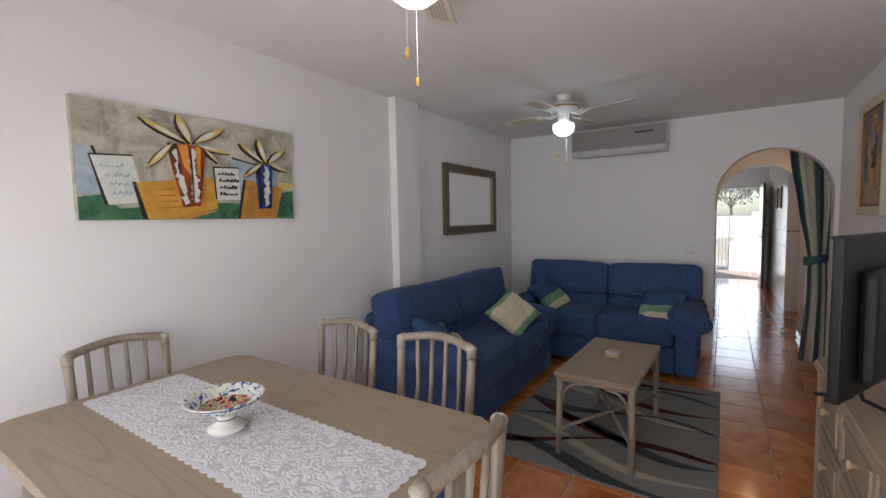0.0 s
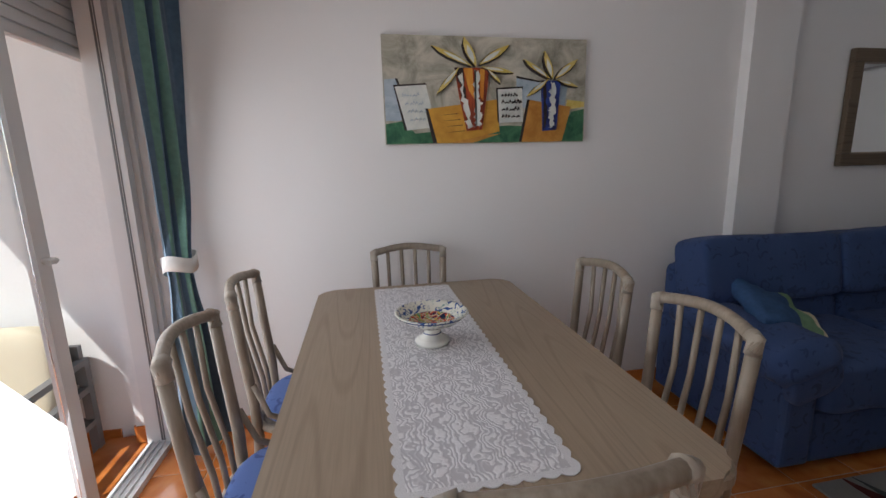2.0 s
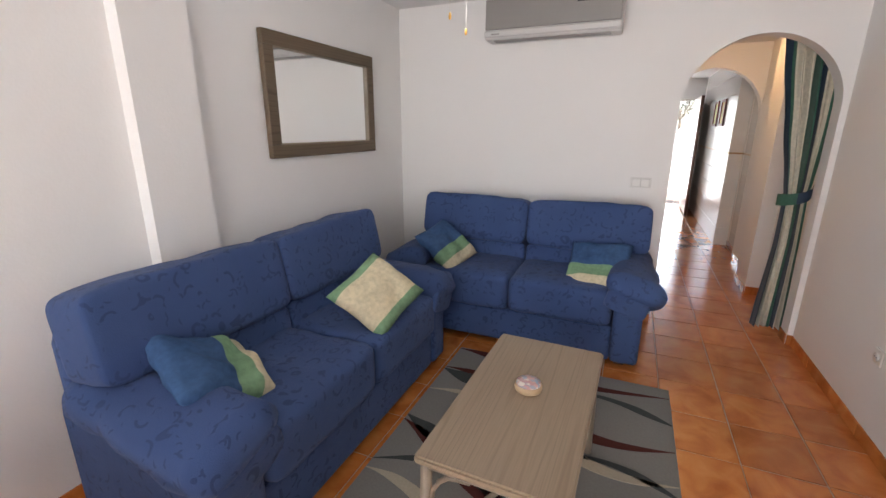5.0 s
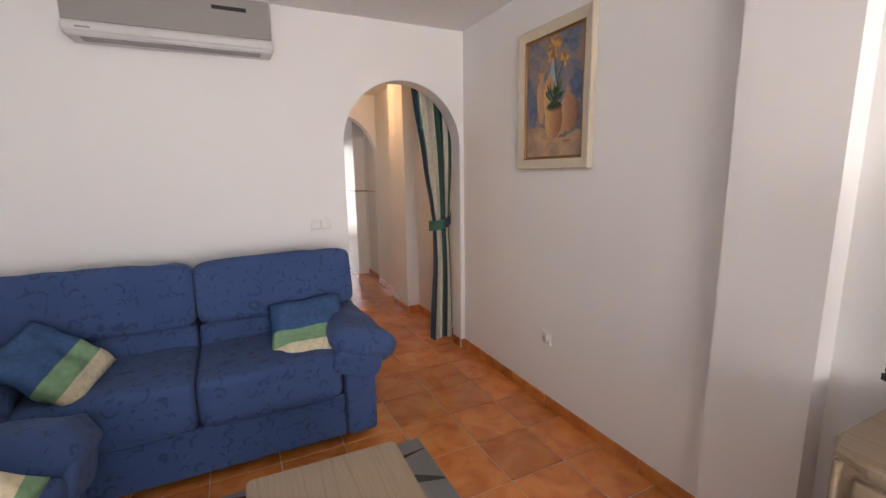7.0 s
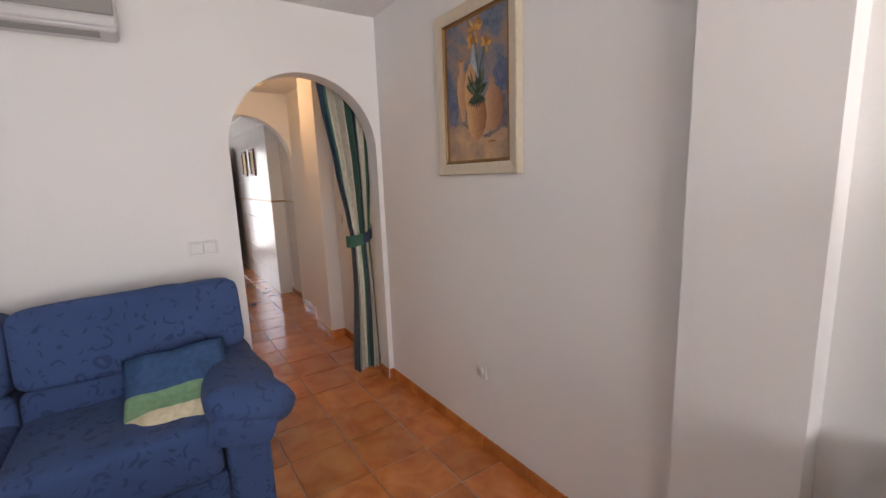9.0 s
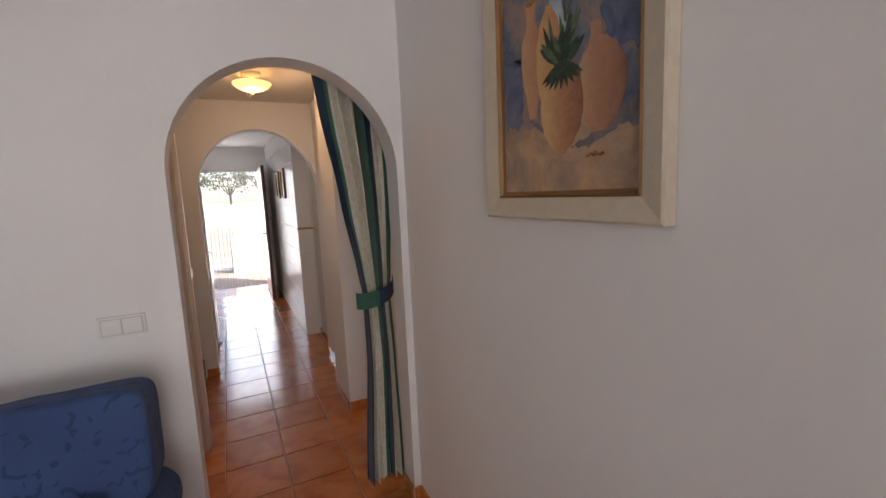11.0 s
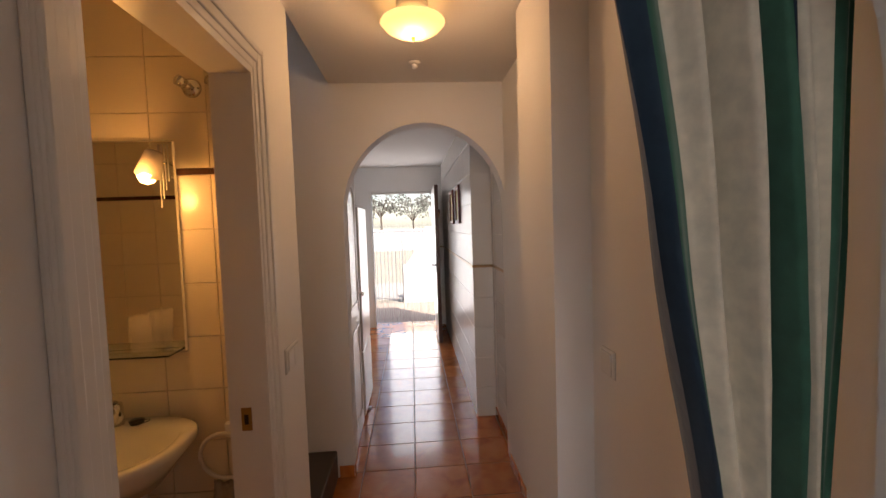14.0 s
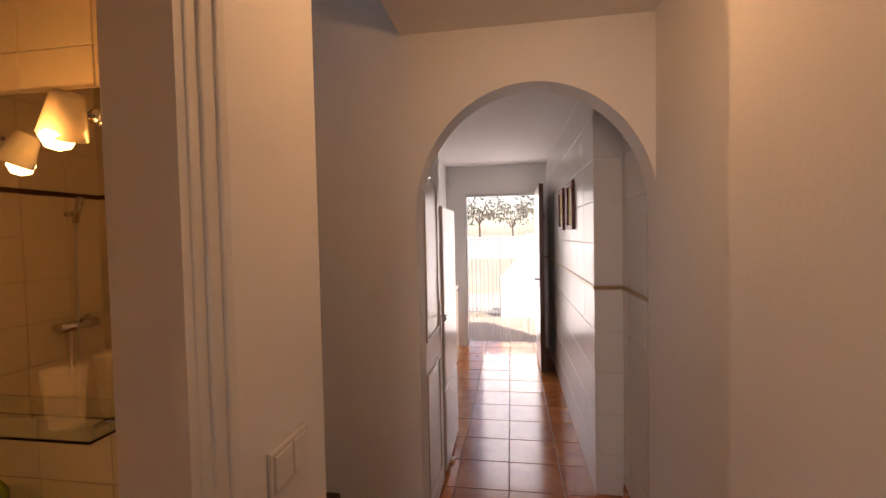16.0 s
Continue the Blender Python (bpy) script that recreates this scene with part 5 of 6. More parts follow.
# switches and sockets
def plate(name, m, label, category, rockers, w, h):
    o = thing(name, m, label, category)
    P(o, "plate", lambda b: rbox(b, -w / 2, w / 2, -0.009, 0.0, -h / 2, h / 2, 0.003), M_plastic)
    # grey rim coloured to stand for the shadow between plate and wall
    P(o, "shade_rim", lambda b: bx(b, -w / 2 - 0.001, w / 2 + 0.001, -0.003, 0.0, -h / 2 - 0.001, h / 2 + 0.001), M_palegrey, "grey rim standing for the shadow gap behind the plate")
    if rockers:
        # grey sheet under the rockers paints the shade in their gaps
        P(o, "recess", lambda b: bx(b, -w / 2 + 0.0075, w / 2 - 0.0075, -0.0098, -0.0085, -h / 2 + 0.0065, h / 2 - 0.0065), M_palegrey, "grey sheet standing for the shade round the rockers")
    k = (w - 0.016) / max(1, rockers)
    for i in range(rockers):
        P(o, "rocker", lambda b: rbox(b, -w / 2 + 0.008 + i * k + 0.002, -w / 2 + 0.008 + (i + 1) * k - 0.002, -0.014, -0.008, -h / 2 + 0.009, h / 2 - 0.009, 0.003), M_plastic)
    return o


plate("light_switch", pose(0.081, F, 1.10), "white double light switch on the plaster wall", "light switch", 2, 0.14, 0.072)
plate("light_switch", pose(HL, 7.95, 1.07, 0, 0, -90 + 180), "white double light switch on the hall wall", "light switch", 2, 0.15, 0.085)
plate("light_switch", pose(HR, 7.605, 1.10, 0, 0, -90), "white single light switch on the hall wall", "light switch", 1, 0.08, 0.08)
so = plate("wall_socket", pose(R, 5.64, 0.44, 0, 0, -90), "white wall socket low on the plaster wall", "socket", 0, 0.075, 0.075)
P(so, "socket_face", lambda b: merge(b, (lambda t: (lathe(t, [(0, 0.0), (0.022, 0.0), (0.024, 0.006), (0, 0.006)], 18), t)[1])(bmesh.new()), pose(0, -0.009, 0, 90, 0, 0)), M_plastic, smooth=True)
for s in (-1, 1):
    P(so, "socket_hole", lambda b: merge(b, (lambda t: (lathe(t, [(0, 0.0), (0.0028, 0.0), (0.0028, 0.001), (0, 0.001)], 8), t)[1])(bmesh.new()), pose(s * 0.009, -0.0152, 0, 90, 0, 0)), M_dark, "dark pin hole")


# ---- curtains ----
def drape(name, rows, depth, pleats, material, n=72, parent=None):
    """A gathered cloth: rows of (z, left point, right point); pleats stand out to one side."""
    bm = bmesh.new()
    uv = bm.loops.layers.uv.new("cloth")
    grid, us = [], []
    for z, a, c in rows:
        a, c = Vector(a), Vector(c)
        d = (c - a)
        nn = Vector((-d.y, d.x)).normalized()
        line = []
        for i in range(n + 1):
            u = i / n
            amp = depth * min(1.0, d.length / 0.22) * (0.55 + 0.45 * math.sin(9 * u + z * 2.0))
            q = a + d * u + nn * amp * math.sin(2 * math.pi * pleats * u + 0.5 * math.sin(z * 3))
            line.append(bm.verts.new((q.x, q.y, z)))
        grid.append(line)
    for r in range(len(rows) - 1):
        for i in range(n):
            f = bm.faces.new((grid[r][i], grid[r][i + 1], grid[r + 1][i + 1], grid[r + 1][i]))
            for lp, (du, dr) in zip(f.loops, ((0, 0), (1, 0), (1, 1), (0, 1))):
                lp[uv].uv = ((i + du) / n, (r + dr) / len(rows))
    ob = finish(name, bm, material, parent, smooth=True)
    return ob


def lerp_rows(keys, n=40):
    out = []
    for i in range(n + 1):
        z = keys[0][0] + (keys[-1][0] - keys[0][0]) * i / n
        for (z0, a0, c0), (z1, a1, c1) in zip(keys, keys[1:]):
            if z1 <= z <= z0 or (i == n and (z1, a1, c1) == keys[-1]):
                k = (z0 - z) / (z0 - z1)
                k = k * k * (3 - 2 * k) * 0.4 + k * 0.6
                out.append((z, tuple(p + (q - p) * k for p, q in zip(a0, a1)), tuple(p + (q - p) * k for p, q in zip(c0, c1))))
                break
    return out


def cloth(name, stops):
    m, n, l, p, tc = nodes_of(name, 0.8, 0.25)
    sp = n.new("ShaderNodeSeparateXYZ")
    l.new(tc.outputs["UV"], sp.inputs[0])
    out = ramp(n, l, sp.outputs[0], stops)
    n[out.node.name].color_ramp.interpolation = "CONSTANT"
    mx = n.new("ShaderNodeMix")
    mx.data_type, mx.blend_type = "RGBA", "MULTIPLY"
    mx.inputs[0].default_value = 0.45
    l.new(out, mx.inputs[6])
    l.new(ramp(n, l, noise_of(n, l, mapped(n, l, tc), 40.0, 4), [(0.3, (0.6, 0.65, 0.7)), (0.65, (1.1, 1.1, 1.1))]), mx.inputs[7])
    l.new(mx.outputs[2], p.inputs["Base Color"])
    p.inputs["Sheen Weight"].default_value = 0.3
    bumped(n, l, p, noise_of(n, l, mapped(n, l, tc), 60.0, 3), 0.3, 0.002)
    return m


K_NAVY, K_GREEN, K_CREAM = (0.014, 0.034, 0.060), (0.030, 0.115, 0.078), (0.60, 0.56, 0.45)
M_clotharch = cloth("striped_velour", [(0.0, K_NAVY), (0.12, K_GREEN), (0.19, K_CREAM), (0.52, K_GREEN), (0.62, K_NAVY), (0.71, K_CREAM), (0.87, K_GREEN), (1.0, K_GREEN)])
M_clothwin = cloth("blue_green_velour", [(0.0, (0.14, 0.22, 0.30)), (0.20, (0.16, 0.31, 0.25)), (0.32, (0.12, 0.20, 0.29)), (0.56, (0.17, 0.33, 0.27)), (0.70, (0.09, 0.15, 0.22)), (1.0, (0.09, 0.15, 0.22))])
M_cloth_navy = mat("navy_velour", (0.022, 0.045, 0.09), 0.8, noise_scale=40, vary=0.2)
M_cloth_green = mat("green_velour", (0.05, 0.16, 0.11), 0.8, noise_scale=40, vary=0.2)

cu = thing("arch_curtain", Matrix(), "green navy and cream striped curtain tied back in the archway", "curtain")
YC = F + T + 0.06
drape("drape", lerp_rows([(2.2, (0.83, YC), (1.20, YC)), (1.95, (0.862, YC), (1.20, YC)), (1.5, (0.932, YC), (1.19, YC)), (1.13, (0.998, YC), (1.165, YC)), (1.04, (1.015, YC), (1.155, YC)), (0.7, (1.018, YC), (1.165, YC)), (0.035, (0.972, YC), (1.175, YC))]), 0.050, 6.5, M_clotharch, parent=cu)


def tie_band(b, z0, z1, z2, z3, x0, x1, y0, y1, n=20, part_=(0, 1)):
    pts = []
    for i in range(n + 1):
        u = part_[0] + (part_[1] - part_[0]) * i / n
        a = math.pi * (1.0 - u)
        x = (x0 + x1) / 2 + (x1 - x0) / 2 * math.cos(a)
        y = y1 - (y1 - y0) * math.sin(a)
        dip = 4 * u * (1 - u) * 0.02
        pts.append((x, y, z0 + (z2 - z0) * u - dip, z1 + (z3 - z1) * u - dip))
    lo = [[b.verts.new((x, y, za)), b.verts.new((x, y, zb)), b.verts.new((x, y + 0.004, zb)), b.verts.new((x, y + 0.004, za))] for x, y, za, zb in pts]
    for p, q in zip(lo, lo[1:]):
        for k in range(4):
            b.faces.new((p[k], q[k], q[(k + 1) % 4], p[(k + 1) % 4]))


P(cu, "tieback", lambda b: tie_band(b, 0.962, 1.045, 1.045, 1.118, 0.985, 1.178, YC - 0.056, YC + 0.02, part_=(0, 0.5)), M_cloth_green, "green tieback end")
P(cu, "tieback_band", lambda b: tie_band(b, 0.962, 1.045, 1.045, 1.118, 0.985, 1.178, YC - 0.058, YC + 0.02, part_=(0.5, 1)), M_cloth_navy, "navy tieback band")
P(cu, "rod", lambda b: tube(b, [(0.215, YC, 2.2), (1.215, YC, 2.2)], 0.009, 8), M_alu)

wc = thing("window_curtain", Matrix(), "blue and green velour curtain tied back beside the window", "curtain")
drape("drape", lerp_rows([(2.36, (-1.70, 1.24), (-1.915, 1.36)), (1.9, (-1.70, 1.24), (-1.905, 1.35)), (1.3, (-1.705, 1.25), (-1.88, 1.33)), (0.97, (-1.71, 1.26), (-1.84, 1.31)), (0.88, (-1.72, 1.26), (-1.84, 1.31)), (0.5, (-1.70, 1.25), (-1.88, 1.34)), (0.02, (-1.67, 1.24), (-1.90, 1.37))]), 0.044, 2.7, M_clothwin, parent=wc)


def win_tie(b):
    """A band round the gathered cloth, sagging at its front."""
    d, e = Vector((-0.933, 0.359)), Vector((0.359, 0.933))
    seq = []
    for i in range(33):
        a = 2 * math.pi * i / 32
        c, s = math.cos(a), math.sin(a)
        z = 0.945 + 0.035 * abs(c) ** 1.5 + 0.012 * s
        row = []
        for r, h in ((0, -0.034), (0, 0.034), (0.005, 0.034), (0.005, -0.034)):
            q = Vector((-1.775, 1.285)) + d * c * (0.078 + r) + e * s * (0.060 + r)
            row.append(b.verts.new((q.x, q.y, z + h)))
        seq.append(row)
    for p, q in zip(seq, seq[1:]):
        for k in range(4):
            b.faces.new((p[k], q[k], q[(k + 1) % 4], p[(k + 1) % 4]))


P(wc, "tieback", win_tie, M_ribbon, "white fabric tieback", True)
P(wc, "rod", lambda b: tube(b, [(-1.93, 1.27, 2.37), (0.9, 1.27, 2.37)], 0.011, 8), M_alu)

# ---- terrace window ----
wn = thing("window", Matrix(), "white aluminium sliding terrace window standing partly open", "window", kind="structure")
wn.name = "window_1"
FY0, FY1 = 0.985, 1.095
P(wn, "window_frame", lambda b: [bx(b, WX0, WX0 + 0.05, FY0, FY1, 0.0, WZ), bx(b, WX1 - 0.05, WX1, FY0, FY1, 0.0, WZ), bx(b, WX0 + 0.05, WX1 - 0.05, FY0, FY1, WZ - 0.05, WZ), bx(b, WX0 + 0.05, WX1 - 0.05, FY0, FY1, -0.004, 0.03)], M_alu)
P(wn, "track", lambda b: [bx(b, WX0 + 0.05, WX1 - 0.05, FY0 + k, FY0 + k + 0.006, 0.03, 0.042) for k in (0.02, 0.05, 0.08)], M_alu)
for x0, x1, y in ((-1.36, -0.25, 1.02), (-0.30, 0.90, 1.06)):
    sa = P(wn, "sash", lambda b: [bx(b, x0, x0 + 0.065, y - 0.018, y + 0.018, 0.035, WZ - 0.06), bx(b, x1 - 0.065, x1, y - 0.018, y + 0.018, 0.035, WZ - 0.06), bx(b, x0 + 0.065, x1 - 0.065, y - 0.018, y + 0.018, 0.035, 0.12), bx(b, x0 + 0.065, x1 - 0.065, y - 0.018, y + 0.018, WZ - 0.13, WZ - 0.06)], M_alu)
    g = P(sa, "pane", lambda b: bx(b, x0 + 0.066, x1 - 0.066, y - 0.003, y + 0.003, 0.121, WZ - 0.131), M_glass, "clear glass pane")
    g.visible_shadow = False
P(wn, "handle", lambda b: (tube(b, [(-1.325, 1.038, 1.09), (-1.325, 1.075, 1.09)], 0.012, 10), tube(b, [(-1.335, 1.07, 1.09), (-1.29, 1.072, 1.09)], 0.010, 8)), M_plastic, "white latch knob")
P(wn, "seal", lambda b: [bx(b, WX0 + 0.05, WX0 + 0.053, FY0 + k, FY0 + k + w, 0.042, WZ - 0.052) for k, w in ((0.066, 0.008), (0.079, 0.004))], M_greymetal, "grey rubber seal")
sh = P(wn, "shutter", lambda b: bx(b, WX0 - 0.05, WX1, 0.945, 0.958, 1.86, WZ), M_alu, "lowered white roller shutter")
for i in range(6):
    P(sh, "slat", lambda b: rbox(b, WX0 - 0.05, WX1, 0.955, 0.968, 1.862 + i * 0.05, 1.907 + i * 0.05, 0.005), M_alu)
P(wn, "window_sill", lambda b: bx(b, WX0 - 0.1, WX1, 0.72, FY0, -0.06, -0.006), M_terra, "terracotta tile threshold")
structure(boxes("trim_terrace", [(-2.03, -1.925, 0.905, 0.984, 0.0, 2.4)], M_white_out), "white outer window reveal", "trim")
boxes("baseboard_terrace", [(-2.028, -2.018, -0.55, 0.78, -0.05, 0.03), (-1.924, -1.915, 0.91, 0.983, 0.0, 0.09), (-2.02, -1.926, 0.894, 0.904, 0.0, 0.09)], M_terra)
structure(bpy.data.objects["baseboard_terrace"], "terracotta skirting on the terrace", "baseboard")

tc_ = thing("terrace_armchair", pose(-1.64, 0.41, -0.05, 0, 0, 90), "grey metal terrace armchair with cream cushions", "armchair")
for s in (-1, 1):
    P(tc_, "side_frame", lambda b: [bx(b, s * 0.3 - 0.02, s * 0.3 + 0.02, ya, yb, za, zb) for ya, yb, za, zb in ((-0.32, -0.28, 0, 0.50), (0.28, 0.32, 0, 0.50), (-0.32, 0.32, 0.50, 0.53), (-0.28, 0.28, 0.18, 0.21), (-0.28, 0.28, 0.36, 0.39))], M_greymetal)
P(tc_, "seat_rail", lambda b: [bx(b, -0.28, 0.28, y, y + 0.03, 0.18, 0.21) for y in (-0.3, 0.27)], M_greymetal)
P(tc_, "seat_cushion", lambda b: soft(b, 0.275, 0.29, 0.075, 0.3, 0.5, m=pose(0, -0.02, 0.285)), M_creamfab, "cream seat cushion", True)
P(tc_, "back_cushion", lambda b: soft(b, 0.275, 0.085, 0.24, 0.3, 0.5, m=pose(0, 0.20, 0.50, -10)), M_creamfab, "cream back cushion", True)
P(tc_, "back_rail", lambda b: bx(b, -0.3, 0.3, 0.285, 0.315, 0.40, 0.60), M_greymetal)

# ---- hall ----
hl = thing("hall_ceiling_lamp", pose(0.685, 8.07, H2), "lit amber glass dish lamp on the hall ceiling", "ceiling lamp")
P(hl, "base", lambda b: lathe(b, [(0, 0), (0.06, 0), (0.06, -0.025), (0.02, -0.03), (0.02, -0.066), (0, -0.066)]), M_plastic, smooth=True)
P(hl, "shade", lambda b: lathe(b, [(0.06, -0.068), (0.121, -0.068), (0.124, -0.073), (0.105, -0.095), (0.075, -0.112), (0.035, -0.123), (0, -0.126)]), M_hallglass, "glowing amber glass dish", True)
P(hl, "finial", lambda b: lathe(b, [(0, -0.125), (0.008, -0.127), (0.006, -0.139), (0, -0.144)], 10), M_brass, "brass finial", True)
sd = thing("ceiling_sensor", pose(0.70, 8.66, H2), "small white sensor on the hall ceiling", "sensor")
P(sd, "base", lambda b: lathe(b, [(0, 0), (0.03, 0), (0.03, -0.012), (0, -0.012)], 16), M_plastic, smooth=True)
P(sd, "head", lambda b: lathe(b, [(0, -0.012), (0.016, -0.013), (0.018, -0.03), (0, -0.036)], 16), M_plastic, smooth=True)

da = thing("door_casing", Matrix(), "white moulded casing round the bathroom doorway", "door casing", kind="structure")
da.name = "trim_bathroom_door"
for k, (o_, d_) in enumerate(((0.0, 0.012), (0.022, 0.018), (0.05, 0.024))):
    e_ = 0.075 - 0.003 * k
    P(da, "moulding", lambda b: (rbox(b, HL - 0.002 * k, HL + d_, BD1 + o_ - 0.004, BD1 + e_, 0.001 * k, 2.0 + e_, 0.004), rbox(b, HL - 0.002 * k, HL + d_, BD0 - e_, BD0 - o_ + 0.004, 0.001 * k, 2.0 + e_, 0.004), rbox(b, HL - 0.002 * k, HL + d_ - 0.0015, BD0 - o_, BD1 + o_, 2.0 + o_, 2.0 + e_ - 0.002, 0.004)), M_whitedoor)
P(da, "jamb", lambda b: (bx(b, HL - 0.11, HL + 0.008, BD1 - 0.02, BD1 + 0.001, 0, 2.0), bx(b, HL - 0.11, HL + 0.008, BD0 - 0.001, BD0 + 0.02, 0, 2.0), bx(b, HL - 0.11, HL + 0.008, BD0 + 0.02, BD1 - 0.02, 1.98, 2.001)), M_whitedoor)
P(da, "strike_plate", lambda b: rbox(b, HL - 0.075, HL - 0.045, BD1 - 0.0235, BD1 - 0.0195, 0.93, 1.0, 0.001), M_brass, "brass strike plate")
P(da, "strike_hole", lambda b: bx(b, HL - 0.066, HL - 0.054, BD1 - 0.0245, BD1 - 0.0236, 0.95, 0.98), M_dark, "dark latch hole")

st = thing("stair", Matrix(), "first stair step with a dark tiled riser in the recess", "stair")
for k in range(2):
    P(st, "step", lambda b: rbox(b, -1.05 + 0.0, 0.15 - 0.28 * k, 8.30, A2Y - 0.004, 0.175 * k, 0.175 * (k + 1), 0.008), M_slate)

# ---- bathroom ----
bmir = thing("bathroom_mirror", Matrix(), "rectangular wall mirror hanging over the white washbasin", "mirror")
P(bmir, "mirror_glass", lambda b: rbox(b, -0.70, -0.172, 7.978, 7.992, 1.096, 1.856, 0.006, 1), M_mirror, "silvered mirror glass")
P(bmir, "backing", lambda b: bx(b, -0.69, -0.18, 7.990, 7.999, 1.11, 1.845), M_trimbrown)
for s in range(4):
    P(bmir, "etched_stripe", lambda b: bx(b, -0.226 + 0.010 * s, -0.222 + 0.010 * s, 7.9768, 7.9779, 1.62 + 0.03 * s, 1.84), M_etched, "frosted etched stripe")
for x in (-0.238, -0.64):
    lp = thing("mirror_lamp", pose(x, 7.978, 1.785), "small lit glass spot lamp on the mirror", "wall lamp", "mirror lamps")
    P(lp, "rose", lambda b: merge(b, (lambda t: (lathe(t, [(0, 0), (0.018, 0), (0.016, 0.01), (0, 0.012)], 14), t)[1])(bmesh.new()), pose(0, 0, 0, 90, 0, 0)), M_chrome, smooth=True)
    P(lp, "arm", lambda b: tube(b, [(0, 0, 0), (0.004, -0.05, 0), (0.022, -0.095, -0.005)], 0.006, 8), M_chrome, smooth=True)
    P(lp, "shade", lambda b: merge(b, (lambda t: (lathe(t, [(0.0, 0.052), (0.026, 0.05), (0.030, 0.045), (0.046, -0.045), (0.043, -0.046), (0.028, 0.038), (0.0, 0.04)], 20), t)[1])(bmesh.new()), pose(0.050, -0.112, -0.03, 10, 24, 0) @ Matrix.Scale(0.88, 4)), M_opal, "opal glass shade", True)
    P(lp, "bulb", lambda b: lathe(b, [(0, -0.105), (0.020, -0.098), (0.029, -0.078), (0.022, -0.05), (0.010, -0.03), (0, -0.03)], 14, (0.038, -0.118, 0.008)), M_bulb, "glowing bulb", True)
sf = thing("glass_shelf", Matrix(), "clear glass shelf under the bathroom mirror", "shelf")
P(sf, "shelf_glass", lambda b: bx(b, -0.69, -0.18, 7.875, 7.976, 1.110, 1.116), M_glassgreen)
for x in (-0.62, -0.25):
    P(sf, "bracket", lambda b: bx(b, x - 0.006, x + 0.006, 7.95, 7.977, 1.102, 1.1095), M_chrome)
tg = thing("tumbler", pose(-0.286, 7.92, 1.1165), "clear glass tumbler on the bathroom shelf", "glass")
P(tg, "tumbler_wall", lambda b: lathe(b, [(0, 0), (0.030, 0), (0.033, 0.02), (0.041, 0.13), (0.038, 0.13), (0.030, 0.02), (0.027, 0.008), (0, 0.008)], 20), M_tumbler, smooth=True)

ba = thing("washbasin", Matrix(), "white ceramic washbasin on the tiled wall", "washbasin")


def basin(b):
    n, m_ = 28, 6
    prof = [(1.0, 0.84), (1.0, 0.862), (0.97, 0.868), (0.86, 0.864), (0.8, 0.83), (0.55, 0.76), (0.1, 0.74), (0.0, 0.74)]
    rings = []
    for k, z in prof:
        ring = []
        for i in range(n):
            a = 2 * math.pi * i / n
            cx, cy = math.cos(a), math.sin(a)
            y = 7.76 + 0.225 * (math.copysign(abs(cy) ** 0.55, cy) if cy > 0 else cy) * (k if cy < 0 or k > 0.9 else k * 0.8)
            ring.append(b.verts.new((-0.385 + 0.295 * k * math.copysign(abs(cx) ** 0.8, cx), y, z)))
        rings.append(ring)
    for u, v in zip(rings, rings[1:]):
        for i in range(n):
            b.faces.new((u[i], u[(i + 1) % n], v[(i + 1) % n], v[i]))
    low = [b.verts.new((-0.385 + (q.co.x + 0.385) * 0.45, 7.985 + (q.co.y - 7.985) * 0.45, 0.66)) for q in rings[0]]
    for i in range(n):
        b.faces.new((low[i], low[(i + 1) % n], rings[0][(i + 1) % n], rings[0][i]))
    b.faces.new(low[::-1])


P(ba, "bowl", basin, M_ceramic, smooth=True)
P(ba, "pedestal", lambda b: lathe(b, [(0, 0), (0.11, 0), (0.095, 0.05), (0.075, 0.4), (0.09, 0.665), (0, 0.665)], 20, (-0.385, 7.88, 0)), M_ceramic, smooth=True)
fc = thing("tap", pose(-0.40, 7.93, 0.866), "chrome mixer tap on the washbasin", "tap")
P(fc, "body", lambda b: lathe(b, [(0, 0), (0.024, 0), (0.022, 0.06), (0.02, 0.075), (0, 0.08)], 16), M_chrome, smooth=True)
P(fc, "spout", lambda b: tube(b, [(0, -0.01, 0.05), (0, -0.07, 0.065), (0, -0.12, 0.05), (0, -0.125, 0.035)], 0.012, 10), M_chrome, smooth=True)
P(fc, "lever", lambda b: tube(b, [(0, 0, 0.078), (0.01, -0.05, 0.10), (0.015, -0.09, 0.105)], 0.008, 8), M_chrome, smooth=True)
pg = thing("basin_plug", pose(-0.33, 7.925, 0.868), "black rubber plug lying on the washbasin", "plug")
P(pg, "stopper", lambda b: lathe(b, [(0, 0), (0.02, 0), (0.024, 0.012), (0, 0.014)], 16), M_dark, smooth=True)
P(pg, "ring", lambda b: tube(b, [(0.03 + 0.012 * math.cos(a), 0.012 * math.sin(a), 0.008) for a in [2 * math.pi * i / 14 for i in range(15)]], 0.0015, 5), M_dark)
for x in (-0.105, -0.004):
    va = thing("water_valve", pose(x, 7.994, 2.037), "chrome water stop valve on the bathroom wall", "valve", "chrome valves")
    P(va, "rose", lambda b: merge(b, (lambda t: (lathe(t, [(0, 0), (0.034, 0), (0.03, 0.012), (0.016, 0.018), (0, 0.018)], 18), t)[1])(bmesh.new()), pose(0, 0, 0, 90, 0, 0)), M_chrome, smooth=True)
    P(va, "stem", lambda b: tube(b, [(0, 0, 0), (0, -0.05, 0.0)], 0.012, 10), M_chrome, smooth=True)
    P(va, "knob", lambda b: tube(b, [(0, -0.05, 0), (-0.012, -0.075, 0.006)], 0.018, 10), M_chrome, smooth=True)
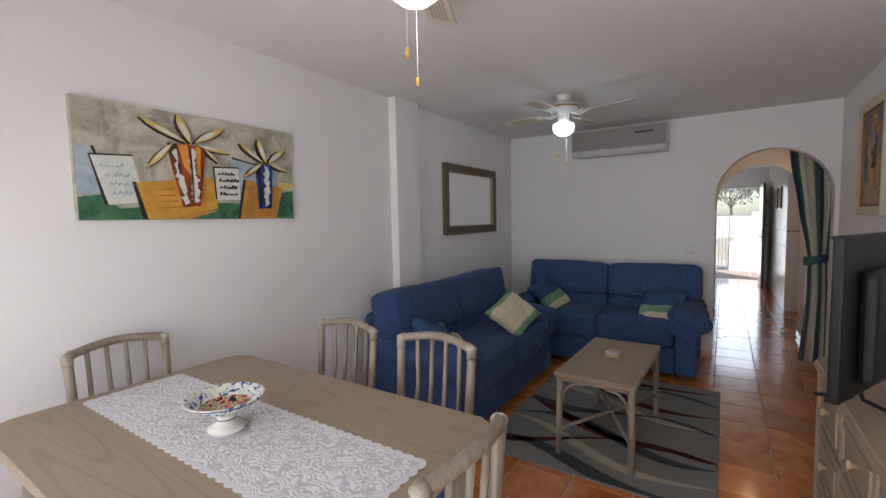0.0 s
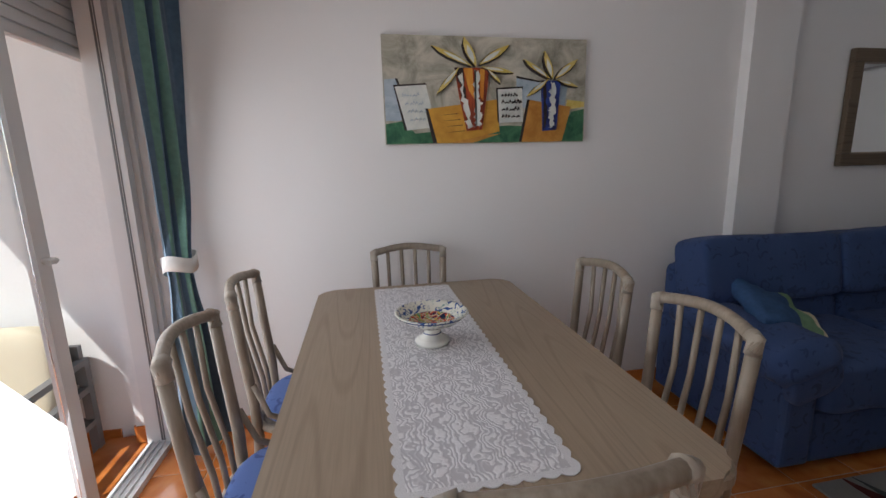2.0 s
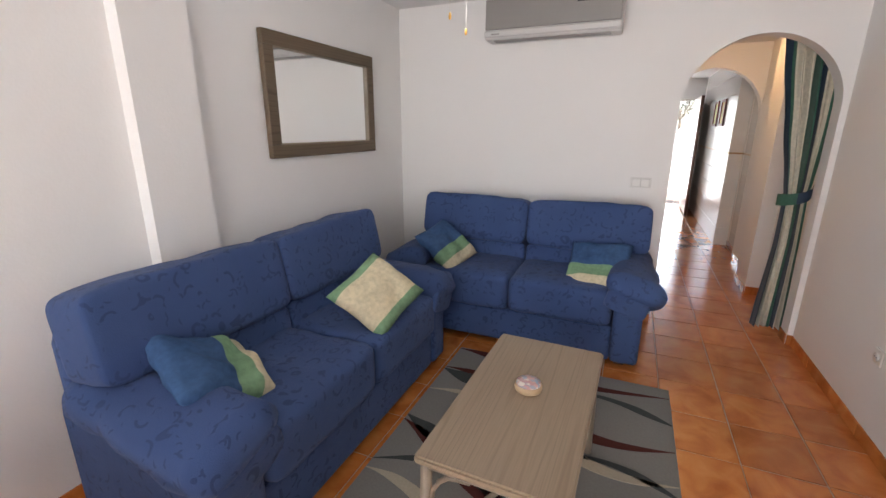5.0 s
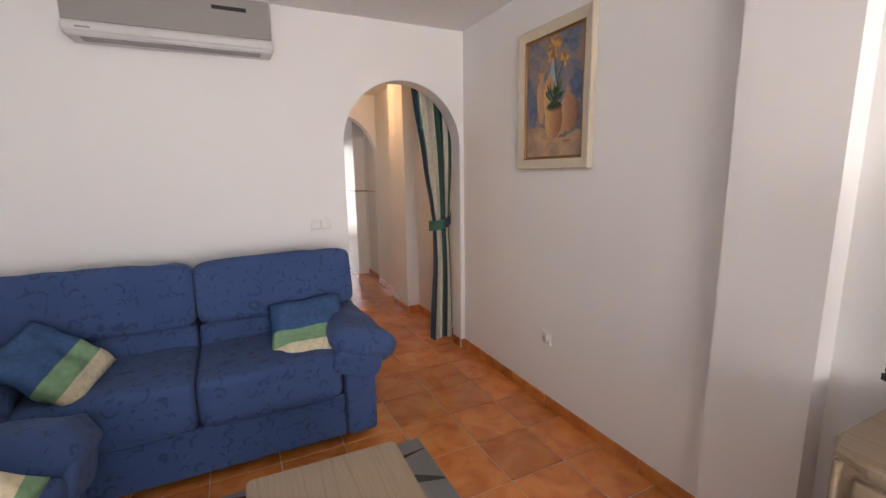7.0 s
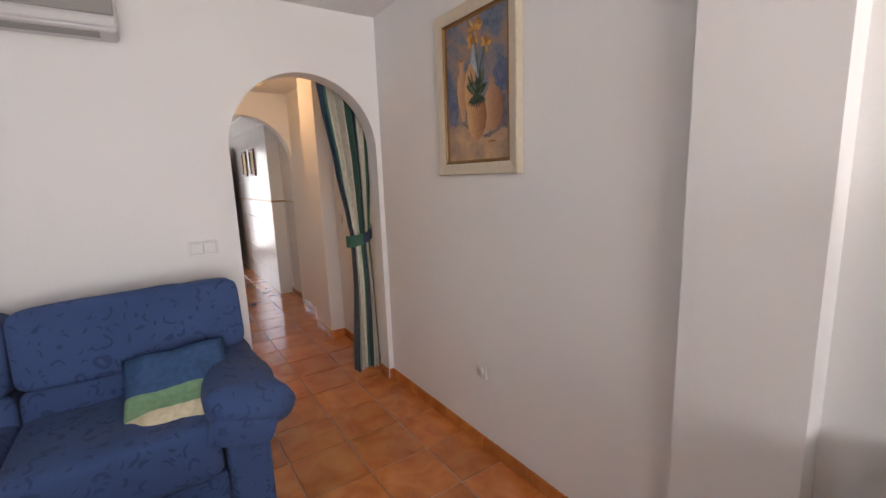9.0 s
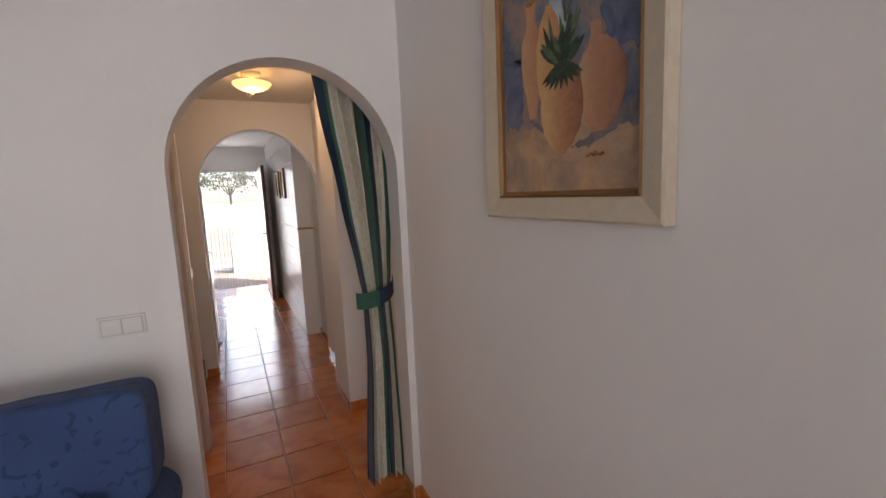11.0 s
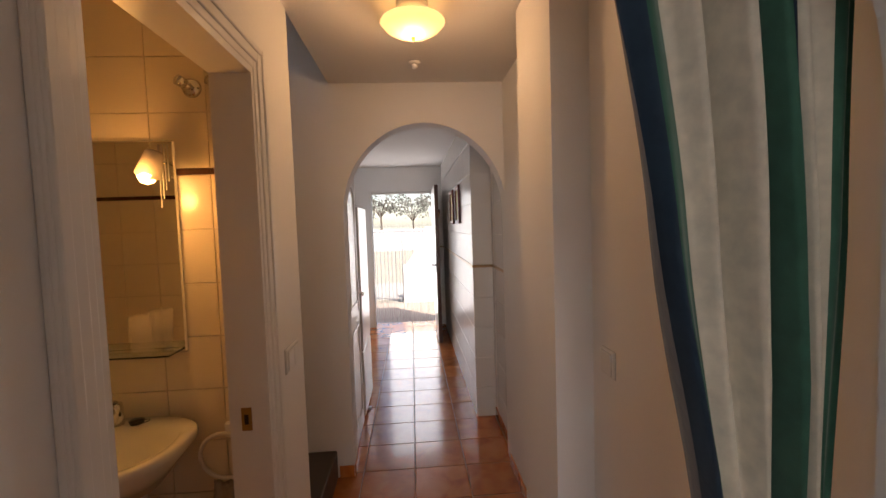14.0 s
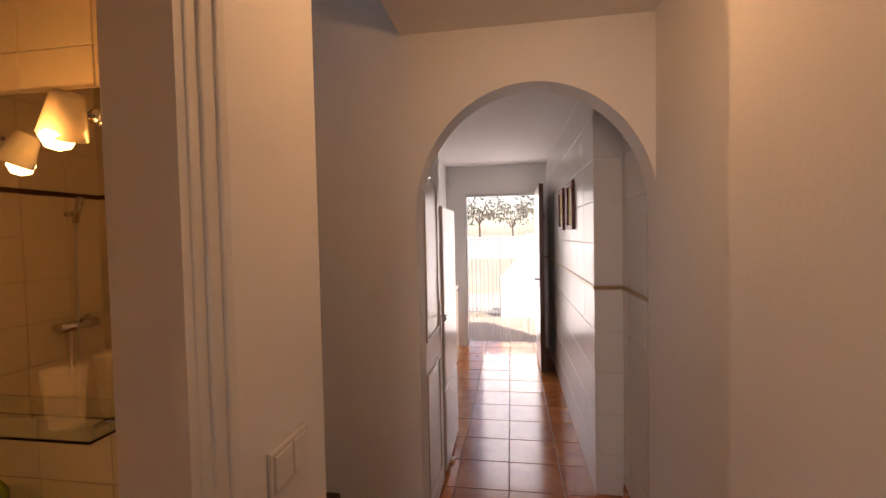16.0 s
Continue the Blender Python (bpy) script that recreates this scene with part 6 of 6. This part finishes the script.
tr = thing("towel_ring", pose(-0.03, 7.993, 0.80), "white towel ring on the tiled wall beside the basin", "towel ring")
P(tr, "rose", lambda b: rbox(b, -0.025, 0.025, -0.03, 0.0, -0.022, 0.03, 0.006), M_plastic)
P(tr, "ring", lambda b: tube(b, [(-0.022 + 0.088 * math.cos(a), -0.038 - 0.01 * math.sin(a), -0.085 + 0.088 * math.sin(a)) for a in [2 * math.pi * i / 28 for i in range(29)]], 0.0075, 8, cap=False), M_plastic, smooth=True)


def towel(b):
    """A cloth folded over the ring's lower bow, with soft pleats."""
    grid = []
    for k in range(25):
        t = k / 24
        side = 1 if t < 0.5 else -1
        z = 0.635 - 0.36 * abs(2 * t - 1)
        row = []
        for i in range(21):
            u = i / 20 * 2 - 1
            w = 0.038 + 0.016 * abs(2 * t - 1)
            row.append(b.verts.new((-0.055 + u * w, 7.952 - side * 0.016 * min(1, abs(2 * t - 1) * 6) + 0.006 * math.sin(u * 7 + side), z - 0.012 * (1 - u * u) * (1 - abs(2 * t - 1)))))
        grid.append(row)
    for p, q in zip(grid, grid[1:]):
        for i in range(20):
            b.faces.new((p[i], p[i + 1], q[i + 1], q[i]))


bm = bmesh.new()
towel(bm)
tagged(finish("hand_towel", bm, mat("grey_terry_towel", (0.42, 0.38, 0.33), 0.95, noise_scale=60, vary=0.15, bump=0.8, bump_scale=260, spec=0.1), smooth=True), "grey folded hand towel hanging from the towel ring", "towel")
sm_ = thing("shower_mixer", pose(-1.494, 7.01, 1.11), "chrome shower mixer with a hose on the bathroom wall", "shower mixer")
P(sm_, "body", lambda b: tube(b, [(0.05, -0.09, 0), (0.05, 0.09, 0)], 0.024, 12), M_chrome, smooth=True)
P(sm_, "connector", lambda b: [tube(b, [(0.0, y, 0), (0.05, y, 0)], 0.016, 10) for y in (-0.07, 0.07)], M_chrome, smooth=True)
P(sm_, "lever", lambda b: tube(b, [(0.06, 0, 0.02), (0.11, 0, 0.045)], 0.011, 8), M_chrome, smooth=True)
P(sm_, "hose", lambda b: tube(b, [(0.055, 0.05, -0.02), (0.08, 0.07, -0.25), (0.08, 0.05, -0.35), (0.07, 0.02, -0.2), (0.05, 0.0, 0.15), (0.05, -0.005, 0.5)], 0.008, 8), M_palegrey, smooth=True)
P(sm_, "shower_head", lambda b: (tube(b, [(0.05, -0.005, 0.5), (0.09, -0.005, 0.62)], 0.014, 10), tube(b, [(0.0, -0.005, 0.54), (0.06, -0.005, 0.54)], 0.012, 8)), M_chrome, smooth=True)
so2 = thing("soap_bottle", pose(-0.52, 7.94, 0.866), "green plastic soap bottle on the washbasin", "bottle")
P(so2, "bottle_body", lambda b: lathe(b, [(0, 0), (0.026, 0), (0.028, 0.08), (0.012, 0.11), (0, 0.11)], 16), mat("green_soap", (0.30, 0.42, 0.06), 0.25), smooth=True)
P(so2, "cap", lambda b: lathe(b, [(0, 0.11), (0.011, 0.111), (0.011, 0.13), (0, 0.13)], 12), M_plastic, smooth=True)

# ---- kitchen passage ----
structure(boxes("wall_pantry", [(KL - 0.24, 0.225, A2Y + T, 9.18, 0, H3), (KL - 0.24, 0.225, 9.70, 9.745, 0, H3), (KL - 0.24, 0.225, 9.18, 9.70, 2.03, H3), (KL - 0.24, 0.1, 9.18, 9.70, 0, 2.03)], M_wall), "white wall of the pantry closet", "wall")
pd = thing("pantry_door", Matrix(), "white panelled pantry door with an arched panel, closed", "door", kind="structure")
pd.name = "door_1"
P(pd, "leaf", lambda b: rbox(b, 0.19, 0.228, 9.17, 9.70, 0.01, 2.03, 0.003), M_whitedoor)


def panel_ring(b, y0, y1, z0, z1, arch):
    pts = [(y0, z0), (y1, z0)]
    if arch:
        c, r_ = (y0 + y1) / 2, (y1 - y0) / 2
        pts += [(c + r_ * math.cos(math.pi * i / 12), z1 + 0.1 * math.sin(math.pi * i / 12)) for i in range(13)]
    else:
        pts += [(y1, z1), (y0, z1)]
    pts.append(pts[0])
    tube(b, [(0.229, y, z) for y, z in pts], 0.008, 6)


P(pd, "upper_panel", lambda b: panel_ring(b, 9.25, 9.61, 0.98, 1.72, True), M_whitedoor)
P(pd, "lower_panel", lambda b: panel_ring(b, 9.25, 9.61, 0.15, 0.80, False), M_whitedoor)
hd = P(pd, "handle_plate", lambda b: rbox(b, 0.228, 0.236, 9.645, 9.675, 0.90, 1.12, 0.003), M_whitedoor)
P(hd, "lever", lambda b: (tube(b, [(0.234, 9.66, 1.03), (0.275, 9.66, 1.03)], 0.008, 8), tube(b, [(0.272, 9.66, 1.03), (0.274, 9.55, 1.03)], 0.008, 8)), M_chrome, "chrome lever handle", True)

fg = thing("refrigerator", Matrix(), "white refrigerator in the kitchen passage", "refrigerator")
P(fg, "body", lambda b: rbox(b, KL - 0.235, 0.20, 9.76, 10.33, 0.02, 1.69, 0.01), M_whitedoor)
P(fg, "door", lambda b: rbox(b, 0.202, 0.24, 9.76, 10.33, 0.55, 1.69, 0.01), M_whitedoor)
P(fg, "freezer_door", lambda b: rbox(b, 0.202, 0.24, 9.76, 10.33, 0.03, 0.54, 0.01), M_whitedoor)
P(fg, "foot", lambda b: [bx(b, x, x + 0.04, y, y + 0.04, 0, 0.025) for x in (-0.15, 0.14) for y in (9.8, 10.26)], M_dark)
kc = thing("kitchen_counter", Matrix(), "low kitchen counter with a pale worktop along the wall", "counter")
P(kc, "body", lambda b: bx(b, KL - 0.235, 0.0, 10.36, 12.3, 0.0, 0.86), M_lightwood)
P(kc, "worktop", lambda b: rbox(b, KL - 0.235, 0.015, 10.355, 12.32, 0.86, 0.9, 0.006), M_plastic)
for k in range(4):
    P(kc, "door", lambda b: rbox(b, -0.002, 0.014, 10.37 + k * 0.48, 10.83 + k * 0.48, 0.1, 0.84, 0.004), M_lightwood)

ed = thing("entrance_door", pose(0.99, 12.875, 0.012, 0, 0, -90.8), "open dark wooden entrance door swung against the wall", "door", kind="structure")
ed.name = "door_2"
P(ed, "leaf", lambda b: rbox(b, 0.0, 1.06, -0.0225, 0.0225, 0, 2.02, 0.004), M_darkwood)
P(ed, "inner_face", lambda b: rbox(b, 0.004, 1.056, -0.0265, -0.0228, 0.004, 2.016, 0.001), M_whitedoor, "white painted inner face")
hd2 = P(ed, "handle", lambda b: (tube(b, [(1.0, -0.026, 1.0), (1.0, -0.07, 1.0)], 0.01, 8), tube(b, [(1.0, -0.068, 1.0), (0.9, -0.07, 1.0)], 0.009, 8)), M_dark, "black lever handle", True)
P(ed, "lock_plate", lambda b: rbox(b, 0.985, 1.015, -0.03, -0.0268, 0.9, 1.15, 0.001), M_dark, "black lock plate")
structure(boxes("trim_entrance_frame", [(0.03, 0.06, END - 0.012, END + 0.1, 0, 2.035), (1.0, 1.03, END - 0.012, END + 0.1, 0, 2.035), (0.03, 1.03, END - 0.012, END + 0.1, 2.035, 2.065)], M_whitedoor), "white entrance door frame", "door frame")
sc_ = thing("string_curtain", Matrix(), "pale hanging string curtain in the entrance doorway", "string curtain")
P(sc_, "header", lambda b: bx(b, 0.065, 0.995, END + 0.02, END + 0.035, 2.005, 2.032), M_plastic)
for i in range(60):
    x = 0.075 + i * 0.0154 + random.uniform(-0.006, 0.006)
    dx, dz = random.uniform(-0.012, 0.012), random.uniform(0.02, 0.14)
    P(sc_, "strand", lambda b: tube(b, [(x, END + 0.027, 2.006), (x + dx * 0.5, END + 0.027 + dx, 1.0), (x + dx, END + 0.027, dz)], 0.0019, 4), M_strand)
kh = thing("key_hanger", pose(1.055, END - 0.002, 1.72), "dark key hanger with keys beside the entrance", "key hanger")
P(kh, "board", lambda b: rbox(b, -0.035, 0.035, -0.012, 0, -0.03, 0.04, 0.005), M_darkwood)
P(kh, "keys", lambda b: [tube(b, [(x, -0.018, 0.0), (x + 0.003, -0.02, -0.09)], 0.006, 6) for x in (-0.015, 0.015)], M_brass, "hanging keys")
for y0 in (10.40, 10.98):
    kp = thing("small_picture", Matrix(), "small red-brown framed picture on the tiled wall", "picture", "kitchen pictures")
    P(kp, "frame", lambda b: frame_bars(b, KR - 0.022, KR - 0.001, y0, y0 + 0.32, 1.53, 1.895, 0.035), M_redframe)
    P(kp, "print", lambda b: bx(b, KR - 0.008, KR - 0.003, y0 + 0.034, y0 + 0.286, 1.564, 1.861), O_yellow, "faded print")
structure(boxes("trim_border", [(KR - 0.005, KR + 0.001, 9.69, END - 0.015, 1.185, 1.205), (KR - 0.005, KR + 0.155, 9.678, 9.684, 1.185, 1.205), (KR + 0.148, KR + 0.153, A2Y + T, 9.68, 1.185, 1.205), (KR - 0.02, KR + 0.0, END - 0.006, END - 0.001, 1.185, 1.205), (1.03, KR - 0.006, END - 0.006, END - 0.0005, 1.185, 1.205)], M_trimtan), "tan border tile course on the kitchen wall", "tile border")

# ---- courtyard and street ----
structure(boxes("courtyard_wall", [(1.0, 2.2, 15.0, 15.15, -0.05, 1.5), (-3.0, -0.22, 15.0, 15.15, -0.05, 1.16), (2.05, 2.2, 13.1, 15.0, -0.05, 1.8), (-3.0, -2.85, 13.1, 15.0, -0.05, 1.8)], M_white_out), "white rendered courtyard wall", "wall")
ga = thing("metal_gate", pose(0.12, 15.07, -0.02), "grey iron courtyard gate with upright bars", "gate")
P(ga, "gate_frame", lambda b: [bx(b, -0.33, 0.33, -0.015, 0.015, z, z + 0.03) for z in (0.08, 1.42)] + [bx(b, s * 0.33 - 0.015, s * 0.33 + 0.015, -0.015, 0.015, 0, 1.46) for s in (-1, 1)], M_gatemetal)
for i in range(8):
    P(ga, "bar", lambda b: tube(b, [(-0.26 + i * 0.075, 0, 0.1), (-0.26 + i * 0.075, 0, 1.43)], 0.007, 6), M_gatemetal)
bm = bmesh.new()
prof = [(0.46, -0.05), (1.0, -0.05), (1.0, 1.5), (0.93, 1.5), (0.90, 1.18), (0.84, 1.16), (0.50, 0.74), (0.46, 0.74)]
fr = [[bm.verts.new((x, y, z)) for x, z in prof] for y in (15.0, 15.15)]
bm.faces.new(fr[0])
bm.faces.new(fr[1][::-1])
for i in range(len(prof)):
    bm.faces.new((fr[0][i], fr[1][i], fr[1][(i + 1) % len(prof)], fr[0][(i + 1) % len(prof)]))
structure(finish("courtyard_wall_slope", bm, M_white_out), "white rendered courtyard wall with a sloping top", "wall")
rl = thing("wall_railing", pose(0, 15.07, 0), "grey iron railing on the sloping courtyard wall", "railing")
P(rl, "rail", lambda b: bx(b, 0.455, 0.93, -0.012, 0.012, 1.40, 1.43), M_gatemetal)
for i in range(6):
    x = 0.50 + i * 0.075
    P(rl, "bar", lambda b: tube(b, [(x, 0, 0.72 + max(0, x - 0.5) * 1.235), (x, 0, 1.41)], 0.007, 6), M_gatemetal)
structure(boxes("pavement_courtyard", [(-2.85, 2.05, 13.1, 15.0, -0.05, -0.008)], mat("tan_paving", (0.42, 0.34, 0.28), 0.8, noise_scale=3, vary=0.12, bump=0.2)), "tan paved courtyard floor", "pavement")
structure(boxes("pavement", [(-30, 30, 15.4, 18.0, -0.06, -0.012)], mat("pale_paving", (0.5, 0.47, 0.42), 0.85, noise_scale=2, vary=0.1)), "pale street pavement", "pavement")
structure(boxes("field_wall", [(-40, 40, 34.0, 34.3, -0.1, 1.3)], M_white_out), "low white boundary wall across the street", "wall")


def tree(x, y, h, seed):
    rnd = random.Random(seed)
    o = thing("tree", pose(x, y, -0.05), "pale green roadside tree far beyond the gate", "tree", "roadside trees")
    P(o, "trunk", lambda b: [tube(b, [(0, 0, 0), (0.05, 0.03, h * 0.3), (0, 0, h * 0.55)], 0.14, 7, 0.07)] + [tube(b, [(0, 0, h * 0.4), (math.cos(a) * h * 0.15, math.sin(a) * h * 0.15, h * 0.62), (math.cos(a) * h * 0.25, math.sin(a) * h * 0.25, h * 0.8)], 0.06, 5, 0.02) for a in (0.3, 1.7, 2.9, 4.1, 5.3)], M_bark, smooth=True)

    def crown(b):
        cl = [(rnd.gauss(0, 0.17) * h, rnd.gauss(0, 0.17) * h, h * rnd.uniform(0.5, 0.95), h * rnd.uniform(0.08, 0.16)) for _ in range(14)]
        for _ in range(520):
            cx, cy, cz, r_ = rnd.choice(cl)
            p = Vector((rnd.gauss(0, 0.55), rnd.gauss(0, 0.55), rnd.gauss(0, 0.5))) * r_ + Vector((cx, cy, cz))
            a = Vector((rnd.gauss(0, 1), rnd.gauss(0, 1), rnd.gauss(0, 1))).normalized() * h * 0.032
            c = Vector((rnd.gauss(0, 1), rnd.gauss(0, 1), rnd.gauss(0, 1))).normalized() * h * 0.02
            b.faces.new([b.verts.new(p - a), b.verts.new(p + c), b.verts.new(p + a), b.verts.new(p - c)])
    P(o, "crown", crown, M_leaf)


for i, (x, y, h) in enumerate(((-5.5, 44, 5.2), (-2.2, 47, 6.0), (0.8, 50, 5.0), (3.2, 45, 5.6), (6.5, 48, 6.4), (-9.5, 50, 6.5), (10.5, 46, 5.5))):
    tree(x, y, h, 100 + i)

# ---- tiles, last ----
def piece_mesh(name, x, y, z, ch, material):
    """A tile mesh centred on its origin in x and y, with chamfered upper edges; its top at z = 0."""
    bm = bmesh.new()
    lo = [bm.verts.new((sx * x / 2, sy * y / 2, -z)) for sx, sy in ((-1, -1), (1, -1), (1, 1), (-1, 1))]
    mi_ = [bm.verts.new((sx * x / 2, sy * y / 2, -ch)) for sx, sy in ((-1, -1), (1, -1), (1, 1), (-1, 1))]
    hi = [bm.verts.new((sx * (x / 2 - ch), sy * (y / 2 - ch), 0)) for sx, sy in ((-1, -1), (1, -1), (1, 1), (-1, 1))]
    bm.faces.new(hi)
    for u, v in ((lo, mi_), (mi_, hi)):
        for i in range(4):
            bm.faces.new((u[i], u[(i + 1) % 4], v[(i + 1) % 4], v[i]))
    me = bpy.data.meshes.new(name)
    bmesh.ops.recalc_face_normals(bm, faces=bm.faces)
    bm.to_mesh(me)
    bm.free()
    me.materials.append(material)
    return me


me_tile = piece_mesh("tile", TILE - 0.0055, TILE - 0.0055, 0.0035, 0.002, M_terra)
for i in range(-8, 2):
    for k in range(-15, 23):
        x, y = 0.62 + (i + 0.5) * TILE, 5.82 + (k + 0.5) * TILE
        if y > F + T and x < -0.2 and not (8.1 < y < 9.0 and x > -0.6):
            continue
        t = new("tile", me_tile)
        t.parent = floor
        t.location = (x + random.uniform(-0.0008, 0.0008), y + random.uniform(-0.0008, 0.0008), random.uniform(-0.0004, 0.0004))
        t.rotation_euler = (random.uniform(-0.0012, 0.0012), random.uniform(-0.0012, 0.0012), random.choice((0, 1, 2, 3)) * math.pi / 2)

bb = structure(boxes("baseboard", [(-1.0, -0.99, F - 0.002, F + 0.001, 0.0, 0.07)], M_grout), "terracotta tile skirting along the walls", "baseboard")
me_skirt = piece_mesh("skirting_tile", TILE - 0.005, 0.072, 0.008, 0.002, M_terra)
me_half = piece_mesh("skirting_half", 0.066, 0.072, 0.008, 0.002, M_terra)


def skirt(x0, y0, x1, y1, nx, ny):
    """Skirting tiles from one point to another on a wall whose normal is (nx, ny)."""
    d = Vector((x1 - x0, y1 - y0, 0))
    ln = d.length
    d.normalize()
    n = max(1, round(ln / TILE))
    k = ln / n
    rot = Matrix((d, (0, 0, 1), (nx, ny, 0))).transposed()
    for i in range(n):
        c = Vector((x0, y0, 0.037)) + d * k * (i + 0.5) + Vector((nx, ny, 0)) * 0.0088
        ob = new("skirting_tile", me_skirt)
        ob.parent = bb
        ob.matrix_local = Matrix.Translation(c) @ rot.to_4x4() @ Matrix.Diagonal((k / TILE, 1, 1, 1))


for row in ((R, PE1, R, F, -1, 0), (R, W, R, PE0, -1, 0), (R - 0.1, PE0, R - 0.1, PE1, -1, 0), (R, PE1, R - 0.1, PE1, 0, 1), (L, W, L, PW0, 1, 0), (L, PW1, L, F, 1, 0), (L + 0.07, PW0, L + 0.07, PW1, 1, 0), (L, F, A1[0], F, 0, -1),
            (HR, F + T + 0.1, HR, 7.72, -1, 0), (1.1, 7.72, HR, 7.72, 0, -1), (1.1, 7.72, 1.1, 8.13, -1, 0), (HR, 8.13, HR, A2Y, -1, 0), (A1[1], F + 0.01, A1[1], F + T, -1, 0), (A1[1], F, R, F, 0, -1),
            (HL, BD1 + 0.08, HL, 8.12, 1, 0), (0.16, A2Y, A2[0], A2Y, 0, -1), (A2[0], A2Y, A2[0], A2Y + T, 1, 0), (KR + 0.156, A2Y + T, KR + 0.156, 9.68, -1, 0)):
    skirt(*row)

wk = structure(boxes("wall_tiling", [(KR + 0.001, KR + 0.004, 9.70, 9.71, 0.001, 0.01)], M_tilewhite), "white glazed wall tiles of the kitchen", "tiles")
me_wt = piece_mesh("wall_tile", 0.329, 0.234, 0.006, 0.0015, M_tilewhite)
me_nt = piece_mesh("wall_tile_narrow", 0.152, 0.234, 0.006, 0.0015, M_tilewhite)
rz = Matrix(((0, 0, -1), (1, 0, 0), (0, 1, 0))).to_4x4()
ry = Matrix(((1, 0, 0), (0, 0, -1), (0, 1, 0))).to_4x4()
zs = [0.118 + 0.237 * k for k in range(5)] + [1.325 + 0.237 * k for k in range(5)]
for z in zs:
    for k in range(10):
        y = 9.69 + 0.165 + k * 0.332
        if y + 0.16 > END:
            continue
        t = new("wall_tile", me_wt)
        t.parent = wk
        t.matrix_local = Matrix.Translation((KR, y, z)) @ rz
    t = new("wall_tile", me_nt)
    t.parent = wk
    t.matrix_local = Matrix.Translation((KR + 0.0765, 9.684, z)) @ ry
    for y in (9.30, 9.63 - 0.13):
        t = new("wall_tile", me_wt)
        t.parent = wk
        t.matrix_local = Matrix.Translation((KR + 0.152, y + (0.03 if y < 9.4 else 0.0), z)) @ rz @ Matrix.Diagonal((0.52, 1, 1, 1))

bw = structure(boxes("wall_bath_tiling", [(-0.9, -0.89, 7.9965, 7.999, 0.001, 0.01)], M_bathtile), "cream glazed bathroom wall tiles with a dark border", "tiles")
BP = 0.195
me_bt = piece_mesh("bath_tile", 0.1975, BP - 0.0025, 0.006, 0.0015, M_bathtile)
me_bd = piece_mesh("border_tile", 0.1975, 0.022, 0.007, 0.002, M_trimbrown)
rw = Matrix(((0, 0, 1), (1, 0, 0), (0, 1, 0))).to_4x4()
rs = Matrix(((-1, 0, 0), (0, 0, 1), (0, 1, 0))).to_4x4()
courses = [1.733 - BP * (j + 0.5) for j in range(8)] + [1.758 + BP * (j + 0.5) for j in range(3)]
for spots, turn_ in (([(0.04 - 0.2 * k, 7.994) for k in range(8)], ry), ([(-1.494, 7.90 - 0.2 * k) for k in range(6)], rw), ([(-1.40 + 0.2 * k, 6.836) for k in range(7)], rs)):
    for x, y in spots:
        for z in courses:
            t = new("bath_tile", me_bt)
            t.parent = bw
            t.matrix_local = Matrix.Translation((x, y, z)) @ turn_
        t = new("border_tile", me_bd)
        t.parent = bw
        t.matrix_local = Matrix.Translation((x, y, 1.7455)) @ turn_ @ Matrix.Translation((0, 0, 0.002))
